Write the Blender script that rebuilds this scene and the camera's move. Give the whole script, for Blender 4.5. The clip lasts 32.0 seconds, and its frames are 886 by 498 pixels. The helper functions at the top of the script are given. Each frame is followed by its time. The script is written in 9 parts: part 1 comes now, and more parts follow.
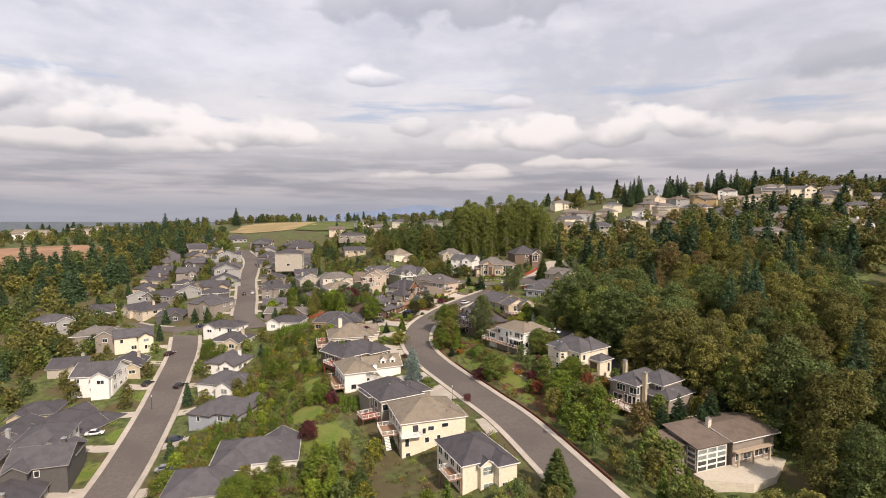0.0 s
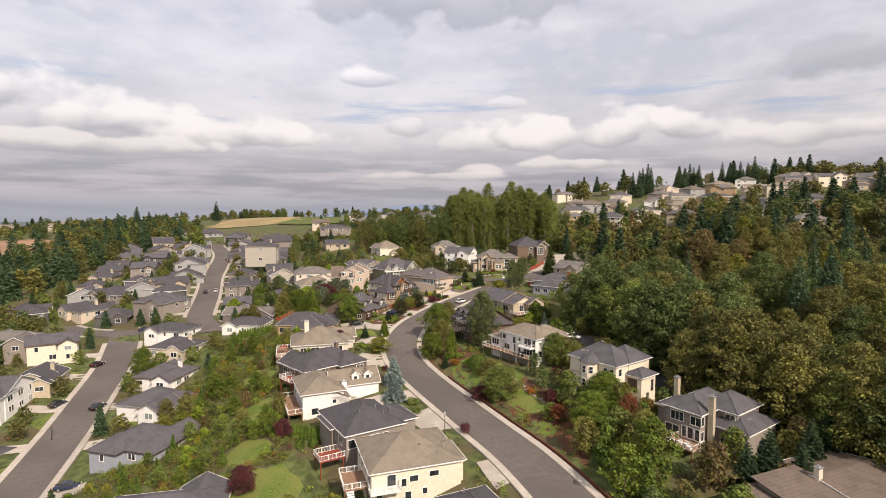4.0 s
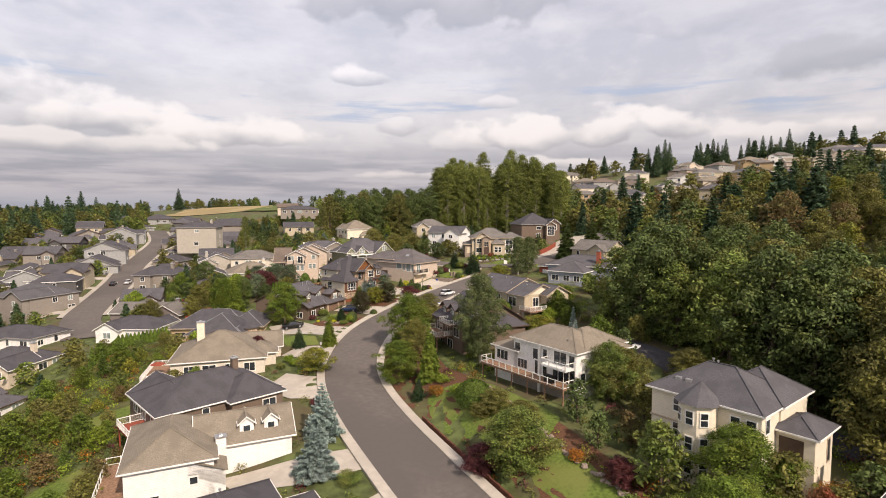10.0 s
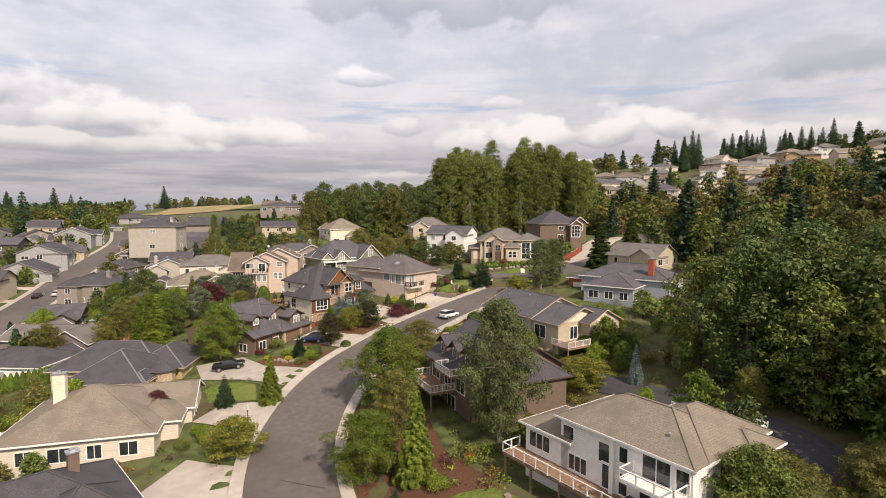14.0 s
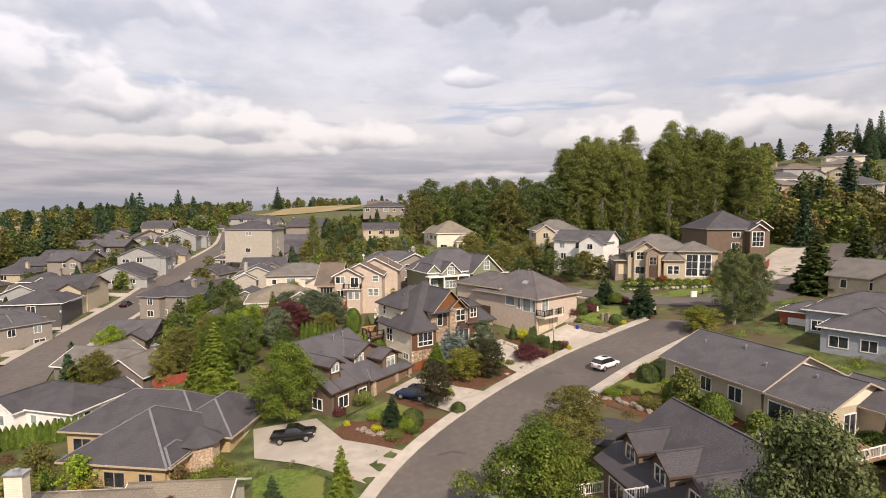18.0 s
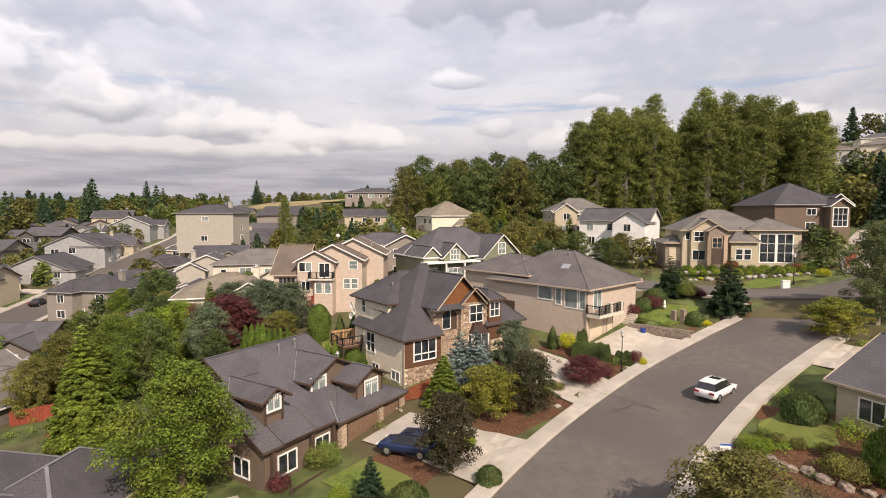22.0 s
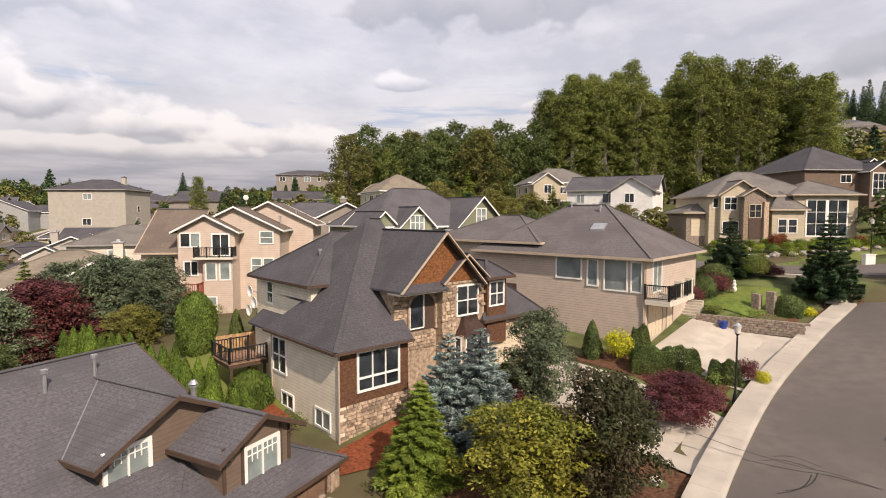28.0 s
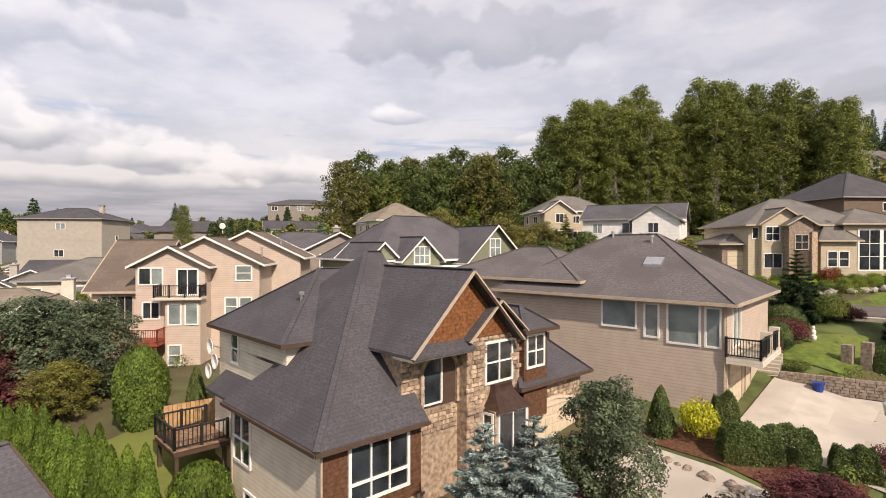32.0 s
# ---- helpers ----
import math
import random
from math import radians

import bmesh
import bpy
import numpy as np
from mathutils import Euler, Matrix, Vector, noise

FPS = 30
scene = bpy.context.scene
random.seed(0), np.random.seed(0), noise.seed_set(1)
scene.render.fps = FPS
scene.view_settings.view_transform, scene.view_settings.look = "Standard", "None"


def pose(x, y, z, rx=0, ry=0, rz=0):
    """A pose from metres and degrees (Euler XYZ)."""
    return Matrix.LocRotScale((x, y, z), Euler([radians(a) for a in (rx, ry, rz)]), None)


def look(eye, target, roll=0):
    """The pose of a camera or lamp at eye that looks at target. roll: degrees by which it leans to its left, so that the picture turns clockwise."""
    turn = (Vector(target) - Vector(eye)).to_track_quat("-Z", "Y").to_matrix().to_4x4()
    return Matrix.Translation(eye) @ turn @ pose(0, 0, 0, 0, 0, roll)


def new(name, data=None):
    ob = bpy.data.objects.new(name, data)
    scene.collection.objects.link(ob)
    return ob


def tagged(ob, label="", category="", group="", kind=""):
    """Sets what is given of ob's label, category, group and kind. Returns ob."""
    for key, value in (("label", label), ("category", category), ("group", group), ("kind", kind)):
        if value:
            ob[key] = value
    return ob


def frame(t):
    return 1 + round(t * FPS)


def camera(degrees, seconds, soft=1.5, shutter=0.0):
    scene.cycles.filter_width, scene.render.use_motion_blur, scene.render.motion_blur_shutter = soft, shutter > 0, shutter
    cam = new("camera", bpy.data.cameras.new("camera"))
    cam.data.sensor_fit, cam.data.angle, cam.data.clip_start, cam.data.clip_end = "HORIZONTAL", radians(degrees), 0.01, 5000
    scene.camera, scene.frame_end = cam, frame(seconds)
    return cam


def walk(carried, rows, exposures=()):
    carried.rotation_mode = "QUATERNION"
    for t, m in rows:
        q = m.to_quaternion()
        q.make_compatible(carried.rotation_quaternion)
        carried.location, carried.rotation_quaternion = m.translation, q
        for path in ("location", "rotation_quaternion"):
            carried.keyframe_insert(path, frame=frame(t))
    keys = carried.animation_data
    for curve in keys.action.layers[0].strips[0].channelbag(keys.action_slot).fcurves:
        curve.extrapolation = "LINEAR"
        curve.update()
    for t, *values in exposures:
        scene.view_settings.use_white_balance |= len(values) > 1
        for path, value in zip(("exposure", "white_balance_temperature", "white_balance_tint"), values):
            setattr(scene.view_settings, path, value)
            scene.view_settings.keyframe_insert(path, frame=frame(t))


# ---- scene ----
cam = camera(79.1, 32.0, 1.0)
METRES, EYE, TILT, LEAN, TURN = 230.0, 60.0, -4.2, 0.0, 0.0
ROWS = [
    (0.0, 0.0, 0.0, 0.0, 0.0, 0.0, 0.0),
    (0.5, 0.0005, 0.0154, 0.0006, -0.16, -0.04, -0.01),
    (1.0, 0.001, 0.0351, 0.0012, -0.28, -0.06, 0.02),
    (1.5, 0.0015, 0.0567, -0.0006, -0.39, -0.02, 0.03),
    (2.0, 0.0024, 0.0787, -0.0043, -0.49, -0.01, 0.03),
    (2.5, 0.003, 0.1005, -0.0082, -0.54, 0.01, 0.03),
    (3.0, 0.0037, 0.1207, -0.0121, -0.57, 0.04, 0.03),
    (3.5, 0.0043, 0.1426, -0.0158, -0.54, 0.05, 0.03),
    (5.5, 0.0074, 0.2281, -0.0287, -0.82, -0.05, 0.12),
    (6.0, 0.0087, 0.2496, -0.0323, -0.88, -0.05, 0.13),
    (6.5, 0.0099, 0.2708, -0.0359, -0.96, -0.05, 0.12),
    (7.0, 0.0114, 0.2921, -0.039, -1.02, -0.06, 0.17),
    (7.5, 0.0129, 0.3135, -0.0421, -1.11, -0.05, 0.16),
    (8.0, 0.0146, 0.3349, -0.045, -1.19, -0.03, 0.18),
    (8.5, 0.0162, 0.3564, -0.0476, -1.29, -0.03, 0.17),
    (9.0, 0.0179, 0.3779, -0.0497, -1.36, -0.03, 0.14),
    (9.5, 0.0196, 0.3995, -0.0514, -1.44, -0.04, 0.15),
    (10.0, 0.0214, 0.421, -0.0526, -1.48, -0.04, 0.16),
    (10.5, 0.023, 0.4424, -0.053, -1.55, -0.04, 0.14),
    (11.0, 0.0249, 0.4636, -0.0533, -1.55, -0.02, 0.14),
    (11.5, 0.0262, 0.4847, -0.0534, -1.56, 0.02, 0.12),
    (12.0, 0.0275, 0.5054, -0.0528, -1.55, 0.02, 0.14),
    (12.5, 0.0288, 0.5257, -0.0522, -1.48, 0.06, 0.08),
    (13.0, 0.0295, 0.545, -0.0505, -1.31, 0.05, 0.09),
    (13.5, 0.0295, 0.5638, -0.0491, -1.17, 0.05, 0.07),
    (15.5, 0.0236, 0.6345, -0.0434, 3.46, 0.04, -0.25),
    (16.0, 0.0198, 0.6518, -0.0419, 7.47, -0.02, -0.52),
    (16.5, 0.0156, 0.6686, -0.0403, 10.09, -0.06, -0.71),
    (17.0, 0.0111, 0.685, -0.0389, 10.18, -0.06, -0.7),
    (17.5, 0.0067, 0.7008, -0.0376, 10.2, -0.05, -0.72),
    (18.0, 0.0023, 0.7164, -0.0366, 10.06, -0.03, -0.69),
    (18.5, -0.0019, 0.7319, -0.0355, 9.93, -0.01, -0.69),
    (19.0, -0.006, 0.7471, -0.0356, 9.79, 0.03, -0.67),
    (19.5, -0.0097, 0.7614, -0.0383, 9.65, 0.03, -0.66),
    (20.0, -0.0136, 0.7771, -0.0418, 9.52, 0.08, -0.66),
    (20.5, -0.0176, 0.7926, -0.0449, 9.34, 0.08, -0.67),
    (21.0, -0.0214, 0.8076, -0.0479, 9.17, 0.09, -0.67),
    (21.5, -0.0249, 0.8226, -0.0509, 9.0, 0.1, -0.66),
    (22.0, -0.0283, 0.8369, -0.0535, 8.75, 0.13, -0.62),
    (22.5, -0.0314, 0.8504, -0.0558, 8.5, 0.18, -0.62),
    (23.0, -0.0344, 0.8638, -0.0578, 8.18, 0.22, -0.57),
    (23.5, -0.0369, 0.8752, -0.0595, 7.82, 0.22, -0.58),
    (24.0, -0.0394, 0.8861, -0.0612, 7.36, 0.24, -0.53),
    (24.5, -0.0417, 0.8963, -0.0627, 6.76, 0.26, -0.48),
    (25.0, -0.0436, 0.9059, -0.0639, 5.99, 0.27, -0.42),
    (25.5, -0.0453, 0.9151, -0.0658, 4.53, 0.29, -0.32),
    (27.5, -0.0497, 0.9408, -0.0705, 2.94, 0.42, -0.25),
    (28.0, -0.0506, 0.9449, -0.0705, 2.86, 0.44, -0.25),
    (28.5, -0.0514, 0.9489, -0.0701, 2.81, 0.44, -0.26),
    (29.0, -0.0523, 0.9532, -0.0698, 2.74, 0.45, -0.27),
    (29.5, -0.0528, 0.9578, -0.0695, 2.64, 0.47, -0.26),
    (30.0, -0.0537, 0.9625, -0.0691, 2.54, 0.62, -0.26),
    (30.5, -0.0547, 0.9672, -0.0689, 2.48, 2.56, -0.24),
    (31.0, -0.0558, 0.9716, -0.0685, 2.44, 4.93, -0.25),
    (31.5, -0.0571, 0.9764, -0.0681, 2.38, 5.19, -0.25),
    (32.0, -0.0581, 0.9813, -0.0677, 2.34, 3.74, -0.25),
]
walk(cam, [(t, pose(0, 0, EYE, TILT, LEAN, TURN) @ pose(METRES * x, METRES * y, METRES * z, 90 + pitch, roll, yaw)) for t, x, y, z, yaw, pitch, roll in ROWS],
     exposures=((0.0, 0.06, 7180, 18), (32.0, 0.06, 7180, 18)))

# ---- world, sun ----
SUN_AZ, SUN_EL = 148.0, 40.0          # degrees clockwise from +y; height
world = bpy.data.worlds.new("world")
scene.world = world
world.use_nodes = True
wt = world.node_tree
wt.nodes.clear()


def wnode(kind, **kw):
    n = wt.nodes.new(kind)
    for k, v in kw.items():
        n.inputs[k].default_value = v
    return n


def wmath(op, a, b=None, clamp=False):
    n = wt.nodes.new("ShaderNodeMath")
    n.operation, n.use_clamp = op, clamp
    for k, v in ((0, a), (1, b)):
        if v is None:
            continue
        if isinstance(v, (int, float)):
            n.inputs[k].default_value = v
        else:
            wt.links.new(v, n.inputs[k])
    return n.outputs[0]


def wmap(v, a, b, c=0.0, d=1.0):
    n = wt.nodes.new("ShaderNodeMapRange")
    n.interpolation_type = "SMOOTHSTEP"
    wt.links.new(v, n.inputs[0])
    for k, x in zip((1, 2, 3, 4), (a, b, c, d)):
        n.inputs[k].default_value = x
    return n.outputs[0]


def wmix(f, a, b):
    n = wt.nodes.new("ShaderNodeMix")
    n.data_type = "RGBA"
    if isinstance(f, (int, float)):
        n.inputs[0].default_value = f
    else:
        wt.links.new(f, n.inputs[0])
    for k, v in ((6, a), (7, b)):
        if isinstance(v, tuple):
            n.inputs[k].default_value = (*v, 1)
        else:
            wt.links.new(v, n.inputs[k])
    return n.outputs[2]


def build_sky():
    sky = wt.nodes.new("ShaderNodeTexSky")
    sky.sky_type, sky.sun_disc = "NISHITA", False
    sky.sun_elevation, sky.sun_rotation = radians(SUN_EL), radians(SUN_AZ)
    tc = wt.nodes.new("ShaderNodeTexCoord")
    sep = wt.nodes.new("ShaderNodeSeparateXYZ")
    wt.links.new(tc.outputs["Generated"], sep.inputs[0])
    X, Y, Z = sep.outputs
    az = wmath("ARCTAN2", X, Y)                      # radians, to the right of +y
    flat = wmath("SQRT", wmath("ADD", wmath("MULTIPLY", X, X), wmath("MULTIPLY", Y, Y)))
    el = wmath("ARCTAN2", Z, flat)

    def noise(sx, sy, scale, detail, seed, rough=0.55):
        c = wt.nodes.new("ShaderNodeCombineXYZ")
        wt.links.new(wmath("MULTIPLY", az, sx), c.inputs[0])
        wt.links.new(wmath("MULTIPLY", el, sy), c.inputs[1])
        c.inputs[2].default_value = seed
        n = wnode("ShaderNodeTexNoise", Scale=scale, Detail=detail, Roughness=rough)
        wt.links.new(c.outputs[0], n.inputs["Vector"])
        return n.outputs[0]

    broad = noise(1.0, 2.6, 3.2, 6, 1.7)
    fine = noise(1.0, 1.7, 12.0, 6, 4.2, 0.52)
    billow = noise(1.0, 1.5, 13.0, 5, 2.6, 0.42)
    streak = noise(1.0, 9.0, 4.0, 5, 8.8)
    # high thin sheet of cloud, brighter and darker by turns
    col = wmix(wmap(broad, 0.36, 0.64), (0.535, 0.555, 0.61), (0.745, 0.755, 0.79))
    col = wmix(wmath("MULTIPLY", wmap(fine, 0.45, 0.75), 0.45), col, (0.815, 0.82, 0.835))
    # slots of pale blue and the grey-blue bands above the far land
    slot = wmath("MULTIPLY", wmap(streak, 0.52, 0.66), wmath("MULTIPLY", wmap(el, 0.13, 0.17), wmap(el, 0.25, 0.19)))
    col = wmix(wmath("MULTIPLY", slot, 0.7), col, (0.36, 0.47, 0.66))
    low = wmap(el, 0.15, 0.05)
    bands = wmix(wmap(streak, 0.40, 0.60), (0.34, 0.365, 0.45), (0.56, 0.57, 0.64))
    col = wmix(wmath("MULTIPLY", low, 0.92), col, bands)
    col = wmix(wmath("MULTIPLY", wmap(el, 0.04, 0.0), 0.75), col, (0.36, 0.42, 0.53))

    def puff(col, a0, e0, ra, re, flatness, white, grey, amount):
        """A heap of cloud: billowed top, flat shaded base."""
        da = wmath("DIVIDE", wmath("SUBTRACT", az, a0), ra)
        de = wmath("DIVIDE", wmath("SUBTRACT", el, e0), re)
        lift = wmath("MULTIPLY", wmath("SUBTRACT", billow, 0.5), 2.6)
        up = wmath("MAXIMUM", de, wmath("MULTIPLY", de, -flatness))
        r = wmath("ADD", wmath("SQRT", wmath("ADD", wmath("MULTIPLY", da, da), wmath("MULTIPLY", up, up))), lift)
        body = wmap(r, 1.12, 0.72)
        shade = wmap(wmath("ADD", de, wmath("MULTIPLY", lift, -0.6)), -0.5, 0.45)
        return wmix(wmath("MULTIPLY", body, amount), col, wmix(shade, grey, white))

    for a0, e0, ra, re, fl, am in GREYS:
        col = puff(col, a0, e0, ra, re, fl, (0.49, 0.50, 0.53), (0.345, 0.355, 0.38), am)
    for a0, e0, ra, re, fl, am in PUFFS:
        col = puff(col, a0, e0, ra, re, fl, (0.95, 0.945, 0.95), (0.44, 0.455, 0.505), am)
    bg_c = wnode("ShaderNodeBackground", Strength=0.83)
    wt.links.new(col, bg_c.inputs[0])
    bg_s = wt.nodes.new("ShaderNodeBackground")
    wt.links.new(sky.outputs[0], bg_s.inputs[0])
    # the cloud thickens towards the horizon and lets less clear sky through
    wt.links.new(wmap(el, 0.04, 0.32, 0.006, 0.05), bg_s.inputs[1])
    add = wt.nodes.new("ShaderNodeAddShader")
    wt.links.new(bg_c.outputs[0], add.inputs[0])
    wt.links.new(bg_s.outputs[0], add.inputs[1])
    out = wt.nodes.new("ShaderNodeOutputWorld")
    wt.links.new(add.outputs[0], out.inputs[0])


# azimuth, height, half width, half height (radians), how flat the base is, strength
PUFFS = [(-0.70, 0.165, 0.11, 0.050, 1.6, 0.95), (-0.53, 0.135, 0.14, 0.040, 2.0, 0.95), (-0.36, 0.122, 0.15, 0.034, 2.2, 0.95), (-0.60, 0.10, 0.22, 0.022, 2.0, 0.7),
         (-0.122, 0.233, 0.062, 0.022, 1.8, 0.85), (0.125, 0.19, 0.035, 0.016, 2.0, 0.5), (0.17, 0.125, 0.115, 0.036, 2.2, 0.95), (0.06, 0.115, 0.06, 0.030, 2.0, 0.5),
         (0.32, 0.13, 0.085, 0.044, 2.0, 0.95), (0.42, 0.135, 0.055, 0.036, 2.0, 0.95), (0.07, 0.07, 0.05, 0.020, 2.0, 0.7), (-0.06, 0.15, 0.06, 0.025, 1.6, 0.55),
         (0.62, 0.115, 0.12, 0.03, 2.0, 0.7), (-1.0, 0.2, 0.25, 0.09, 1.6, 0.9), (0.25, 0.08, 0.12, 0.014, 2, 0.7), (-0.72, 0.32, 0.14, 0.07, 1.4, 0.7), (0.0, 0.06, 0.14, 0.012, 2, 0.5)]
GREYS = [(0.02, 0.36, 0.24, 0.055, 1.2, 0.65), (0.45, 0.30, 0.2, 0.03, 1.4, 0.2), (0.66, 0.22, 0.11, 0.03, 1.3, 0.6), (-0.62, 0.38, 0.2, 0.03, 1.4, 0.5), (0.62, 0.40, 0.3, 0.05, 1.4, 0.2)]
build_sky()
sun = new("sun", bpy.data.lights.new("sun", "SUN"))
sun.data.energy, sun.data.angle, sun.data.color = 4.5, radians(0.6), (1.0, 0.93, 0.83)
sa, se = radians(SUN_AZ), radians(SUN_EL)
SUN_DIR = Vector((math.sin(sa) * math.cos(se), math.cos(sa) * math.cos(se), math.sin(se)))
sun.matrix_world = look(SUN_DIR * 300 + Vector((0, 200, 0)), (0, 200, 0))
scene.view_settings.exposure = 0.0


# ---- materials ----
def material(name, color, rough=0.85, metal=0.0, vary=0.18, scale=3.0, second=None, bump=0.0, bscale=40.0, course=0.0, cdark=0.35,
             island=0.0, obj=0.0, spec=0.3, sheen=0.0, big=0.0, trans=0.0):
    """A surface: colour varied at two scales, with grain, relief and, where given, level courses of that height."""
    m = bpy.data.materials.new(name)
    m.use_nodes = True
    nt = m.node_tree
    bs = nt.nodes["Principled BSDF"]
    bs.inputs["Roughness"].default_value, bs.inputs["Metallic"].default_value = rough, metal
    bs.inputs["Specular IOR Level"].default_value = spec
    geo = nt.nodes.new("ShaderNodeNewGeometry")

    def noise(sc, det=4.0):
        n = nt.nodes.new("ShaderNodeTexNoise")
        n.inputs["Scale"].default_value, n.inputs["Detail"].default_value = sc, det
        nt.links.new(geo.outputs["Position"], n.inputs["Vector"])
        return n.outputs[0]

    def math2(op, a, b=0.0):
        n = nt.nodes.new("ShaderNodeMath")
        n.operation = op
        for k, v in ((0, a), (1, b)):
            if isinstance(v, (int, float)):
                n.inputs[k].default_value = v
            else:
                nt.links.new(v, n.inputs[k])
        return n.outputs[0]

    def rng(v, a, b, c, d):
        n = nt.nodes.new("ShaderNodeMapRange")
        nt.links.new(v, n.inputs[0])
        for k, x in zip((1, 2, 3, 4), (a, b, c, d)):
            n.inputs[k].default_value = x
        return n.outputs[0]

    def mix(f, a, b, mode="MIX"):
        n = nt.nodes.new("ShaderNodeMix")
        n.data_type, n.blend_type = "RGBA", mode
        for k, v in ((0, f), (6, a), (7, b)):
            if isinstance(v, tuple):
                n.inputs[k].default_value = (*v, 1)
            elif isinstance(v, (int, float)):
                n.inputs[k].default_value = v
            else:
                nt.links.new(v, n.inputs[k])
        return n.outputs[2]

    col = mix(rng(noise(scale), 0.35, 0.65, 0, 1), tuple(c * (1 - vary) for c in color), tuple(min(1, c * (1 + vary)) for c in color))
    if second:
        col = mix(rng(noise(max(big, 0.02), 5), 0.46, 0.60, 0, 0.85), col, second)
    if obj:
        oi = nt.nodes.new("ShaderNodeObjectInfo")
        f = rng(oi.outputs["Random"], 0, 1, 1 - obj, 1 + obj)
        col = mix(1.0, col, f, "MULTIPLY")
    if island:
        f = rng(geo.outputs["Random Per Island"], 0, 1, 1 - island, 1 + island)
        col = mix(1.0, col, f, "MULTIPLY")
    height = noise(bscale, 3) if bump else None
    if course:
        sep = nt.nodes.new("ShaderNodeSeparateXYZ")
        nt.links.new(geo.outputs["Position"], sep.inputs[0])
        saw = math2("FRACT", math2("DIVIDE", sep.outputs[2], course))
        line = rng(saw, 0.0, 0.16, 1.0, 0.0)
        col = mix(math2("MULTIPLY", line, cdark), col, tuple(c * 0.25 for c in color))
        height = math2("ADD", height, math2("MULTIPLY", saw, -0.9)) if height else math2("MULTIPLY", saw, -0.9)
    nt.links.new(col, bs.inputs["Base Color"])
    if height:
        b = nt.nodes.new("ShaderNodeBump")
        b.inputs["Strength"].default_value, b.inputs["Distance"].default_value = max(bump, 0.25), 0.03
        nt.links.new(height, b.inputs["Height"])
        nt.links.new(b.outputs[0], bs.inputs["Normal"])
    if trans:
        tr = nt.nodes.new("ShaderNodeBsdfTranslucent")
        nt.links.new(col, tr.inputs[0])
        ms = nt.nodes.new("ShaderNodeMixShader")
        ms.inputs[0].default_value = trans
        nt.links.new(bs.outputs[0], ms.inputs[1])
        nt.links.new(tr.outputs[0], ms.inputs[2])
        nt.links.new(ms.outputs[0], nt.nodes["Material Output"].inputs[0])
    return m


def roofing(name, color):
    return material(name, color, 0.9, vary=0.22, scale=9.0, bump=0.3, bscale=60, course=0.11, cdark=0.45, second=tuple(c * 0.8 for c in color), big=0.5)


def siding(name, color):
    return material(name, color, 0.75, vary=0.06, scale=1.5, bump=0.08, bscale=50, course=0.19, cdark=0.50)


def leafy(name, color, second=None):
    return material(name, color, 0.65, vary=0.36, scale=0.9, island=0.55, obj=0.18, spec=0.25, second=second, big=0.35, trans=0.30)


ROOF = {k: roofing("shingles_" + k, c) for k, c in dict(
    umber=(0.135, 0.120, 0.118), dark=(0.080, 0.075, 0.082), grey=(0.100, 0.096, 0.103), tan=(0.23, 0.195, 0.15), brown=(0.16, 0.125, 0.10), slate=(0.106, 0.100, 0.107), taupe=(0.17, 0.155, 0.14)).items()}
WALL = {k: siding("siding_" + k, c) for k, c in dict(
    cream=(0.74, 0.66, 0.52), white=(0.78, 0.76, 0.72), beige=(0.60, 0.51, 0.40), taupe=(0.27, 0.235, 0.20), mud=(0.185, 0.155, 0.14), brown=(0.16, 0.115, 0.085), grey=(0.33, 0.33, 0.32),
    drab=(0.42, 0.38, 0.32), pink=(0.53, 0.43, 0.35), sage=(0.20, 0.21, 0.14), sand=(0.47, 0.40, 0.29), blue=(0.33, 0.35, 0.39), dark=(0.10, 0.095, 0.09), tan=(0.47, 0.34, 0.19), stucco=(0.62, 0.56, 0.46)).items()}
CEDAR_D = material("brown_cedar_shingle", (0.115, 0.055, 0.030), 0.85, vary=0.3, scale=6, bump=0.4, bscale=30, course=0.17, cdark=0.5)
CEDAR = material("cedar_shingle", (0.195, 0.078, 0.029), 0.85, vary=0.35, scale=6, bump=0.4, bscale=30, course=0.17, cdark=0.6)
STONE = material("stone_veneer", (0.37, 0.275, 0.195), 0.9, vary=0.35, scale=5, bump=0.5, bscale=18, obj=0.42)
STONE_D = material("dark_stone", (0.25, 0.20, 0.16), 0.9, vary=0.35, scale=5, bump=0.5, bscale=12, island=0.3)
BRICK = material("red_brick", (0.36, 0.10, 0.06), 0.9, vary=0.2, scale=8, bump=0.3, course=0.075, cdark=0.3)
TRIM = material("white_trim", (0.80, 0.78, 0.73), 0.55, vary=0.04)
GUTTER = material("grey_gutter", (0.30, 0.28, 0.26), 0.55, vary=0.1)
TRIM_D = material("brown_trim", (0.085, 0.055, 0.04), 0.6, vary=0.1)
TRIM_T = material("tan_trim", (0.45, 0.36, 0.27), 0.6, vary=0.08)
GARAGE = material("garage_door_paint", (0.62, 0.52, 0.38), 0.55, vary=0.05)
GARAGE_B = material("brown_door_paint", (0.20, 0.125, 0.085), 0.55, vary=0.08)
GARAGE_W = material("white_door_paint", (0.80, 0.78, 0.74), 0.55, vary=0.04)
GLASS = material("window_glass", (0.030, 0.036, 0.042), 0.06, vary=0.5, scale=0.8, spec=0.9)
GLASS_L = material("curtained_glass", (0.22, 0.26, 0.25), 0.12, vary=0.25, scale=0.9, spec=0.8)
METAL = material("galvanised_metal", (0.55, 0.55, 0.55), 0.4, 0.8, vary=0.1)
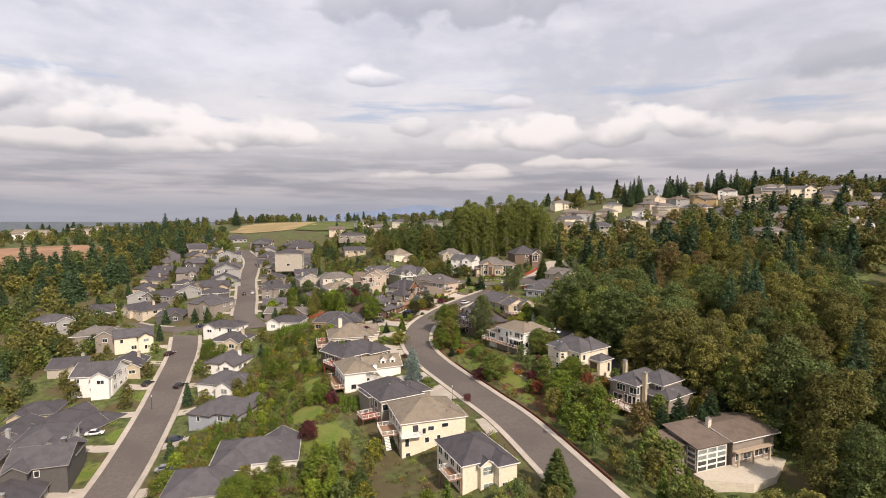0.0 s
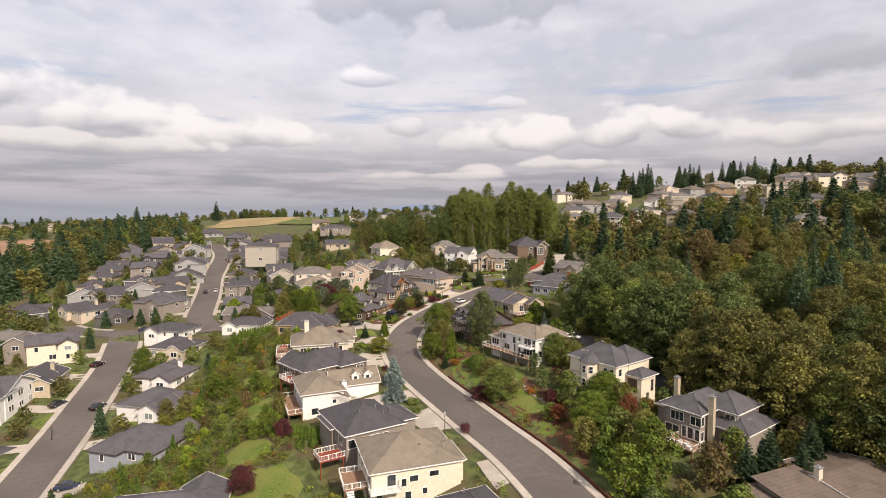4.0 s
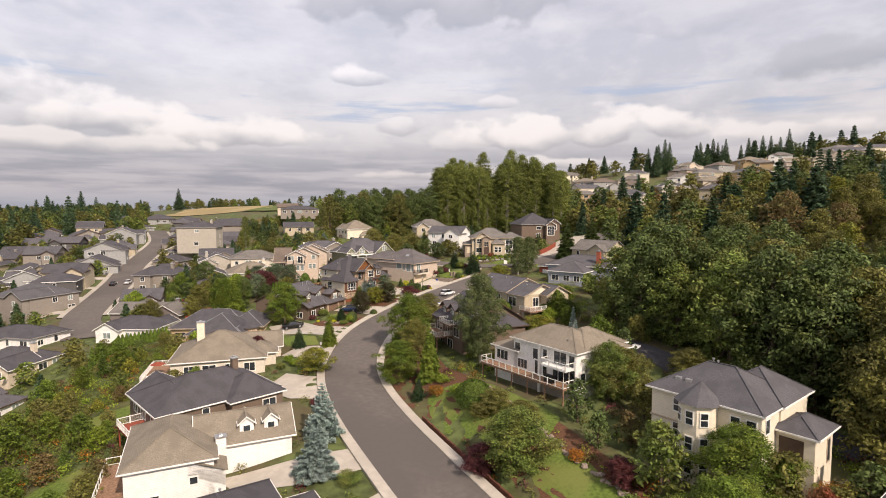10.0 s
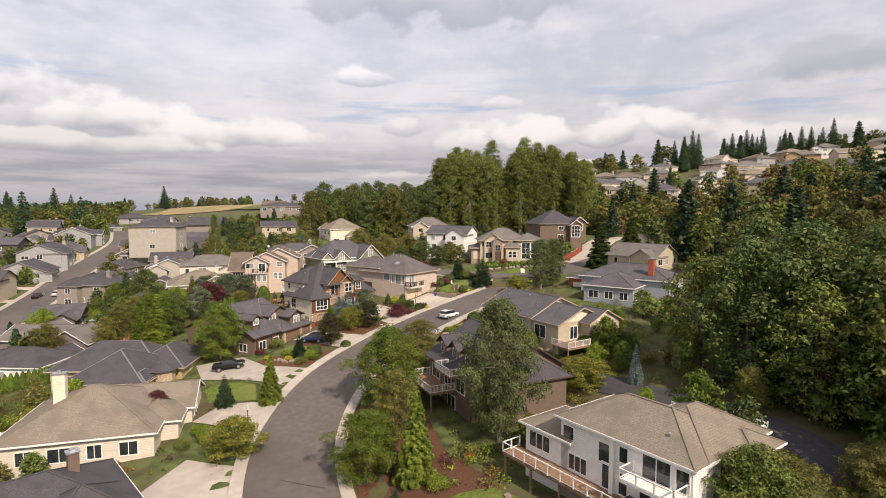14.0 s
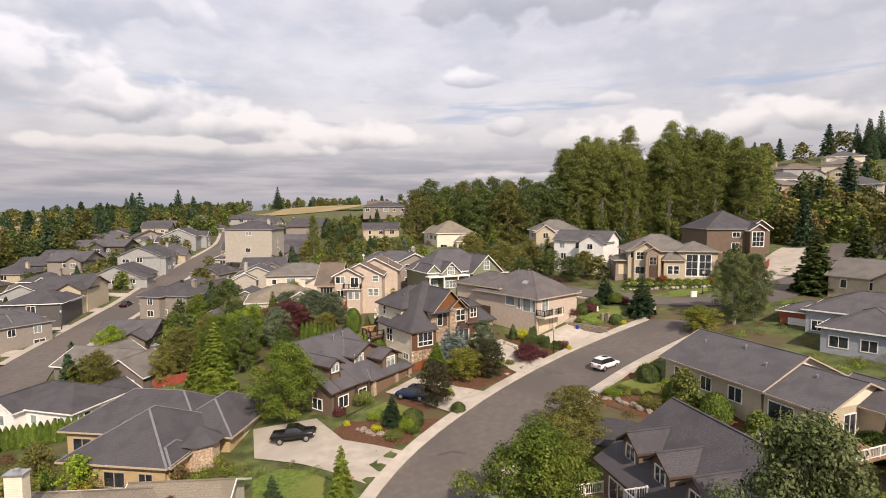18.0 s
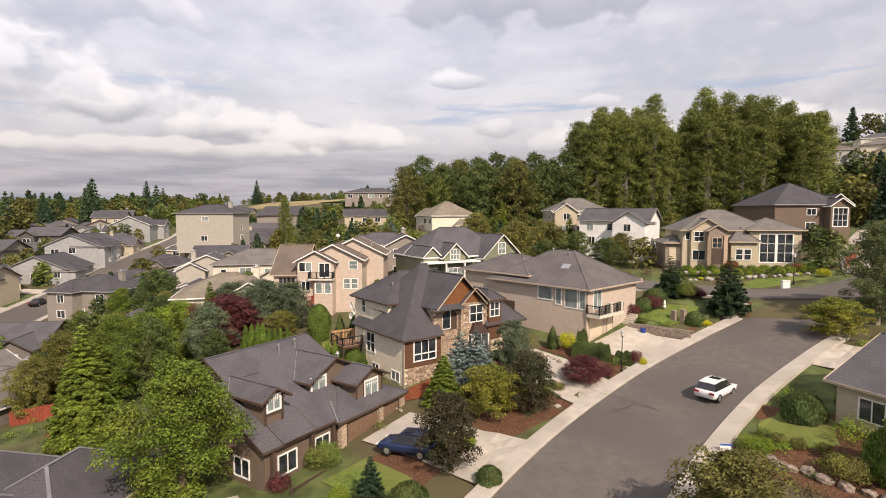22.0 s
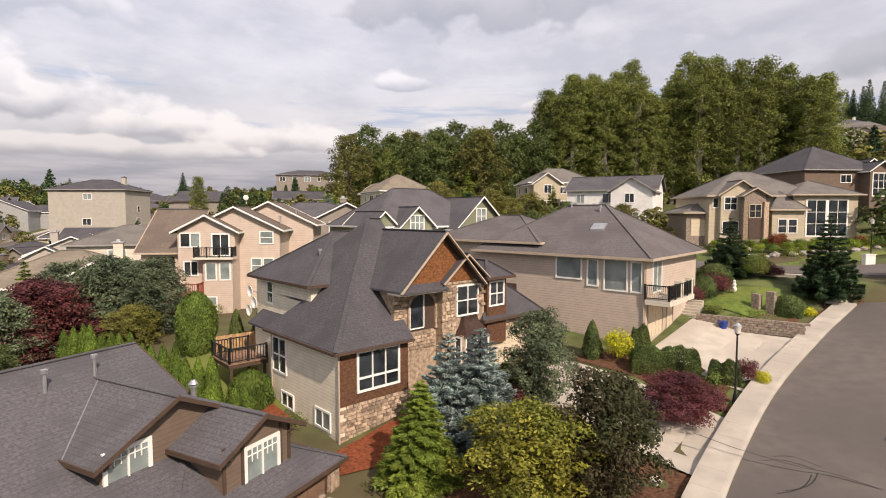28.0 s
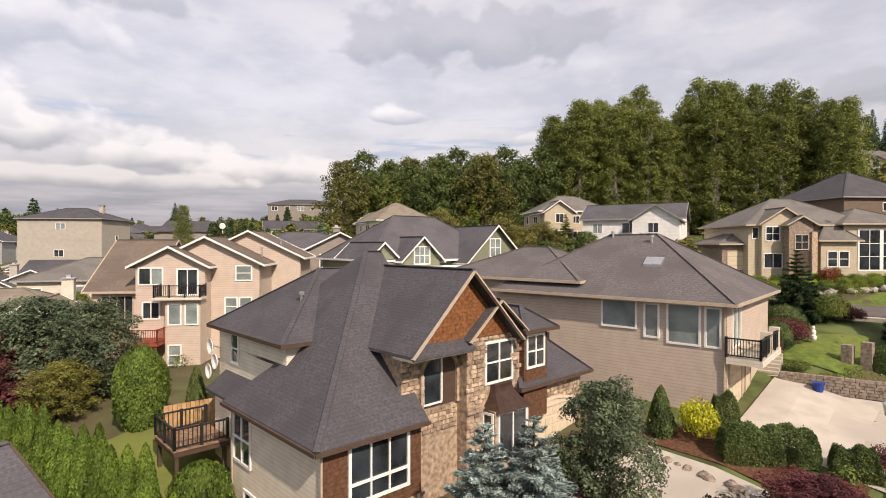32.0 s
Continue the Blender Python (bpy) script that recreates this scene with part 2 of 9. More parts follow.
LEAD = material("black_iron", (0.03, 0.03, 0.03), 0.5, 0.3)
FLASHING = material("weathered_flashing", (0.20, 0.20, 0.21), 0.6, 0.2, vary=0.12)
COPPER = material("bronze_roof", (0.075, 0.045, 0.035), 0.5, 0.4)
WOOD = material("deck_wood", (0.27, 0.16, 0.10), 0.8, vary=0.3, scale=4, bump=0.2)
FENCE = material("cedar_fence", (0.42, 0.25, 0.12), 0.8, vary=0.25, scale=3, bump=0.2, obj=0.15)
REDWOOD = material("red_stain", (0.26, 0.06, 0.035), 0.7, vary=0.2)
ASPHALT = material("asphalt", (0.130, 0.112, 0.100), 0.9, vary=0.10, scale=1.2, bump=0.25, bscale=90, second=(0.105, 0.092, 0.083), big=0.07)
BLACKTOP = material("dark_asphalt", (0.060, 0.058, 0.062), 0.9, vary=0.12, scale=2, bump=0.25, bscale=90)
TAR = material("crack_sealer", (0.035, 0.03, 0.028), 0.6, vary=0.2)
CONCRETE = material("concrete", (0.435, 0.39, 0.33), 0.9, vary=0.10, scale=1.0, bump=0.15, bscale=60, second=(0.37, 0.33, 0.28), big=0.25, obj=0.06)
GROUND = material("garden_soil_and_grass", (0.085, 0.105, 0.034), 0.95, vary=0.4, scale=0.5, bump=0.5, bscale=6, second=(0.105, 0.08, 0.044), big=0.09)
LAWN = material("lawn", (0.105, 0.150, 0.026), 0.9, vary=0.3, scale=2.5, bump=0.4, bscale=50, second=(0.16, 0.175, 0.045), big=0.15)
MULCH = material("bark_mulch", (0.115, 0.055, 0.030), 0.95, vary=0.35, scale=6, bump=0.5, bscale=25)
MULCH_R = material("red_mulch", (0.20, 0.055, 0.022), 0.95, vary=0.35, scale=6, bump=0.5, bscale=25)
FIELD = material("dry_field", (0.31, 0.235, 0.115), 0.95, vary=0.2, scale=0.05, second=(0.27, 0.21, 0.10), big=0.02)
FIELD_G = material("green_field", (0.10, 0.125, 0.03), 0.95, vary=0.2, scale=0.05)
FIELD_B = material("bare_earth", (0.30, 0.18, 0.11), 0.95, vary=0.15, scale=0.05)
# blue-grey stands in for the haze lying over the far plain
HAZED_PLAIN = material("hazed_plain", (0.085, 0.11, 0.13), 1.0, vary=0.2, scale=0.004, second=(0.14, 0.16, 0.17), big=0.002)
# aerial haze over the distant hills is put into this blue colour
HAZED_HILL = material("hazed_hills", (0.15, 0.20, 0.29), 1.0, vary=0.08, scale=0.01)
BARK = material("bark", (0.11, 0.08, 0.055), 0.95, vary=0.3, scale=6, bump=0.6, bscale=14)
BARK_P = material("pale_bark", (0.30, 0.27, 0.22), 0.9, vary=0.3, scale=6, bump=0.4, bscale=14)
LEAF = {k: leafy("leaves_" + k, c, s) for k, c, s in (
    ("green", (0.135, 0.183, 0.040), (0.181, 0.192, 0.046)), ("dark", (0.092, 0.132, 0.040), (0.125, 0.152, 0.045)),
    ("forest", (0.120, 0.124, 0.033), (0.155, 0.140, 0.040)), ("olive", (0.172, 0.166, 0.039), (0.185, 0.175, 0.055)),
    ("lime", (0.226, 0.292, 0.034), (0.160, 0.240, 0.026)), ("yellow", (0.480, 0.480, 0.032), (0.480, 0.451, 0.032)), ("gold", (0.216, 0.209, 0.032), (0.148, 0.176, 0.031)),
    ("maroon", (0.111, 0.036, 0.040), (0.151, 0.044, 0.040)), ("red", (0.240, 0.068, 0.032), (0.184, 0.088, 0.036)), ("orange", (0.420, 0.169, 0.028), (0.211, 0.141, 0.028)),
    ("blue", (0.34, 0.42, 0.385), (0.25, 0.325, 0.29)), ("conifer", (0.057, 0.100, 0.049), (0.081, 0.122, 0.049)), ("hedge", (0.105, 0.164, 0.029), (0.140, 0.196, 0.035)),
    ("bronze", (0.072, 0.062, 0.030), (0.058, 0.070, 0.026)), ("birch", (0.100, 0.130, 0.044), (0.130, 0.150, 0.060)), ("maple", (0.108, 0.160, 0.022), (0.155, 0.190, 0.028)), ("sage", (0.140, 0.176, 0.096), (0.104, 0.144, 0.084)), ("thuja", (0.118, 0.178, 0.026), (0.092, 0.150, 0.023)), ("poplar", (0.190, 0.215, 0.052), (0.145, 0.178, 0.043)), ("cedar", (0.215, 0.270, 0.045), (0.165, 0.235, 0.040)), ("rust", (0.183, 0.128, 0.053), (0.153, 0.153, 0.047)), ("fir", (0.053, 0.101, 0.053), (0.079, 0.120, 0.053)))}


# ---- geometry helpers ----
def mesh_object(name, verts, faces, mat, parent=None, label="", mats=None):
    me = bpy.data.meshes.new(name)
    me.from_pydata([tuple(v) for v in verts], [], [tuple(f) for f in faces])
    me.materials.append(mat)
    ob = new(name, me)
    if parent:
        ob.parent = parent
    if label:
        ob["label"] = label
    return ob


class Solid:
    """Collects boxes, prisms and tubes into one mesh."""

    def __init__(self):
        self.v, self.f = [], []

    def add(self, verts, faces):
        n = len(self.v)
        self.v += [tuple(v) for v in verts]
        self.f += [tuple(n + i for i in f) for f in faces]
        return self

    def box(self, x0, y0, z0, x1, y1, z1):
        v = [(x, y, z) for z in (z0, z1) for y in (y0, y1) for x in (x0, x1)]
        return self.add(v, [(0, 2, 3, 1), (4, 5, 7, 6), (0, 1, 5, 4), (2, 6, 7, 3), (0, 4, 6, 2), (1, 3, 7, 5)])

    def bar(self, a, b, w, h, up=(0, 0, 1)):
        a, b = Vector(a), Vector(b)
        d = (b - a).normalized()
        s = d.cross(Vector(up))
        s = s.normalized() if s.length > 1e-4 else Vector((1, 0, 0))
        t = s.cross(d)
        v = [p + s * i * w / 2 + t * j * h / 2 for p in (a, b) for i, j in ((-1, -1), (1, -1), (1, 1), (-1, 1))]
        return self.add(v, [(3, 2, 1, 0), (4, 5, 6, 7), (0, 1, 5, 4), (1, 2, 6, 5), (2, 3, 7, 6), (3, 0, 4, 7)])

    def tube(self, a, b, r0, r1, n=7):
        a, b = Vector(a), Vector(b)
        d = (b - a).normalized()
        s = d.orthogonal().normalized()
        t = d.cross(s)
        v = [p + (s * math.cos(k * 2 * math.pi / n) + t * math.sin(k * 2 * math.pi / n)) * r for p, r in ((a, r0), (b, r1)) for k in range(n)]
        f = [(k, (k + 1) % n, n + (k + 1) % n, n + k) for k in range(n)] + [tuple(range(n - 1, -1, -1)), tuple(range(n, 2 * n))]
        return self.add(v, f)

    def slab(self, top, thick):
        """A plate under the polygon top (list of corners, any plane), thickened straight down."""
        n = len(top)
        v = [Vector(p) for p in top] + [Vector(p) - Vector((0, 0, thick)) for p in top]
        return self.add(v, [tuple(range(n)), tuple(range(2 * n - 1, n - 1, -1))] + [(k, n + k, n + (k + 1) % n, (k + 1) % n) for k in range(n)])

    def ball(self, c, rx, ry, rz, n=10, m=6):
        v = [(c[0] + rx * math.sin(math.pi * j / m) * math.cos(2 * math.pi * i / n), c[1] + ry * math.sin(math.pi * j / m) * math.sin(2 * math.pi * i / n), c[2] + rz * math.cos(math.pi * j / m)) for j in range(m + 1) for i in range(n)]
        return self.add(v, [(j * n + i, (j + 1) * n + i, (j + 1) * n + (i + 1) % n, j * n + (i + 1) % n) for j in range(m) for i in range(n)])

    def make(self, name, mat, parent=None, label=""):
        return mesh_object(name, self.v, self.f, mat, parent, label)


def empty(name, m, label, category, group=""):
    ob = new(name)
    ob.empty_display_size = 0.2
    ob.matrix_world = m
    return tagged(ob, label, category, group)


def spline(points, step=2.0):
    """A smooth line through the points, as an array of evenly set places."""
    p = np.array(points, float)
    p = np.vstack([2 * p[0] - p[1], p, 2 * p[-1] - p[-2]])
    out = []
    for k in range(1, len(p) - 2):
        n = max(2, int(np.linalg.norm(p[k + 1] - p[k]) / step))
        for t in np.linspace(0, 1, n, endpoint=False):
            a, b, c, d = p[k - 1:k + 3]
            out.append(0.5 * (2 * b + (c - a) * t + (2 * a - 5 * b + 4 * c - d) * t * t + (3 * b - a - 3 * c + d) * t ** 3))
    out.append(p[-2])
    return np.array(out)


# ---- plan: streets (x, y, level) and ground ----
MAIN = spline([(52, 30, 4.5), (40, 62, 5.5), (28, 95, 7.0), (18.1, 128, 7.7), (9.6, 147, 8.3), (-2.8, 173, 9.5), (-8.4, 188, 10.6), (-10, 200, 12.0), (-8, 214, 13.8),
               (-1.6, 227.7, 15.7), (7.4, 240.7, 17.6), (16.0, 250.0, 19.3), (24.5, 258.2, 20.9), (33, 267, 22.6)])
CROSS = spline([(2, 283, 22.6), (14, 276.5, 22.3), (26, 270, 22.4), (38, 270, 23.4), (52, 281, 25.0), (66, 294, 27.5), (78, 312, 31.0)])
LEFT = spline([(-66, 60, -8.0), (-72, 95, -5.8), (-76, 118, -4.1), (-80, 135, -2.8), (-87, 160, -0.8), (-94, 182, 1.2), (-101, 205, 4.2), (-108, 222, 7.0), (-114, 236, 8.0)])
LINK = spline([(-150, 252, 5.5), (-135, 240, 6.5), (-118, 233, 7.5), (-103, 234, 8.6), (-88, 238, 9.8)])
FAR = spline([(-80, 228, 9.2), (-86, 237, 9.8), (-93, 248, 10.6), (-102, 275, 12.8), (-109, 295, 14.3), (-118, 320, 17.0), (-125, 345, 20.0), (-138, 385, 24.0), (-160, 425, 28.0)])
STREETS = [(MAIN, 4.75), (CROSS, 4.6), (LEFT, 5.0), (LINK, 4.5), (FAR, 4.8)]

# lie of the land away from the streets: rises to the east and north, valley to the west
SPOTS = [(28, 293, 25), (54, 322, 31), (180, 516, 84), (75, 400, 45), (130, 440, 64), (-30, 330, 29), (-68, 402, 56), (-150, 640, 49), (-200, 690, 45), (-110, 540, 44), (-205, 575, 31), (-95, 335, 25), (-33, 261, 18.5), (-36, 232, 14), (-38, 211, 12),
         (-55, 180, 5), (-52, 140, 2), (-25, 160, 7.5), (-110, 150, -5), (-150, 200, -3), (-170, 300, 9), (-350, 300, 9), (-420, 520, 28), (-250, 450, 31), (-330, 540, 33), (0, 560, 47),
         (40, 188, 17), (48, 155, 11), (50, 128, 10), (60, 105, 4.8), (51, 101, 2.2), (62, 96, 3.0), (46, 126, 9.0), (-14, 116, 0.8), (-10, 120, 1.5), (0, 116, 3.4), (2, 97, 2.8), (-20, 128, 2.4), (-23, 143, 4.8), (-31, 150, 6.0),
         (12, 184, 12.8), (17, 176, 12.9), (22, 168, 12.8), (29, 172, 13.6), (33, 150, 11.3), (38, 158, 12.0), (105, 180, 24), (125, 110, 15), (115, 255, 37), (200, 300, 54), (270, 420, 80), (330, 560, 92), (120, 560, 72), (0, 440, 38), (35, 352, 33)]
CTRL = np.array([(*p, 6.0, 1.0) for s, w in STREETS for p in s[::3]] + [(*p, 7.0, 1.0) if math.hypot(p[0], p[1] - 200) < 150 else (*p, 70.0, 12.0) for p in SPOTS], float)


def ground(x, y):
    """Height of the land at the places x, y."""
    x, y = np.atleast_1d(np.asarray(x, float)), np.atleast_1d(np.asarray(y, float))
    num, den = np.zeros_like(x), np.zeros_like(x)
    for cx, cy, cz, soft, heavy in CTRL:
        w = heavy / ((x - cx) ** 2 + (y - cy) ** 2 + soft * soft) ** 1.6
        num, den = num + w * cz, den + w
    z = num / den
    # beyond the ridge the land falls to the plain
    r = np.hypot(x, y - 200)
    far = np.clip((r - 620) / 900, 0, 1)
    east = np.clip((x + 150) / 500, 0, 1)
    z = z * (1 - far) + far * (-55 + 150 * east * np.clip(1 - (r - 620) / 2600, 0, 1))
    for s, w in STREETS:
        d = np.full_like(x, 1e9)
        zz = np.zeros_like(x)
        for px, py, pz in s:
            q = np.hypot(x - px, y - py)
            near = q < d
            d[near], zz[near] = q[near], pz
        f = np.clip((w + 7.5 - d) / 5.0, 0, 1)
        f = f * f * (3 - 2 * f)
        z = z * (1 - f) + (zz - 0.22) * f
    return z


def gz(x, y):
    return float(ground([x], [y])[0])


def terrain():
    def axis(lo, hi, fine, step):
        a = list(np.arange(lo, hi + 0.1, step))
        s, left, right = step, [], []
        p = lo
        while p > -4300:
            s *= 1.13
            p -= s
            left.append(p)
        s, p = step, hi
        while p < 4500:
            s *= 1.13
            p += s
            right.append(p)
        return np.array(left[::-1] + a + right)
    xs, ys = axis(-150, 110, 2, 2.5), axis(60, 330, 2, 2.5)
    gx, gy = np.meshgrid(xs, ys)
    z = ground(gx.ravel(), gy.ravel())
    nx, ny = len(xs), len(ys)
    verts = np.column_stack([gx.ravel(), gy.ravel(), z])
    idx = np.arange(nx * ny).reshape(ny, nx)
    faces = np.column_stack([idx[:-1, :-1].ravel(), idx[:-1, 1:].ravel(), idx[1:, 1:].ravel(), idx[1:, :-1].ravel()])
    ob = mesh_object("ground", verts, faces.tolist(), GROUND)
    ob.data.materials.append(HAZED_PLAIN)
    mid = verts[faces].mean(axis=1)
    # land past 1250 m takes the colour with haze painted in
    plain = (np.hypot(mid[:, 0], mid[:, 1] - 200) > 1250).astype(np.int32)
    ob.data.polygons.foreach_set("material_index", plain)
    ob.data.polygons.foreach_set("use_smooth", np.ones(len(faces), bool))
    return tagged(ob, "hillside ground of garden soil and rough grass", "ground", kind="structure")


terrain()


def strip(name, line, offs, mat, label, category, parent=None, ends=None):
    """Lofts the cross-section offs [(sideways to the right, up)] along the line."""
    p = line[:, :3]
    d = np.gradient(p[:, :2], axis=0)
    d /= np.linalg.norm(d, axis=1)[:, None]
    n = np.column_stack([d[:, 1], -d[:, 0]])
    k = len(offs)
    verts = [(p[i, 0] + n[i, 0] * a, p[i, 1] + n[i, 1] * a, p[i, 2] + h) for i in range(len(p)) for a, h in offs]
    faces = [(i * k + j, i * k + j + 1, (i + 1) * k + j + 1, (i + 1) * k + j) for i in range(len(p) - 1) for j in range(k - 1)]
    ob = mesh_object(name, verts, faces, mat, parent)
    return tagged(ob, label, category, kind="structure")


def road(name, line, w, mat=ASPHALT):
    strip(name, line, [(-w - 0.05, -0.3), (-w, 0.0), (-w / 2, 0.06), (0, 0.09), (w / 2, 0.06), (w, 0.0), (w + 0.05, -0.3)], mat, "worn grey-brown asphalt residential street", "road")


def clipped(line, lo, hi):
    m = (line[:, 1] >= lo) & (line[:, 1] <= hi)
    return line[m]


road("road", MAIN, 4.75)
road("road", CROSS + np.array([0, 0, 0.012]), 4.6)
road("road", LEFT, 5.0)
road("road", LINK + np.array([0, 0, 0.012]), 4.5)
road("road", FAR + np.array([0, 0, 0.024]), 4.8)
KERB_R = [(4.75, -0.2), (4.75, 0.13), (4.85, 0.15), (6.15, 0.19), (6.15, -0.4)]
KERB_L = [(-a, h) for a, h in KERB_R][::-1]


def kerbs(line, sides="LR"):
    for s in sides:
        strip("pavement", line, KERB_R if s == "R" else KERB_L, CONCRETE, "pale concrete kerb and pavement beside the street", "pavement")


kerbs(clipped(MAIN, 30, 258), "LR")
kerbs(clipped(LEFT, 60, 222), "LR")
kerbs(clipped(FAR, 246, 420), "LR")
kerbs(LINK[: len(LINK) // 2], "LR")
# the pavement turns the corner into the side street
turn = spline([(18.4, 259.8, 20.55), (20.9, 262.3, 21.8), (21.4, 265.2, 22.25), (18.9, 267.7, 22.25), (14.6, 270.1, 22.25), (9.0, 273.0, 22.3), (3.0, 276.4, 22.6)], 0.8)
strip("pavement", turn, [(-1.35, -0.4), (-1.35, 0.06), (-0.1, 0.02), (0, 0.0), (0, -0.35)], CONCRETE, "pale concrete kerb and pavement round the corner", "pavement")


def patch(name, pts, mat, label, category, up=0.05, step=1.5):
    """A thin sheet laid over the land inside the outline pts."""
    bm = bmesh.new()
    f = bm.faces.new([bm.verts.new((x, y, 0)) for x, y in pts])
    if f.normal.z < 0:
        f.normal_flip()
    bmesh.ops.triangulate(bm, faces=bm.faces[:])
    for _ in range(6):
        e = [e for e in bm.edges if e.calc_length() > step * 1.6]
        if not e:
            break
        bmesh.ops.subdivide_edges(bm, edges=e, cuts=1)
        bmesh.ops.triangulate(bm, faces=[f for f in bm.faces if len(f.verts) > 3])
    vs = bm.verts[:]
    z = ground([v.co.x for v in vs], [v.co.y for v in vs])
    for v, h in zip(vs, z):
        v.co.z = h + up
    bmesh.ops.recalc_face_normals(bm, faces=bm.faces)
    if bm.faces and sum(f.normal.z for f in bm.faces) < 0:
        bmesh.ops.reverse_faces(bm, faces=bm.faces)
    me = bpy.data.meshes.new(name)
    bm.to_mesh(me)
    bm.free()
    me.materials.append(mat)
    return tagged(new(name, me), label, category, kind="structure")


def blob(cx, cy, rx, ry, rot=0, n=18, seed=0, rough=0.15):
    r = random.Random(seed)
    c, s = math.cos(radians(rot)), math.sin(radians(rot))
    out = []
    for k in range(n):
        a, q = 2 * math.pi * k / n, 1 + r.uniform(-rough, rough)
        x, y = rx * q * math.cos(a), ry * q * math.sin(a)
        out.append((cx + x * c - y * s, cy + x * s + y * c))
    return out


def quad(line, i0, i1, inner, outer):
    """Outline beside a street between two samples, from inner to outer metres to its right."""
    d = np.gradient(line[:, :2], axis=0)
    d /= np.linalg.norm(d, axis=1)[:, None]
    n = np.column_stack([d[:, 1], -d[:, 0]])
    a = [tuple(line[i, :2] + n[i] * inner) for i in range(i0, i1 + 1)]
    b = [tuple(line[i, :2] + n[i] * outer) for i in range(i1, i0 - 1, -1)]
    return a + b


# fields and far land
patch("field", blob(-195, 615, 46, 58, 14, seed=1), FIELD, "dry straw-coloured field on the hill", "field", 0.6, 30)
patch("field", blob(-122, 575, 34, 62, 14, seed=2), FIELD_G, "green field on the hill", "field", 0.8, 30)
patch("field", blob(-330, 395, 75, 62, 0, seed=3), FIELD_B, "bare brown earth field", "field", 0.6, 25)


def far_ridge(dist, a0, a1, base, peak, seed):
    v, f = [], []
    r = random.Random(seed)
    n = 60
    ph = [r.uniform(0, 6) for _ in range(4)]
    for k in range(n + 1):
        a = radians(a0 + (a1 - a0) * k / n)
        t = k / n
        h = base + (peak - base) * math.sin(math.pi * t) ** 0.7 * (0.75 + 0.12 * math.sin(7 * t + ph[0]) + 0.10 * math.sin(17 * t + ph[1]) + 0.05 * math.sin(41 * t + ph[2]))
        x, y = math.sin(a) * dist, math.cos(a) * dist
        v += [(x * 0.93, y * 0.93, base - 40), (x, y, h), (x * 1.05, y * 1.05, base - 40)]
        if k:
            f += [(3 * k - 3, 3 * k, 3 * k + 1, 3 * k - 2), (3 * k - 2, 3 * k + 1, 3 * k + 2, 3 * k - 1)]
    tagged(mesh_object("distant_hill", v, f, HAZED_HILL), "range of hills on the horizon, coloured blue for haze", "hill", kind="structure")


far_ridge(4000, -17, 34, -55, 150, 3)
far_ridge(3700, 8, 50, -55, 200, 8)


# ---- houses ----
def hip_roof(x0, y0, x1, y1, z, p):
    """Faces of a hipped roof over the rectangle."""
    w, d = x1 - x0, y1 - y0
    if w >= d:
        a, b = (x0 + d / 2, (y0 + y1) / 2, z + p * d / 2), (x1 - d / 2, (y0 + y1) / 2, z + p * d / 2)
        return [[(x0, y0, z), (x1, y0, z), b, a], [(x1, y0, z), (x1, y1, z), b], [(x1, y1, z), (x0, y1, z), a, b], [(x0, y1, z), (x0, y0, z), a]], (a, b)
    a, b = ((x0 + x1) / 2, y0 + w / 2, z + p * w / 2), ((x0 + x1) / 2, y1 - w / 2, z + p * w / 2)
    return [[(x0, y0, z), (x1, y0, z), a], [(x1, y0, z), (x1, y1, z), b, a], [(x1, y1, z), (x0, y1, z), b], [(x0, y1, z), (x0, y0, z), a, b]], (a, b)


def gable_roof(x0, y0, x1, y1, z, p, axis):
    if axis == "x":
        m = (y0 + y1) / 2
        h = z + p * (y1 - y0) / 2
        a, b = (x0, m, h), (x1, m, h)
        return [[(x0, y0, z), (x1, y0, z), b, a], [(x1, y1, z), (x0, y1, z), a, b]], (a, b)
    m = (x0 + x1) / 2
    h = z + p * (x1 - x0) / 2
    a, b = (m, y0, h), (m, y1, h)
    return [[(x0, y0, z), a, b, (x0, y1, z)][::-1], [(x1, y0, z), (x1, y1, z), b, a]], (a, b)


def shell(faces, thick):
    """One closed plate out of joined roof faces, thickened straight down."""
    keys, top, idx = {}, [], []
    for f in faces:
        ids = []
        for p in f:
            k = tuple(round(c, 3) for c in p)
            if k not in keys:
                keys[k] = len(top)
                top.append(tuple(p))
            if keys[k] not in ids:
                ids.append(keys[k])
        idx.append(ids)
    n = len(top)
    edges = {}
    for f in idx:
        for a, b in zip(f, f[1:] + f[:1]):
            edges[(a, b)] = True
    s = Solid()
    out = [tuple(f) for f in idx] + [tuple(i + n for i in reversed(f)) for f in idx]
    out += [(b, a, a + n, b + n) for a, b in edges if (b, a) not in edges]
    return s.add(top + [(x, y, z - thick) for x, y, z in top], out)


def block(h, u0, v0, u1, v1, ze, roof, p, wall, roofm, trim=None, o=0.5, base=-6.0, **kw):
    """A wing set out by its eaves; gives back the rectangle of its walls."""
    r = (u0 + o, v0 + o, u1 - o, v1 - o)
    wing(h, r, base, ze + p * o - 0.1, roof, p, wall, roofm, trim or TRIM, o, **kw)
    return r


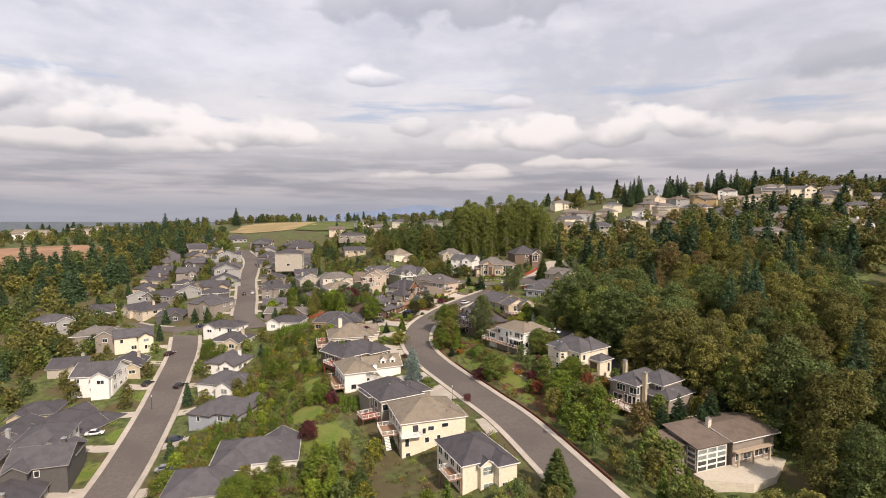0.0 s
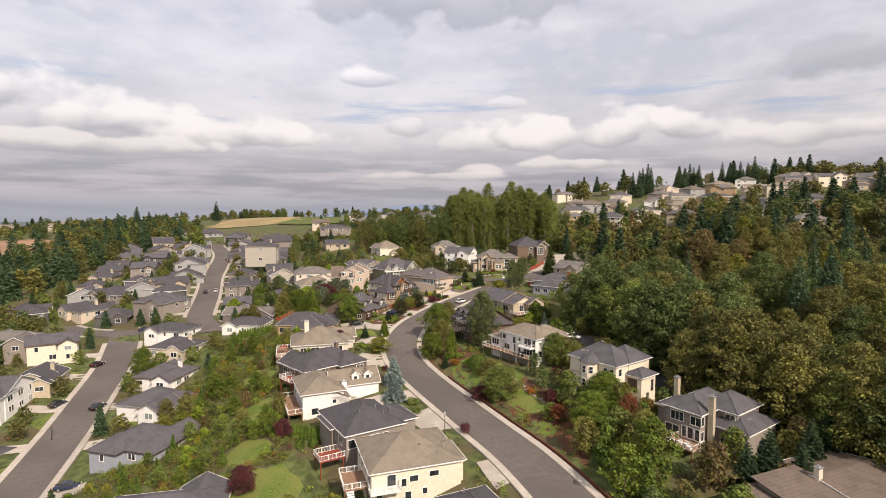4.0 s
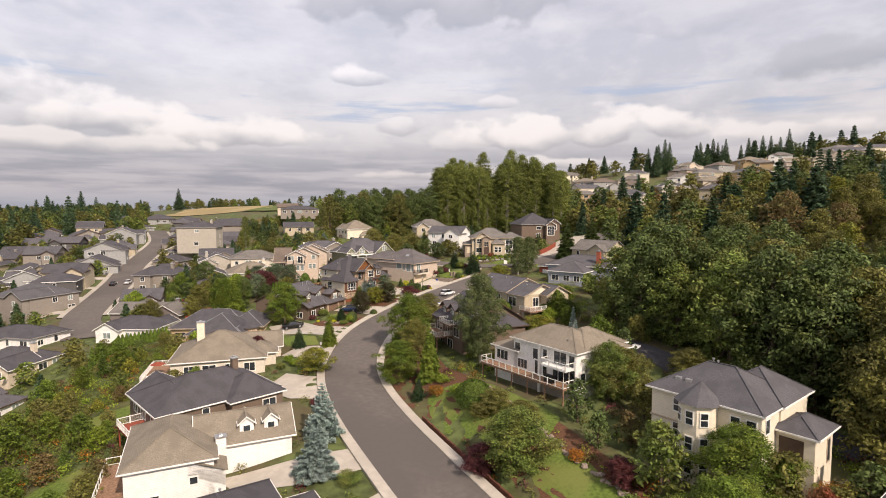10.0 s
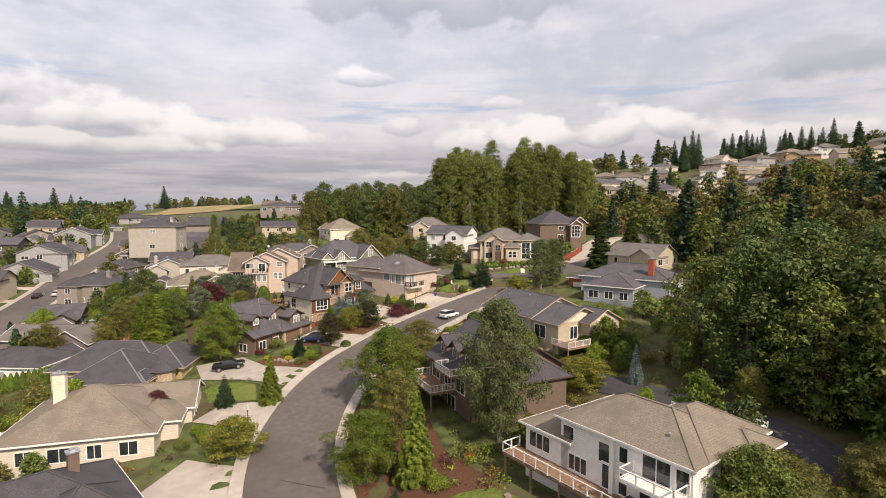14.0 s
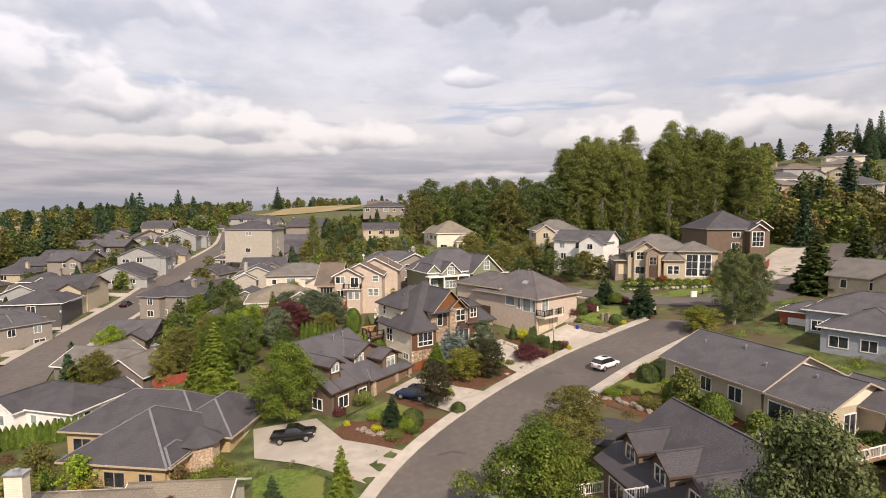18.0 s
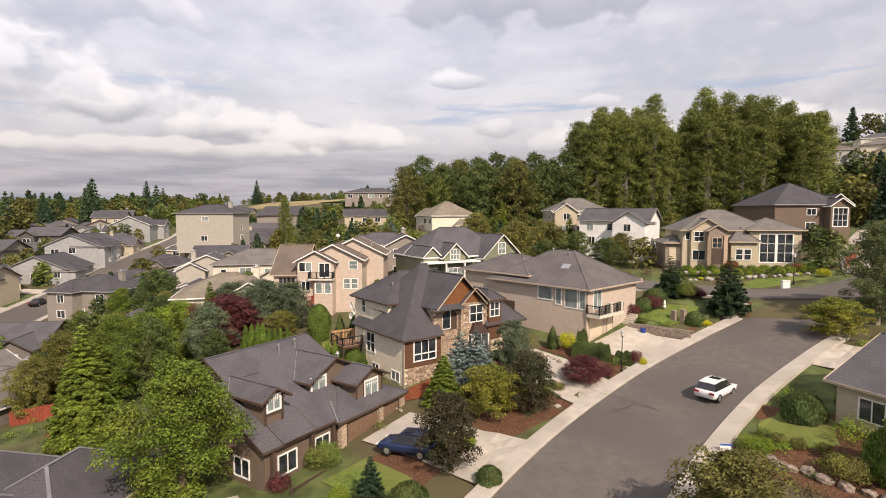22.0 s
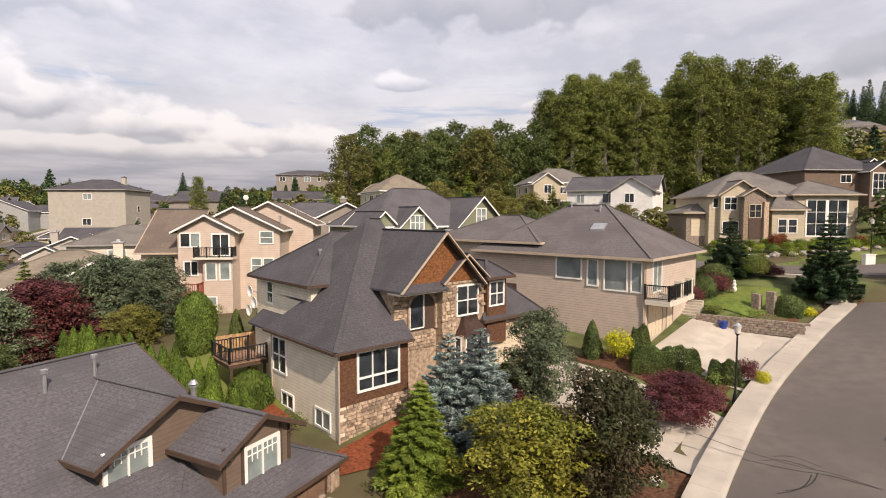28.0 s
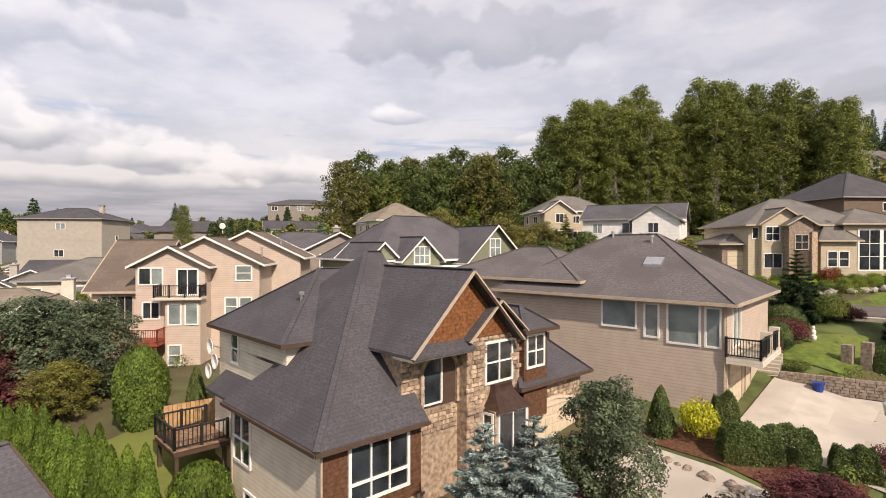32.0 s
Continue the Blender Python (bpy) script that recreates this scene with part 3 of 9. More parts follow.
def make_window(house, side, rect, u, v, w, h, z0, trim, glass, bars=(1, 0), name="window", frame_w=0.11):
    """A framed window on one side of a wing; u along the wall from its left end as seen from outside, v the sill's height."""
    x0, y0, x1, y1 = rect
    fr, gl = Solid(), Solid()

    def to(a, b, c):       # along, up, out of the wall
        if side == "S":
            return (x0 + u + a, y0 - c, z0 + v + b)
        if side == "N":
            return (x1 - u - a, y1 + c, z0 + v + b)
        if side == "E":
            return (x1 + c, y0 + u + a, z0 + v + b)
        return (x0 - c, y1 - u - a, z0 + v + b)

    def plate(s, a0, b0, a1, b1, c0, c1):
        p = [to(a, b, c) for c in (c0, c1) for b in (b0, b1) for a in (a0, a1)]
        s.add(p, [(0, 2, 3, 1), (4, 5, 7, 6), (0, 1, 5, 4), (2, 6, 7, 3), (0, 4, 6, 2), (1, 3, 7, 5)])

    f = frame_w
    cols, rows = [-f, 0.0], [-f, 0.0]
    for k in range(1, bars[0] + 1):
        cols += [w * k / (bars[0] + 1) - 0.035, w * k / (bars[0] + 1) + 0.035]
    for k in range(1, bars[1] + 1):
        rows += [h * k / (bars[1] + 1) - 0.035, h * k / (bars[1] + 1) + 0.035]
    cols, rows = cols + [w, w + f], rows + [h, h + f]
    nc, nr = len(cols), len(rows)
    vs = [to(a, b, c) for c in (0.07, -0.04) for b in rows for a in cols]
    solid = lambda i, j: 0 <= i < nc - 1 and 0 <= j < nr - 1 and (i % 2 == 0 or j % 2 == 0)
    fs, m = [], nc * nr
    for j in range(nr - 1):
        for i in range(nc - 1):
            if not solid(i, j):
                continue
            p, q, r, s = j * nc + i, j * nc + i + 1, (j + 1) * nc + i + 1, (j + 1) * nc + i
            fs.append((p, q, r, s))
            for (a, b), (di, dj) in (((p, q), (0, -1)), ((q, r), (1, 0)), ((r, s), (0, 1)), ((s, p), (-1, 0))):
                if not solid(i + di, j + dj):
                    fs.append((b, a, a + m, b + m))
    fr.add(vs, fs)
    ob = fr.make(name, trim, house)
    plate(gl, 0, 0, w, h, -0.03, 0.015)
    gl.make("pane", glass, ob)
    return ob


def make_garage(house, side, rect, u, w, h, z0, mat, trim, arch=False):
    x0, y0, x1, y1 = rect
    s = Solid()

    def to(a, b, c):
        if side == "S":
            return (x0 + u + a, y0 - c, z0 + b)
        if side == "N":
            return (x1 - u - a, y1 + c, z0 + b)
        if side == "E":
            return (x1 + c, y0 + u + a, z0 + b)
        return (x0 - c, y1 - u - a, z0 + b)

    def plate(s, a0, b0, a1, b1, c0, c1):
        p = [to(a, b, c) for c in (c0, c1) for b in (b0, b1) for a in (a0, a1)]
        s.add(p, [(0, 2, 3, 1), (4, 5, 7, 6), (0, 1, 5, 4), (2, 6, 7, 3), (0, 4, 6, 2), (1, 3, 7, 5)])

    rows, cols = 4, max(2, round(w / 0.65))
    for r in range(rows):
        plate(s, 0, r * h / rows + 0.01, w, (r + 1) * h / rows - 0.01, -0.03, 0.02)
        for c in range(cols):
            plate(s, c * w / cols + 0.08, r * h / rows + 0.1, (c + 1) * w / cols - 0.08, (r + 1) * h / rows - 0.1, 0.0, 0.045)
    door = s.make("garage_door", mat, house)
    t = Solid()
    plate(t, -0.12, 0, 0, h, -0.03, 0.07)
    plate(t, w, 0, w + 0.12, h, -0.03, 0.07)
    plate(t, -0.12, h, w + 0.12, h + 0.16, -0.03, 0.07)
    t.make("door_surround", trim, door)


def wing(house, rect, zb, ze, roof="hip", p=0.5, wall=None, roofm=None, trim=None, over=0.45, gable=None, thick=0.10, fascia=True, caps=True, vents=0, soffit=True):
    """One block of a house: walls with thickness, a roof plate with overhang, fascia and ridge caps."""
    x0, y0, x1, y1 = rect
    w = Solid()
    w.box(x0, y0, zb, x1, y1, ze)
    if roof in ("gx", "gy"):
        if roof == "gx":
            m, h = (y0 + y1) / 2, ze + p * (y1 - y0) / 2
            tri = [(x0, y0, ze), (x0, y1, ze), (x0, m, h), (x1, y0, ze), (x1, y1, ze), (x1, m, h)]
        else:
            m, h = (x0 + x1) / 2, ze + p * (x1 - x0) / 2
            tri = [(x0, y0, ze), (x1, y0, ze), (m, y0, h), (x0, y1, ze), (x1, y1, ze), (m, y1, h)]
        g = w if gable is None else Solid()
        if gable is not None:
            e = 0.03
            cx, cy = (x0 + x1) / 2, (y0 + y1) / 2
            tri = [(cx + (a - cx) * (1 + (e / max(x1 - x0, 1)) * 2), cy + (b - cy) * (1 + (e / max(y1 - y0, 1)) * 2), c) for a, b, c in tri]
        g.add(tri, [(0, 1, 2), (5, 4, 3), (0, 2, 5, 3), (1, 4, 5, 2), (0, 3, 4, 1)])
        if gable is not None:
            g.make("gable", gable, house)
    w.make("wall", wall, house)
    if roof == "none":
        return
    o = over
    R = (x0 - o, y0 - o, x1 + o, y1 + o)
    zz = ze - p * o + 0.10
    if roof == "hip":
        faces, ridge = hip_roof(*R, zz, p)
    elif roof in ("gx", "gy"):
        faces, ridge = gable_roof(*R, zz, p, roof[1])
    elif roof in ("sS", "sN", "sE", "sW"):      # single slope falling towards that side
        hgt = p * ((R[3] - R[1]) if roof[1] in "SN" else (R[2] - R[0]))
        lo = {"S": (1, 1, 0, 0), "N": (0, 0, 1, 1), "E": (0, 1, 1, 0), "W": (1, 0, 0, 1)}[roof[1]]
        c = [(R[0], R[1]), (R[2], R[1]), (R[2], R[3]), (R[0], R[3])]
        low = {"S": (0, 1), "N": (2, 3), "E": (1, 2), "W": (0, 3)}[roof[1]]
        faces, ridge = [[(*c[k], zz + (0 if k in low else hgt)) for k in range(4)]], None
        w2 = Solid()
        w2.slab([(min(max(a, x0), x1), min(max(b, y0), y1), q - 0.12) for a, b, q in faces[0]], hgt * 0.98)
        w2.make("wall", wall, house)
    else:
        faces, ridge = [[(R[0], R[1], zz), (R[2], R[1], zz), (R[2], R[3], zz), (R[0], R[3], zz)]], None
    rf = shell(faces, thick).make("roof", roofm, house)
    if ridge and caps:
        cm = caps if caps is not True else roofm
        if (Vector(ridge[0]) - Vector(ridge[1])).length > 0.3:
            Solid().bar(Vector(ridge[0]) + Vector((0, 0, 0.02)), Vector(ridge[1]) + Vector((0, 0, 0.02)), 0.24, 0.045).make("ridge_cap", cm, rf)
        if roof == "hip":
            for cn in ((R[0], R[1]), (R[2], R[1]), (R[2], R[3]), (R[0], R[3])):
                e = min(ridge, key=lambda q: (q[0] - cn[0]) ** 2 + (q[1] - cn[1]) ** 2)
                Solid().bar((*cn, zz + 0.03), Vector(e) + Vector((0, 0, 0.03)), 0.22, 0.04).make("hip_cap", cm, rf)
    if trim is not None and fascia and roof in ("hip", "gx", "gy"):
        loop = [(R[0], R[1], zz), (R[2], R[1], zz), (R[2], R[3], zz), (R[0], R[3], zz)]
        if roof == "gx":
            loop = [loop[0], loop[1], ridge[1], loop[2], loop[3], ridge[0]]
        elif roof == "gy":
            loop = [loop[0], ridge[0], loop[1], loop[2], ridge[1], loop[3]]
        cx, cy, n = (R[0] + R[2]) / 2, (R[1] + R[3]) / 2, len(loop)
        v, f = [], []
        for a, b, q in loop:
            ox, oy = 0.06 * (1 if a > cx + 0.01 else -1 if a < cx - 0.01 else 0), 0.06 * (1 if b > cy + 0.01 else -1 if b < cy - 0.01 else 0)
            if roof == "gx" and abs(b - cy) < 0.01:
                oy = 0
            v += [(a + ox, b + oy, q + 0.02), (a + ox, b + oy, q - thick - 0.06), (a - ox * 0.2, b - oy * 0.2, q - thick - 0.06), (a - ox * 0.2, b - oy * 0.2, q + 0.02)]
        for k in range(n):
            p, q = 4 * k, 4 * ((k + 1) % n)
            f += [(p + s, q + s, q + (s + 1) % 4, p + (s + 1) % 4) for s in range(4)]
        mesh_object("fascia", v, f, trim, rf)
    if ridge:
        a, b = Vector(ridge[0]), Vector(ridge[1])
        for k in range(vents):
            q = a.lerp(b, (k + 0.5) / vents)
            off = Vector((0, 0.8, -0.8 * p)) if abs(a.x - b.x) >= abs(a.y - b.y) else Vector((0.8, 0, -0.8 * p))
            v = Solid()
            v.box(q.x + off.x - 0.17, q.y + off.y - 0.17, q.z + off.z - 0.05, q.x + off.x + 0.17, q.y + off.y + 0.17, q.z + off.z + 0.2)
            v.make("roof_vent", LEAD, rf)


def pipe_vent(house, x, y, z):
    s = Solid()
    s.tube((x, y, z - 0.5), (x, y, z + 0.35), 0.07, 0.07).tube((x, y, z + 0.35), (x, y, z + 0.5), 0.14, 0.14)
    s.make("vent_pipe", METAL, house)


def chimney(house, x, y, z0, z1, w=0.9, d=0.9, mat=None):
    s = Solid()
    s.box(x - w / 2, y - d / 2, z0, x + w / 2, y + d / 2, z1)
    c = s.make("chimney", mat or WALL["cream"], house)
    t = Solid()
    t.box(x - w / 2 - 0.1, y - d / 2 - 0.1, z1, x + w / 2 + 0.1, y + d / 2 + 0.1, z1 + 0.14)
    t.box(x - 0.2, y - 0.2, z1 + 0.14, x + 0.2, y + 0.2, z1 + 0.4)
    t.make("chimney_cap", METAL, c)


def railing(house, pts, z, mat, h=1.0, posts=1.5, pick=0.0, name="railing"):
    """A rail along the points: top and bottom rail, posts, and pickets where pick gives their spacing."""
    s = Solid()
    for (ax, ay), (bx, by) in zip(pts, pts[1:]):
        L = math.hypot(bx - ax, by - ay)
        s.bar((ax, ay, z + h), (bx, by, z + h), 0.1, 0.07)
        s.bar((ax, ay, z + 0.12), (bx, by, z + 0.12), 0.06, 0.06)
        n = max(1, round(L / posts))
        for k in range(n + 1):
            x, y = ax + (bx - ax) * k / n, ay + (by - ay) * k / n
            s.box(x - 0.06, y - 0.06, z, x + 0.06, y + 0.06, z + h + 0.08)
        if pick:
            m = max(2, int(L / pick))
            for k in range(1, m):
                x, y = ax + (bx - ax) * k / m, ay + (by - ay) * k / m
                s.box(x - 0.018, y - 0.018, z + 0.12, x + 0.018, y + 0.018, z + h)
    return s.make(name, mat, house)


def deck(house, rect, z, zg, mat=None, rail=TRIM, sides="SWE", pick=0.0, boards=True):
    x0, y0, x1, y1 = rect
    s = Solid()
    s.box(x0, y0, z - 0.28, x1, y1, z)
    d = s.make("deck", mat or WOOD, house)
    for x in np.linspace(x0 + 0.2, x1 - 0.2, max(2, int((x1 - x0) / 3.0) + 1)):
        for y in ([y0 + 0.2] if "S" in sides else []) + ([y1 - 0.2] if "N" in sides else []):
            c = Solid()
            c.box(x - 0.09, y - 0.09, zg, x + 0.09, y + 0.09, z - 0.28)
            c.make("deck_post", mat or WOOD, d)
    segs = {"S": [(x0, y0), (x1, y0)], "N": [(x1, y1), (x0, y1)], "E": [(x1, y0), (x1, y1)], "W": [(x0, y1), (x0, y0)]}
    for k in sides:
        railing(d, segs[k], z, rail, pick=pick)
    return d


def house(label, x, y, z, rot, name="house", group=""):
    return empty(name, pose(x, y, z, 0, 0, rot), label, "house", group)


def auto_windows(h, rect, storeys, trim, rnd, z0=0.0, sides="SNEW", dense=1.0):
    x0, y0, x1, y1 = rect
    for sd in sides:
        L = (x1 - x0) if sd in "SN" else (y1 - y0)
        for st in range(storeys):
            n = max(1, int(L / 3.6 * dense))
            for k in range(n):
                if rnd.random() < 0.2:
                    continue
                w = rnd.choice((0.9, 1.3, 1.7, 2.0))
                u = L * (k + 0.5) / n - w / 2 + rnd.uniform(-0.3, 0.3)
                make_window(h, sd, rect, u, 0.95 + 2.8 * st, w, rnd.choice((1.1, 1.3, 1.4)), z0, trim, GLASS if rnd.random() < 0.7 else GLASS_L, (1 if w > 1 else 0, 0))


def plain_house(x, y, rot, w, d, storeys=2, roof="dark", wall="beige", kind="hip", p=0.45, z=None, seed=0, bump=True, label="", trim=None, group="houses on the hillside", win="SNEW", dense=1.0, far=False):
    """A suburban house: main block, a lower front or rear block, garage, windows."""
    r = random.Random(seed * 7 + int(x * 3 + y))
    if z is None:
        z = gz(x, y)
    words = {"dark": "charcoal", "grey": "grey", "tan": "tan", "brown": "brown", "slate": "slate-grey", "taupe": "taupe"}[roof]
    lab = label or f"{'two-storey' if storeys > 1 else 'low'} {'grey-brown' if wall == 'mud' else wall} house with {words} shingle {'hip' if kind == 'hip' else 'gable'} roof"
    h = house(lab, x, y, z, rot, group=group)
    t = trim or TRIM
    eaves = t if trim or int(x + y) % 3 == 0 else TRIM_D if int(x) % 2 else GUTTER
    rect = (-w / 2, -d / 2, w / 2, d / 2)
    eave = 2.85 * storeys + 0.2
    wing(h, rect, -2.5, eave, kind, p, WALL[wall], ROOF[roof], eaves, vents=0 if far else r.choice((0, 2, 3)), caps=not far)
    auto_windows(h, rect, storeys, t, r, sides=win, dense=dense)
    if bump:
        bw = w * r.uniform(0.38, 0.5)
        bx = r.choice((-1, 1)) * (w / 2 - bw / 2 - 0.2)
        rect2 = (bx - bw / 2, -d / 2 - r.uniform(1.5, 2.6), bx + bw / 2, 0)
        e2 = eave - (0.0 if storeys == 1 else r.choice((0.0, 0.35, 2.4)))
        wing(h, rect2, -2.5, e2, r.choice(("gy", "gy", "hip")), p + 0.15, WALL[wall], ROOF[roof], eaves, caps=not far)
        auto_windows(h, rect2, 1 if e2 < 4 else storeys, t, r, sides="S")
        rect3 = (-bx - bw / 2, 0, -bx + bw / 2, d / 2 + r.uniform(1.2, 2.5))
        wing(h, rect3, -2.5, eave - 0.3, r.choice(("gy", "hip")), p + 0.1, WALL[wall], ROOF[roof], eaves, caps=not far)
        auto_windows(h, rect3, storeys, t, r, sides="N")
    if r.random() < 0.35:
        chimney(h, w * 0.28, d * 0.1, eave, eave + p * d / 2 + 0.7, mat=WALL[wall])
    return h


# -- stone-and-cedar house beside the path's end: u along the street, v away from it
def rake_boards(parent, x0, x1, xm, y, ze, zr, mat, w=0.2):
    """Boards along the two slopes of a gable's edge."""
    for a in (x0, x1):
        Solid().bar((a, y, ze), (xm, y, zr), 0.07, w, (0, 1, 0)).make("bargeboard", mat, parent)


def house_a():
    h = house("cream and stone house with steep charcoal roof and cedar gables", -18.12, 242.05, 15.4, 45.4, group="houses along the street")
    W, R = WALL["cream"], ROOF["dark"]
    lo = (0.1, 0.42, 4.6, 8.2)
    wing(h, lo, -2, 5.6, "none", wall=W)
    # steep main roof over the low block
    f = [[(-0.35, 0, 5.5), (4.75, 0, 5.5), (4.75, 1.2, 6.7), (7.3, 3.5, 9.0), (7.3, 6.7, 12.2), (6.35, 6.7, 12.2)],
         [(1.4, 11.65, 7.25), (1.4, 6.55, 7.25), (-0.35, 8.3, 5.5), (-0.35, 0, 5.5), (6.35, 6.7, 12.2)],
         [(6.35, 6.7, 12.2), (7.3, 6.7, 12.2), (12.0, 11.4, 7.5), (1.4, 11.65, 7.25)],
         [(1.4, 8.3, 5.5), (-0.35, 8.3, 5.5), (1.4, 6.55, 7.25)]]
    rf = shell(f, 0.14).make("roof", R, h)
    Solid().bar((-0.35, 0, 5.53), (6.35, 6.7, 12.22), 0.24, 0.05).make("hip_cap", R, rf)
    Solid().bar((6.35, 6.7, 12.22), (7.3, 6.7, 12.22), 0.24, 0.05).make("ridge_cap", R, rf)
    g = Solid()
    g.bar((-0.42, -0.05, 5.4), (4.75, -0.05, 5.4), 0.13, 0.14).bar((-0.4, -0.05, 5.4), (-0.4, 8.3, 5.4), 0.13, 0.14)
    g.make("gutter", TRIM_D, rf)
    Solid().slab([(-0.3, 0.05, 5.36), (4.7, 0.05, 5.36), (4.7, 0.42, 5.36), (0.1, 0.42, 5.36), (0.1, 8.25, 5.36), (-0.3, 8.25, 5.36)], 0.05).make("soffit", W, rf)
    # rear upper block
    r2 = (1.4, 5.6, 10.5, 13.3)
    wing(h, r2, -2, 8.47, "hip", 0.7, W, R, TRIM_D, 0.45)
    make_window(h, "W", r2, 13.3 - 11.5, 6.55, 0.75, 1.35, 0, TRIM, GLASS, (0, 1))
    # shallow bay with a lean-to roof on the garden side
    wing(h, (0.75, 9.4, 1.4, 12.2), -2, 5.2, "none", wall=W)
    Solid().slab([(0.35, 9.2, 5.15), (0.35, 12.4, 5.15), (1.4, 12.4, 5.95), (1.4, 9.2, 5.95)][::-1], 0.12).make("lean_to_roof", R, h)
    # entry block with the large cedar gable
    wing(h, (4.1, 1.0, 10.2, 9.0), -1, 8.2, "none", wall=STONE)
    gf, gr = gable_roof(3.65, -0.25, 10.45, 8.2, 8.2, 0.97, "y")
    gro = shell(gf, 0.13).make("roof", R, h)
    Solid().bar(Vector(gr[0]) + Vector((0, 0, 0.02)), Vector(gr[1]) + Vector((0, 0, 0.02)), 0.24, 0.045).make("ridge_cap", R, gro)
    Solid().add([(4.1, 0.28, 8.4), (10.0, 0.28, 8.4), (7.05, 0.28, 11.25), (4.1, 0.5, 8.4), (10.0, 0.5, 8.4), (7.05, 0.5, 11.25)], [(0, 1, 2), (5, 4, 3), (0, 3, 4, 1), (1, 4, 5, 2), (2, 5, 3, 0)]).make("gable", CEDAR, h)
    rake_boards(gro, 3.65, 10.45, 7.05, -0.28, 8.1, 11.4, TRIM_T)
    Solid().bar((4.2, 0.22, 8.6), (7.0, 0.22, 11.28), 0.05, 0.12, (0, 1, 0)).make("gable_trim", TRIM_D, gro)
    Solid().slab([(3.65, -0.28, 8.12), (7.2, -0.28, 8.12), (7.2, 0.32, 8.52), (3.95, 0.32, 8.52)], 0.1).make("pent_roof", R, gro)
    Solid().box(3.7, -0.2, 7.95, 7.25, 1.05, 8.08).make("soffit", W, gro)
    # smaller cedar gable over the tall windows
    r4 = (7.3, 0.4, 10.95, 3.0)
    wing(h, r4, -1, 8.45, "none", wall=STONE)
    gf, gr = gable_roof(6.9, -0.18, 11.0, 4.5, 8.42, 0.82, "y")
    gro = shell(gf, 0.12).make("roof", R, h)
    Solid().bar(Vector(gr[0]) + Vector((0, 0, 0.02)), Vector(gr[1]) + Vector((0, 0, 0.02)), 0.22, 0.045).make("ridge_cap", R, gro)
    Solid().add([(7.25, 0.3, 8.5), (10.8, 0.3, 8.5), (8.97, 0.3, 9.95), (7.25, 0.5, 8.5), (10.8, 0.5, 8.5), (8.97, 0.5, 9.95)], [(0, 1, 2), (5, 4, 3), (0, 3, 4, 1), (1, 4, 5, 2), (2, 5, 3, 0)]).make("gable", CEDAR, h)
    rake_boards(gro, 6.9, 11.0, 8.95, -0.2, 8.34, 10.02, TRIM_T, 0.18)
    make_window(h, "S", r4, 1.25, 6.25, 1.75, 1.75, 0, TRIM, GLASS, (1, 1))
    # bay window under a flared bronze roof
    bay = (8.35, -0.35, 10.75, 0.5)
    wing(h, bay, 2.2, 5.1, "none", wall=STONE)
    make_window(h, "S", bay, 0.25, 0.95, 1.85, 1.85, 2.1, TRIM, GLASS, (1, 0))
    make_window(h, "W", bay, 0.2, 0.95, 0.45, 1.85, 2.1, TRIM, GLASS, (0, 0))
    b = Solid()
    n = 6
    ring = []
    for k in range(n + 1):
        t = k / n
        e = (1 - t) ** 2
        ring.append([(8.85 - 0.6 * e, 0.4, 5.05 + 1.05 * t), (8.95 - 0.55 * e, 0.2 - 0.8 * e, 5.05 + 1.05 * t), (10.15 + 0.55 * e, 0.2 - 0.8 * e, 5.05 + 1.05 * t), (10.25 + 0.6 * e, 0.4, 5.05 + 1.05 * t)])
    b.add([p for r in ring for p in r], [(4 * k + i, 4 * k + i + 1, 4 * k + i + 5, 4 * k + i + 4) for k in range(n) for i in range(3)] + [(0, 3, 2, 1), tuple(4 * n + i for i in range(4))])
    b.make("bay_roof", COPPER, h)
    # tall arched entrance: dark panel painting the recess's shade, glazing and a white frame
    m = 12
    pts = [(5.1, 5.6), (7.2, 5.6)] + [(6.15 + 1.05 * math.cos(math.pi * k / m), 7.15 + 0.7 * math.sin(math.pi * k / m)) for k in range(m + 1)]
    arch = Solid()
    arch.add([(a, 0.955, c) for a, c in pts] + [(a, 1.05, c) for a, c in pts], [tuple(range(len(pts)))] + [(k, (k + 1) % len(pts), len(pts) + (k + 1) % len(pts), len(pts) + k) for k in range(len(pts))])
    aw = arch.make("arched_entrance", TRIM_D, h)
    fr = Solid()
    for k in range(2, len(pts) - 1):
        fr.bar((pts[k][0], 0.9, pts[k][1]), (pts[k + 1][0], 0.9, pts[k + 1][1]), 0.16, 0.14, (0, 1, 0))
    fr.bar((7.2, 0.9, 5.6), (7.2, 0.9, 7.15), 0.14, 0.16, (0, 1, 0)).bar((5.1, 0.9, 5.6), (5.1, 0.9, 7.15), 0.14, 0.16, (0, 1, 0))
    fr.make("arch_surround", STONE, aw)
    gl = [(5.2, 5.75), (6.25, 5.75), (6.25, 7.72), (5.9, 7.66), (5.45, 7.4), (5.2, 7.0)]
    Solid().add([(a, 0.93, c) for a, c in gl], [tuple(range(len(gl)))]).make("pane", GLASS, aw)
    fr = Solid()
    for k in (0, 1, 5):
        a, c = gl[k], gl[(k + 1) % 6]
        fr.bar((a[0], 0.9, a[1]), (c[0], 0.9, c[1]), 0.07, 0.07, (0, 1, 0))
    fr.make("window_frame", TRIM, aw)
    # cedar-clad bump with a window, above the garage roof
    r5 = (11.0, 0.15, 12.85, 5.0)
    wing(h, r5, 4, 8.65, "hip", 0.75, CEDAR_D, R, TRIM_D, 0.4)
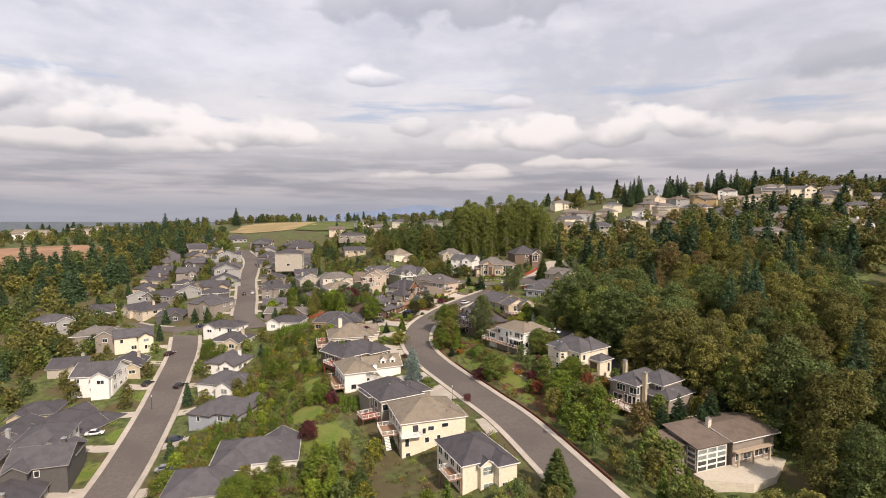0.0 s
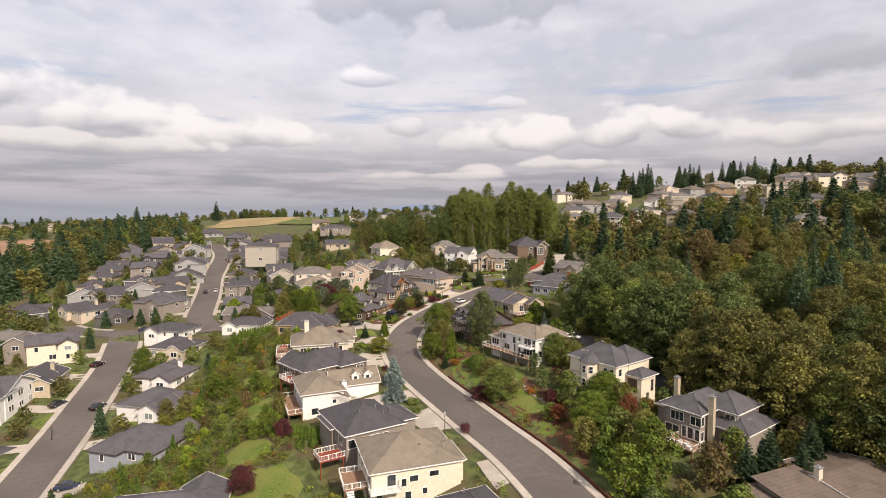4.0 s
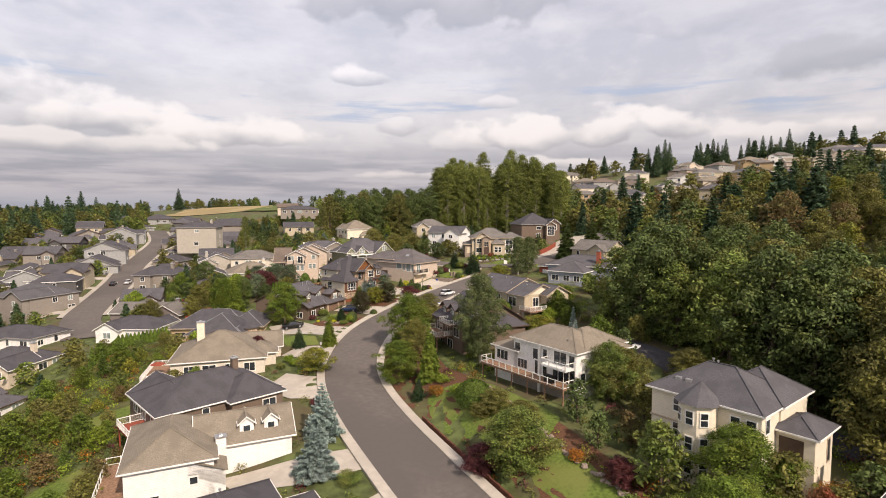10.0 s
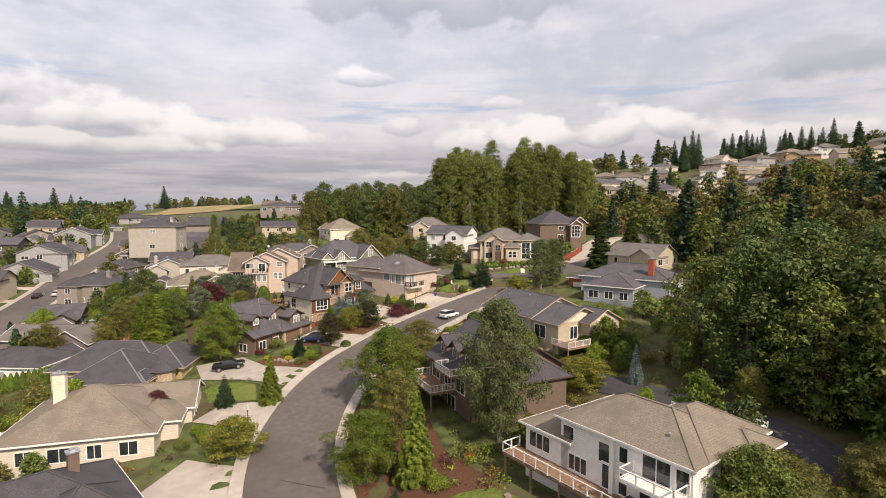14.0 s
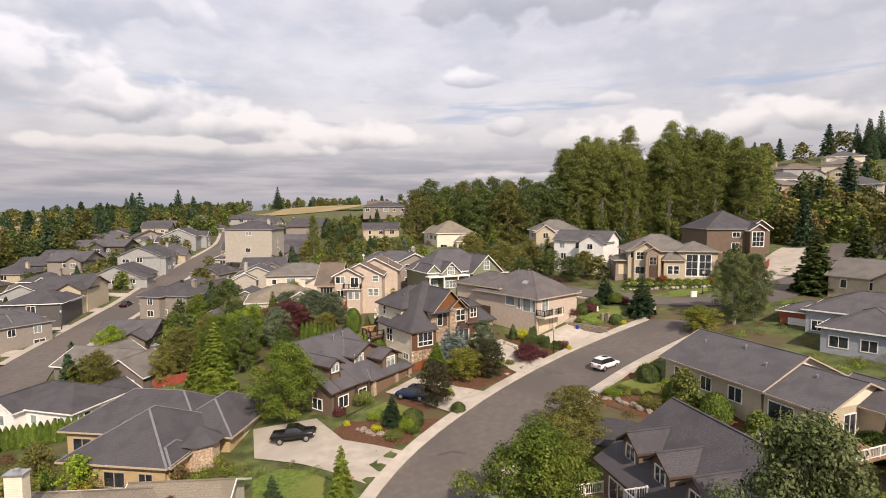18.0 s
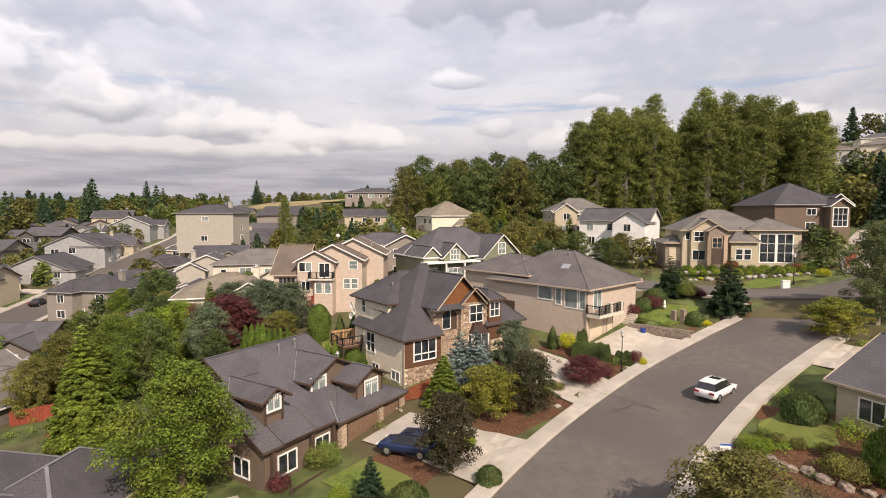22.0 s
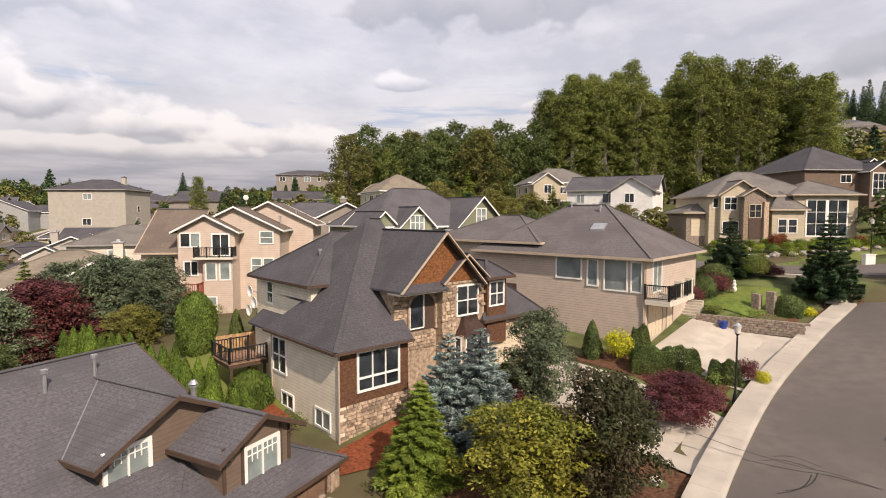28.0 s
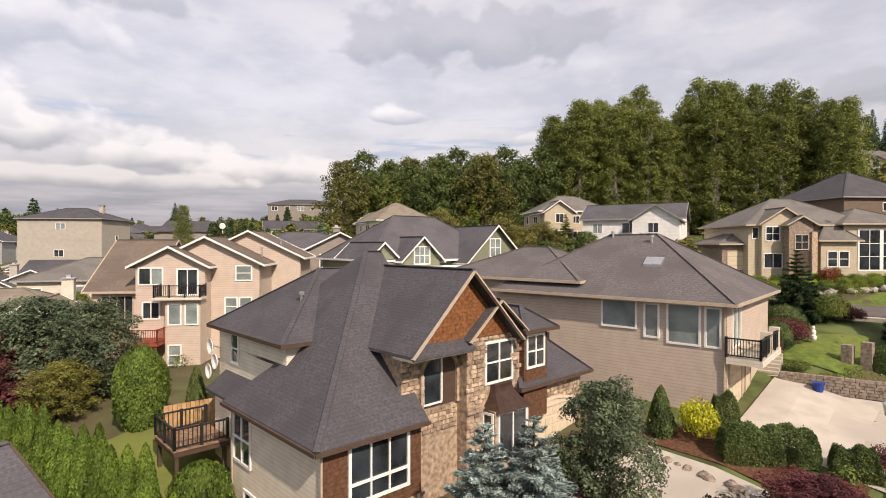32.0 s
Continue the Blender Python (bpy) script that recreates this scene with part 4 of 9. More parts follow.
    make_window(h, "S", r5, 0.25, 6.6, 1.25, 1.45, 0, TRIM, GLASS, (1, 1))
    # garage
    r6 = (11.0, 0.4, 16.3, 8.0)
    wing(h, r6, -1, 6.0, "hip", 0.95, STONE, R, TRIM_D, 0.45)
    make_garage(h, "S", r6, 0.65, 3.9, 2.05, 2.2, GARAGE, TRIM_T)
    arc = Solid()
    for k in range(12):
        p0, p1 = (0.65 + 3.9 * k / 12, 4.25 + 0.38 * math.sin(math.pi * k / 12)), (0.65 + 3.9 * (k + 1) / 12, 4.25 + 0.38 * math.sin(math.pi * (k + 1) / 12))
        arc.add([(11 + p0[0], 0.3, 4.2), (11 + p1[0], 0.3, 4.2), (11 + p1[0], 0.3, p1[1]), (11 + p0[0], 0.3, p0[1])], [(0, 1, 2, 3)])
        arc.bar((11 + p0[0], 0.28, p0[1]), (11 + p1[0], 0.28, p1[1]), 0.16, 0.1, (0, 1, 0))
    arc.make("door_arch", GARAGE, h)
    # triple window under the low eave, cedar band
    Solid().box(0.05, 0.34, 2.5, 4.6, 0.42, 5.38).make("cedar_panel", CEDAR_D, h)
    make_window(h, "S", (0.1, 0.34, 4.6, 8.2), 1.15, 3.15, 2.6, 2.0, 0, TRIM, GLASS, (2, 0), frame_w=0.13)
    sill = Solid()
    sill.box(1.1, 0.24, 3.75, 3.95, 0.32, 3.85)
    sill.make("transom", TRIM, h)
    for v0, v1, z0, z1, gla in ((1.36, 2.83, 0.98, 1.86, GLASS_L), (5.5, 6.9, 1.0, 1.75, GLASS), (6.35, 8.0, 2.95, 4.95, GLASS)):
        make_window(h, "W", lo, 8.2 - v1, z0, v1 - v0, z1 - z0, 0, TRIM, gla, (1, 1 if z1 > 3 else 0))
    for y, zz in ((13.25, 7.1), (12.6, 6.4), (13.5, 5.75)):
        dsh = Solid()
        n = 14
        ring = lambda x, q: [(1.35 + x, y + q * math.cos(2 * math.pi * k / n), zz + q * math.sin(2 * math.pi * k / n)) for k in range(n)]
        dsh.add([(1.05, y, zz)] + ring(-0.5, 0.4) + [(1.1, y, zz)] + ring(-0.46, 0.4), [(0, 1 + k, 1 + (k + 1) % n) for k in range(n)] + [(n + 1, n + 2 + (k + 1) % n, n + 2 + k) for k in range(n)] + [(1 + k, n + 2 + k, n + 2 + (k + 1) % n, 1 + (k + 1) % n) for k in range(n)])
        dsh = dsh.make("satellite_dish", TRIM, h)
        Solid().bar((1.06, y, zz), (1.5, y - 0.05, zz - 0.15), 0.05, 0.05).make("arm", METAL, dsh)
    pipe_vent(h, 3.2, 7.6, 9.75)
    for x, y, z0, z1 in ((0.03, 0.32, -0.8, 5.35), (0.03, 8.15, -0.8, 5.3)):
        Solid().tube((x, y, z0), (x, y, z1), 0.05, 0.05, 6).make("downpipe", TRIM_T, h)
    Solid().box(0.02, 0.36, -1.0, 0.12, 0.5, 2.5).make("corner_board", W, h)
    stone_facing(h)
    return h


def stone_facing(h):
    """Courses of split stone on the front walls, each its own block; alike blocks share a mesh."""
    rnd = random.Random(5)
    protos = []
    for k in range(10):
        w, t = (0.34, 0.46, 0.58, 0.42, 0.5)[k % 5], 0.05 + 0.012 * (k % 4)
        hh = 0.20
        s = Solid()
        v = [(sx * (w / 2 - 0.012 - (0.018 if yy else 0)), -yy, sz * (hh / 2 - 0.010 - (0.014 if yy else 0)) + rnd.uniform(-.006, .006)) for yy in (0, t) for sz in (-1, 1) for sx in (-1, 1)]
        s.add(v, [(4, 5, 7, 6), (0, 1, 5, 4), (2, 6, 7, 3), (0, 4, 6, 2), (1, 3, 7, 5)])
        me = bpy.data.meshes.new("stone")
        me.from_pydata(s.v, [], s.f)
        me.materials.append(STONE)
        protos.append((w, me))

    def face(x0, x1, y, z0, z1, holes=()):
        bk = Solid()
        bk.box(x0, y - 0.02, z0, x1, y + 0.06, z1)
        z = z0 + 0.1
        while z < z1 - 0.05:
            x = x0 + rnd.uniform(-0.2, 0)
            while x < x1 - 0.1:
                w, me = protos[rnd.randrange(10)]
                cx = x + w / 2
                x += w
                if cx - w / 2 < x0 - 0.1 or cx + w / 2 > x1 + 0.1 or any(a < cx < b and c < z < d for a, b, c, d in holes):
                    continue
                ob = new("stone", me)
                ob.parent = h
                ob.location = (cx, y - 0.02, z)
            z += 0.2
    face(0.1, 4.6, 0.42, -0.9, 2.5)
    face(4.1, 7.3, 1.0, 4.5, 8.0, [(5.0, 7.3, 5.5, 7.9)])
    face(7.3, 10.95, 0.4, 2.2, 8.4, [(8.4, 10.45, 6.1, 8.15), (8.2, 10.9, 2.0, 6.15)])
    face(11.0, 16.3, 0.4, 4.55, 5.6)


def house_b():
    h = house("beige lap-sided house with grey hip roof and corner balcony", 0.5, 252.9, 19.2, 51.5, group="houses along the street")
    W, R = WALL["pink"], ROOF["umber"]
    r1 = (0, 0, 11.0, 14.3)
    wing(h, r1, -3, 5.95, "hip", 0.62, W, R, TRIM_T, 0.6, vents=3)
    r2 = (6.6, 0.6, 12.0, 9.0)
    wing(h, r2, -3, 6.0, "hip", 0.5, WALL["stucco"], R, TRIM_T, 0.6)
    r3 = (0.5, 9.0, 9.5, 20.0)
    wing(h, r3, -3, 6.6, "hip", 0.42, W, R, TRIM_T, 0.6)
    for d, w, v, q in ((0.35, 0.65, 3.3, 2.0), (1.4, 1.6, 3.3, 2.1), (3.6, 0.7, 3.5, 1.8), (4.9, 2.0, 3.9, 1.5)):
        make_window(h, "W", r1, 14.3 - d - w, v, w, q, 0, TRIM, GLASS_L, (0, 0))
    # dark plate on the solid wall, painting the shade inside a carport
    o = Solid()
    o.box(-0.03, 10.6, 0.2, 0.02, 13.4, 3.0)
    o.make("carport_opening", TRIM_D, h)
    d = Solid()
    d.tube((-0.08, 0.1, -1), (-0.08, 0.1, 5.8), 0.05, 0.05, 6)
    d.make("downpipe", TRIM_T, h)
    for u, w in ((3.6, 2.8), (7.4, 1.2)):
        make_garage(h, "S", r1, u - 3.2, w, 2.4, 0, GARAGE, TRIM_T)
    make_window(h, "S", r1, 1.2, 3.2, 1.6, 2.3, 0, TRIM, GLASS_L, (1, 0))
    make_window(h, "S", r2, 1.2, 3.0, 2.6, 2.6, 0, TRIM, GLASS_L, (2, 1))
    make_window(h, "E", r2, 1.0, 3.0, 2.4, 2.6, 0, TRIM, GLASS_L, (2, 1))
    s = Solid()
    s.box(-0.2, -1.7, 2.5, 5.0, 0.0, 2.85)
    bal = s.make("balcony", WALL["stucco"], h)
    for x in (2.4, 4.75):
        p = Solid()
        p.box(x - 0.25, -1.65, 2.85, x + 0.25, -1.15, 4.0)
        p.make("pier", WALL["stucco"], bal)
    railing(bal, [(-0.15, 0), (-0.15, -1.6), (4.9, -1.6)], 2.85, LEAD, 1.0, 1.2, 0.13)
    sk = Solid()
    sk.add([(2.2, 4.2, 7.55), (2.2, 5.3, 7.55), (2.9, 5.3, 8.0), (2.9, 4.2, 8.0), (2.2, 4.2, 7.2), (2.2, 5.3, 7.2), (2.9, 5.3, 7.6), (2.9, 4.2, 7.6)], [(0, 1, 2, 3), (0, 4, 5, 1), (1, 5, 6, 2), (2, 6, 7, 3), (3, 7, 4, 0)])
    sk.make("skylight", METAL, h)
    for x, y, zz in ((5.2, 8.5, 9.2), (6, 6.8, 9.1), (4.6, 5.6, 8.9)):
        pipe_vent(h, x, y, zz)
    return h


def house_c():
    h = house("brown craftsman house with grey roof, dormers and double garage", -24.0, 225.0, 13.4, 66, group="houses along the street")
    W, R = WALL["brown"], ROOF["slate"]
    p = 0.51
    r0 = (0.0, 0.45, 4.0, 12.8)
    wing(h, r0, -3, 3.73, "gx", p, W, R, TRIM_D, 0.45)
    r1 = (1.8, 0.45, 11.8, 18.2)
    wing(h, r1, -3, 3.75, "gx", p, W, R, TRIM_D, 0.45)
    r2 = (6.9, -0.1, 15.1, 11.0)
    wing(h, r2, -2, 3.63, "hip", 0.5, W, R, TRIM_D, 0.45)
    for u, w in ((7.75, 3.85), (12.1, 2.4)):
        make_garage(h, "S", r2, u - 6.9, w, 2.35, 0.6, GARAGE_B, TRIM_D)
    for x in (7.15, 11.85, 14.95):
        Solid().box(x - 0.3, -0.35, -1.0, x + 0.3, 0.1, 3.1).make("stone_pier", STONE, h)
    # dormers: wall, roof, window and the brown half-timber boards
    for x0, x1, y0, y1, zb, ze, pp, win in ((1.15, 2.95, 1.9, 6.5, 4.2, 6.6, 0.65, (0.35, 1.35, 1.1, 1.0)), (6.9, 12.3, 3.2, 11.0, 4.2, 6.17, 0.5, (0.2, 0.85, 1.5, 1.15)), (9.8, 13.3, 0.75, 9.0, 3.0, 5.7, 0.5, (1.15, 0.98, 1.6, 1.4))):
        rr = (x0, y0, x1, y1)
        wing(h, rr, zb, ze, "gy", pp, W, R, TRIM_D, 0.45)
        u, v, w, q = win
        make_window(h, "S", rr, u, v, w, q, zb, TRIM, GLASS_L, (1, 0), frame_w=0.15)
        mun = Solid()
        for k in range(1, 6):
            mun.box(x0 + u + w * k / 6 - 0.02, y0 - 0.05, zb + v + q * 0.62, x0 + u + w * k / 6 + 0.02, y0 - 0.016, zb + v + q)
        mun.box(x0 + u, y0 - 0.05, zb + v + q * 0.8, x0 + u + w, y0 - 0.016, zb + v + q * 0.83).make("glazing_grid", TRIM, h)
        if x1 - x0 < 5:
            for a in (x0 + 0.07, x1 - 0.07, x0 + u - 0.2, x0 + u + w + 0.2):
                Solid().box(a - 0.07, y0 - 0.06, zb, a + 0.07, y0 - 0.01, ze + 0.2).make("timber_board", TRIM_D, h)
            Solid().box(x0, y0 - 0.075, zb + v - 0.36, x1, y0 - 0.01, zb + v - 0.22).make("timber_board", TRIM_D, h)
        for a in (x0 + 0.1, x1 - 0.1):
            Solid().bar((a, y0 - 0.38, ze - 0.15), (a, y0, ze - 0.42), 0.1, 0.1, (1, 0, 0)).make("bracket", TRIM_D, h)
    # pale flashing in the valleys behind the dormers and beside the garage
    for a, b in (((2.05, 7.03, 7.19), (0.7, 5.3, 6.31)), ((9.6, 7.7, 7.52), (6.45, 4.6, 5.95)), ((11.55, 5.83, 6.58), (9.35, 3.68, 5.48)), ((6.45, -0.4, 3.42), (7.6, 1.6, 4.45))):
        Solid().bar(Vector(a) + Vector((0, 0, 0.07)), Vector(b) + Vector((0, 0, 0.07)), 0.11, 0.05).make("flashing", FLASHING, h)
    # porch
    s = Solid()
    s.box(0.6, -1.6, -1.0, 6.6, 0.45, 0.1)
    pd = s.make("porch", WOOD, h)
    railing(pd, [(0.6, -1.5), (6.4, -1.5)], 0.1, TRIM_D, 0.9, 1.6, 0.15)
    for x in (0.5, 4.2, 6.5):
        Solid().box(x - 0.14, 0.05, 0, x + 0.14, 0.33, 3.5).make("porch_post", TRIM_D, pd)
    make_window(h, "S", r0, 1.2, 1.2, 1.6, 1.4, 0, TRIM, GLASS, (1, 0))
    make_window(h, "S", r1, 3.0, 1.2, 1.4, 1.4, 0, TRIM, GLASS, (1, 0))
    make_window(h, "W", r0, 9.0, 1.0, 1.6, 1.3, 0, TRIM, GLASS, (1, 0))
    make_window(h, "W", r1, 7.0, 4.9, 1.3, 1.1, 0, TRIM, GLASS, (1, 0))
    pipe_vent(h, 9.6, 8.0, 8.1)
    pipe_vent(h, 7.6, 7.8, 8.0)
    v = Solid()
    v.tube((12.0, 5.0, 6.2), (12.0, 5.0, 6.95), 0.12, 0.12, 10).tube((12.0, 5.0, 6.95), (12.0, 5.0, 7.05), 0.2, 0.2, 10).tube((12.0, 5.0, 7.1), (12.0, 5.0, 7.25), 0.2, 0.1, 10)
    v.make("flue", METAL, h)
    return h


def house_d():
    h = house("tan house with charcoal hip roofs and a stone corner turret", -46.8, 208.1, 11.2, 3, group="houses along the street")
    W, R, F = WALL["tan"], ROOF["dark"], FLASHING
    r1 = block(h, 0, 0, 12.0, 13.0, 3.2, "hip", 0.58, W, R, TRIM_T, 0.6, caps=F)
    r2 = block(h, -6.0, 6.8, 11.5, 18.0, 3.2, "hip", 0.6, W, R, TRIM_T, 0.6, caps=F)
    r3 = block(h, 5.6, 7.6, 14.6, 19.4, 3.2, "hip", 0.58, W, R, TRIM_T, 0.6, caps=F)
    block(h, 8.4, 0.4, 12.2, 6.0, 3.1, "hip", 0.6, W, R, TRIM_T, 0.5, caps=F)
    n = 8
    ring = lambda q, z: [(12.0 + q * math.cos(math.pi * (2 * k + 1) / n), 5.8 + q * math.sin(math.pi * (2 * k + 1) / n), z) for k in range(n)]
    t = Solid().add(ring(1.9, -2) + ring(1.9, 3.8), [(k, (k + 1) % n, n + (k + 1) % n, n + k) for k in range(n)]).make("turret", STONE, h)
    Solid().add(ring(2.5, 3.7) + [(12.0, 5.8, 5.2)], [(k, (k + 1) % n, n) for k in range(n)] + [tuple(range(n - 1, -1, -1))]).make("turret_roof", R, t)
    make_garage(h, "E", r3, 3.0, 5.0, 2.3, 0.2, GARAGE, TRIM_T)
    for u, w in ((0.8, 1.6), (4.2, 2.2), (8.0, 1.4)):
        make_window(h, "S", r1, u, 0.7, w, 1.5, 0, TRIM_T, GLASS, (1, 0))
    make_window(h, "S", r2, 0.8, 0.7, 2.2, 1.5, 0, TRIM_T, GLASS, (1, 0))
    make_window(h, "W", r1, 2.0, 0.6, 2.4, 1.6, 0, TRIM_T, GLASS, (1, 0))
    make_window(h, "W", r2, 3.0, 0.6, 2.4, 1.6, 0, TRIM_T, GLASS, (1, 0))
    sk = Solid()
    sk.add([(2.6, 6.0, 4.9), (2.6, 7.4, 4.9), (3.4, 7.4, 5.4), (3.4, 6.0, 5.4), (2.6, 6.0, 4.5), (2.6, 7.4, 4.5), (3.4, 7.4, 5.0), (3.4, 6.0, 5.0)], [(0, 3, 2, 1), (0, 1, 5, 4), (1, 2, 6, 5), (2, 3, 7, 6), (3, 0, 4, 7)])
    sk.make("skylight", GLASS_L, h)
    pipe_vent(h, 3.0, 13.0, 6.4)


def house_blue():
    h = house("pale blue-grey house with grey hip roofs and a brick chimney", 37.2, 242.2, 20.6, -38, group="houses along the street")
    W, R = WALL["blue"], ROOF["slate"]
    r1 = block(h, 0, 0, 11.0, 12.0, 3.4, "hip", 0.45, W, R, vents=2)
    r2 = block(h, -3.5, 7.0, 16.0, 19.0, 4.4, "hip", 0.45, W, R, vents=2)
    r3 = block(h, -7.5, 9.5, 0.0, 16.5, 3.4, "hip", 0.42, BRICK, R)
    chimney(h, 11.5, 9.0, 3, 8.6, 1.1, 0.9, BRICK)
    make_garage(h, "S", r3, 1.2, 3.2, 2.2, 0.0, GARAGE_W, TRIM)
    for u, w in ((1.0, 2.0), (4.4, 1.6), (7.4, 1.6)):
        make_window(h, "S", r1, u, 0.9, w, 1.4, 0, TRIM, GLASS, (1, 0))
    make_window(h, "E", r1, 2.0, 0.7, 2.6, 1.6, 0, TRIM, GLASS, (1, 0))
    make_window(h, "S", r2, 0.8, 1.4, 1.4, 1.4, 0, TRIM, GLASS, (1, 0))


house_a()
house_b()
house_c()
house_d()
house_blue()


def house_w3():
    h = house("white house with tan roof, twin dormers and white garage doors", -28.9, 152.5, 7.6, 23, group="houses along the street")
    W, R = WALL["white"], ROOF["tan"]
    r1 = block(h, 0, 0, 10.2, 14.5, 4.6, "hip", 0.5, W, R, vents=3)
    block(h, 6.6, 0.2, 11.2, 7.0, 2.9, "sE", 0.42, W, R, o=0.3)
    r2 = block(h, 7.5, 4.6, 19.7, 12.4, 3.9, "gx", 0.78, W, R)
    for x in (12.9, 15.9):
        rr = (x, 5.9, x + 1.7, 9.2)
        wing(h, rr, 4.2, 6.0, "gy", 0.9, W, R, TRIM, 0.25)
        make_window(h, "S", rr, 0.45, 0.5, 0.8, 0.9, 4.2, TRIM, GLASS, (0, 0))
    for u in (3.6, 7.2):
        make_garage(h, "S", r2, u, 3.1, 2.4, 0.5, GARAGE_W, TRIM)
    make_window(h, "S", r1, 1.9, -0.2, 1.5, 1.4, 0, TRIM, GLASS, (0, 0))
    make_window(h, "S", r1, 6.6, 1.8, 0.8, 0.8, 0, TRIM, GLASS, (0, 0))
    deck(h, (-2.7, 0.4, 0.5, 12.5), 0.6, -4, WOOD, TRIM, "WSN")
    for v in (2, 5, 8, 10.6):
        make_window(h, "W", r1, v, 0.8, 1.8, 1.8, 0, TRIM, GLASS, (1, 0))
    chimney(h, 10.6, 4.4, 2.5, 5.3, 1.2, 1.0, WALL["white"])


def house_w5():
    h = house("long cream house with weathered tan hip roof and white deck", -40.8, 188.3, 11.0, 15, group="houses along the street")
    W, R = WALL["stucco"], ROOF["tan"]
    r1 = block(h, 0, 0, 16.7, 15.5, 3.0, "hip", 0.5, W, R, vents=2)
    r2 = block(h, 10.5, 7.5, 19.5, 16.5, 3.0, "gx", 0.5, W, R)
    block(h, 12, 3.5, 18.6, 10.5, 2.9, "hip", 0.5, W, R)
    chimney(h, 4.7, 7.5, 4, 8.6, 1.3, 0.9, WALL["cream"])
    for u, w in ((2.2, 1.6), (5.2, 2.2), (9.0, 1.4), (12.2, 1.8)):
        make_window(h, "S", r1, u, 0.6, w, 1.5, 0, TRIM, GLASS, (1, 0))
    for u, w in ((3.0, 2.0), (7.0, 2.2), (11.0, 1.6)):
        make_window(h, "W", r1, u, 0.4, w, 1.9, 0, TRIM, GLASS, (1, 0))
    make_window(h, "E", r2, 2.0, 0.4, 2.2, 1.4, 0, TRIM, GLASS, (1, 0))
    deck(h, (-4.0, -0.6, 0.5, 9.5), 0.3, -5, WOOD, TRIM, "WSN", 0.2)
    # terracotta parasol and chairs on the deck
    s = Solid()
    s.tube((-2.0, 3.4, 0.3), (-2.0, 3.4, 2.6), 0.03, 0.03, 6)
    po = s.make("parasol_pole", METAL, h)
    Solid().add([(-2.0 + 1.3 * math.cos(k * math.pi / 4), 3.4 + 1.3 * math.sin(k * math.pi / 4), 2.25) for k in range(8)] + [(-2.0, 3.4, 2.75)], [(k, (k + 1) % 8, 8) for k in range(8)]).make("parasol_canopy", REDWOOD, po)


def house_e4():
    h = house("white two-storey house with weathered tan hip roof and long rear balcony", 18.0, 181.5, 12.0, -55, group="houses along the street")
    W, R = WALL["white"], ROOF["tan"]
    r1 = block(h, 0, 0, 13.8, 9.4, 8.2, "hip", 0.5, W, R, vents=3)
    r2 = block(h, -4.6, 0.0, 2.0, 7.0, 6.1, "hip", 0.42, W, R, caps=False)
    r3 = block(h, 5.2, 2.0, 13.8, 12.2, 8.25, "hip", 0.52, W, R, vents=2)
    block(h, 10.5, 6.6, 15.2, 11.6, 7.9, "hip", 0.45, W, R)
    d = deck(h, (-5.0, -1.8, 12.9, 0.5), 3.2, -0.8, WOOD, TRIM, "SWE")
    s = Solid()
    s.box(8.2, -1.4, 5.55, 12.9, 0.5, 5.75)
    b = s.make("balcony", TRIM, h)
    railing(b, [(8.2, 0.5), (8.2, -1.4), (12.9, -1.4), (12.9, 0.5)], 5.75, TRIM, 0.95, 1.4)
    Solid().box(6.1, 0.15, -0.8, 6.5, 0.5, 8.0).make("corner_trim", TRIM, h)
    for u, v, w, q, n in ((0.3, 6.2, 1.2, 1.2, 0), (1.0, 3.5, 2.0, 1.4, 2), (4.3, 5.5, 1.3, 1.7, 0), (4.7, 3.3, 0.9, 2.2, 0), (6.4, 3.4, 0.8, 1.8, 0), (6.4, 6.2, 0.8, 1.3, 0), (8.4, 3.3, 4.2, 2.2, 3), (8.6, 5.8, 2.4, 1.9, 1), (11.5, 5.9, 1.0, 1.7, 0),
                          (0.6, -0.6, 1.4, 1.4, 1), (3.6, -0.6, 1.4, 1.4, 1), (6.4, -0.7, 1.8, 2.0, 1), (9.5, -0.7, 1.8, 1.8, 1)):
        make_window(h, "S", r1, u, v, w, q, 0, TRIM, GLASS, (n, 0))
    make_window(h, "S", r2, 0.6, 3.9, 2.6, 1.5, 0, TRIM, GLASS, (2, 0))
    for v, z in ((1.0, 3.4), (4.0, 5.9), (4.2, 3.2)):
        make_window(h, "E", r1, v, z, 1.0, 1.5, 0, TRIM, GLASS, (0, 0))
    pipe_vent(h, 8.5, 5.6, 10.2)
    pipe_vent(h, 10.5, 2.0, 9.0)
    # stone strip of the basement, its taupe darkened for the shade below the deck
    Solid().box(0.42, 0.42, -3, 13.4, 0.5, 2.3).make("basement_wall", WALL["taupe"], h)
    g = Solid()
    g.box(8.6, -1.2, 3.2, 10.2, -0.5, 4.3)
    g.make("covered_grill", LEAD, d)


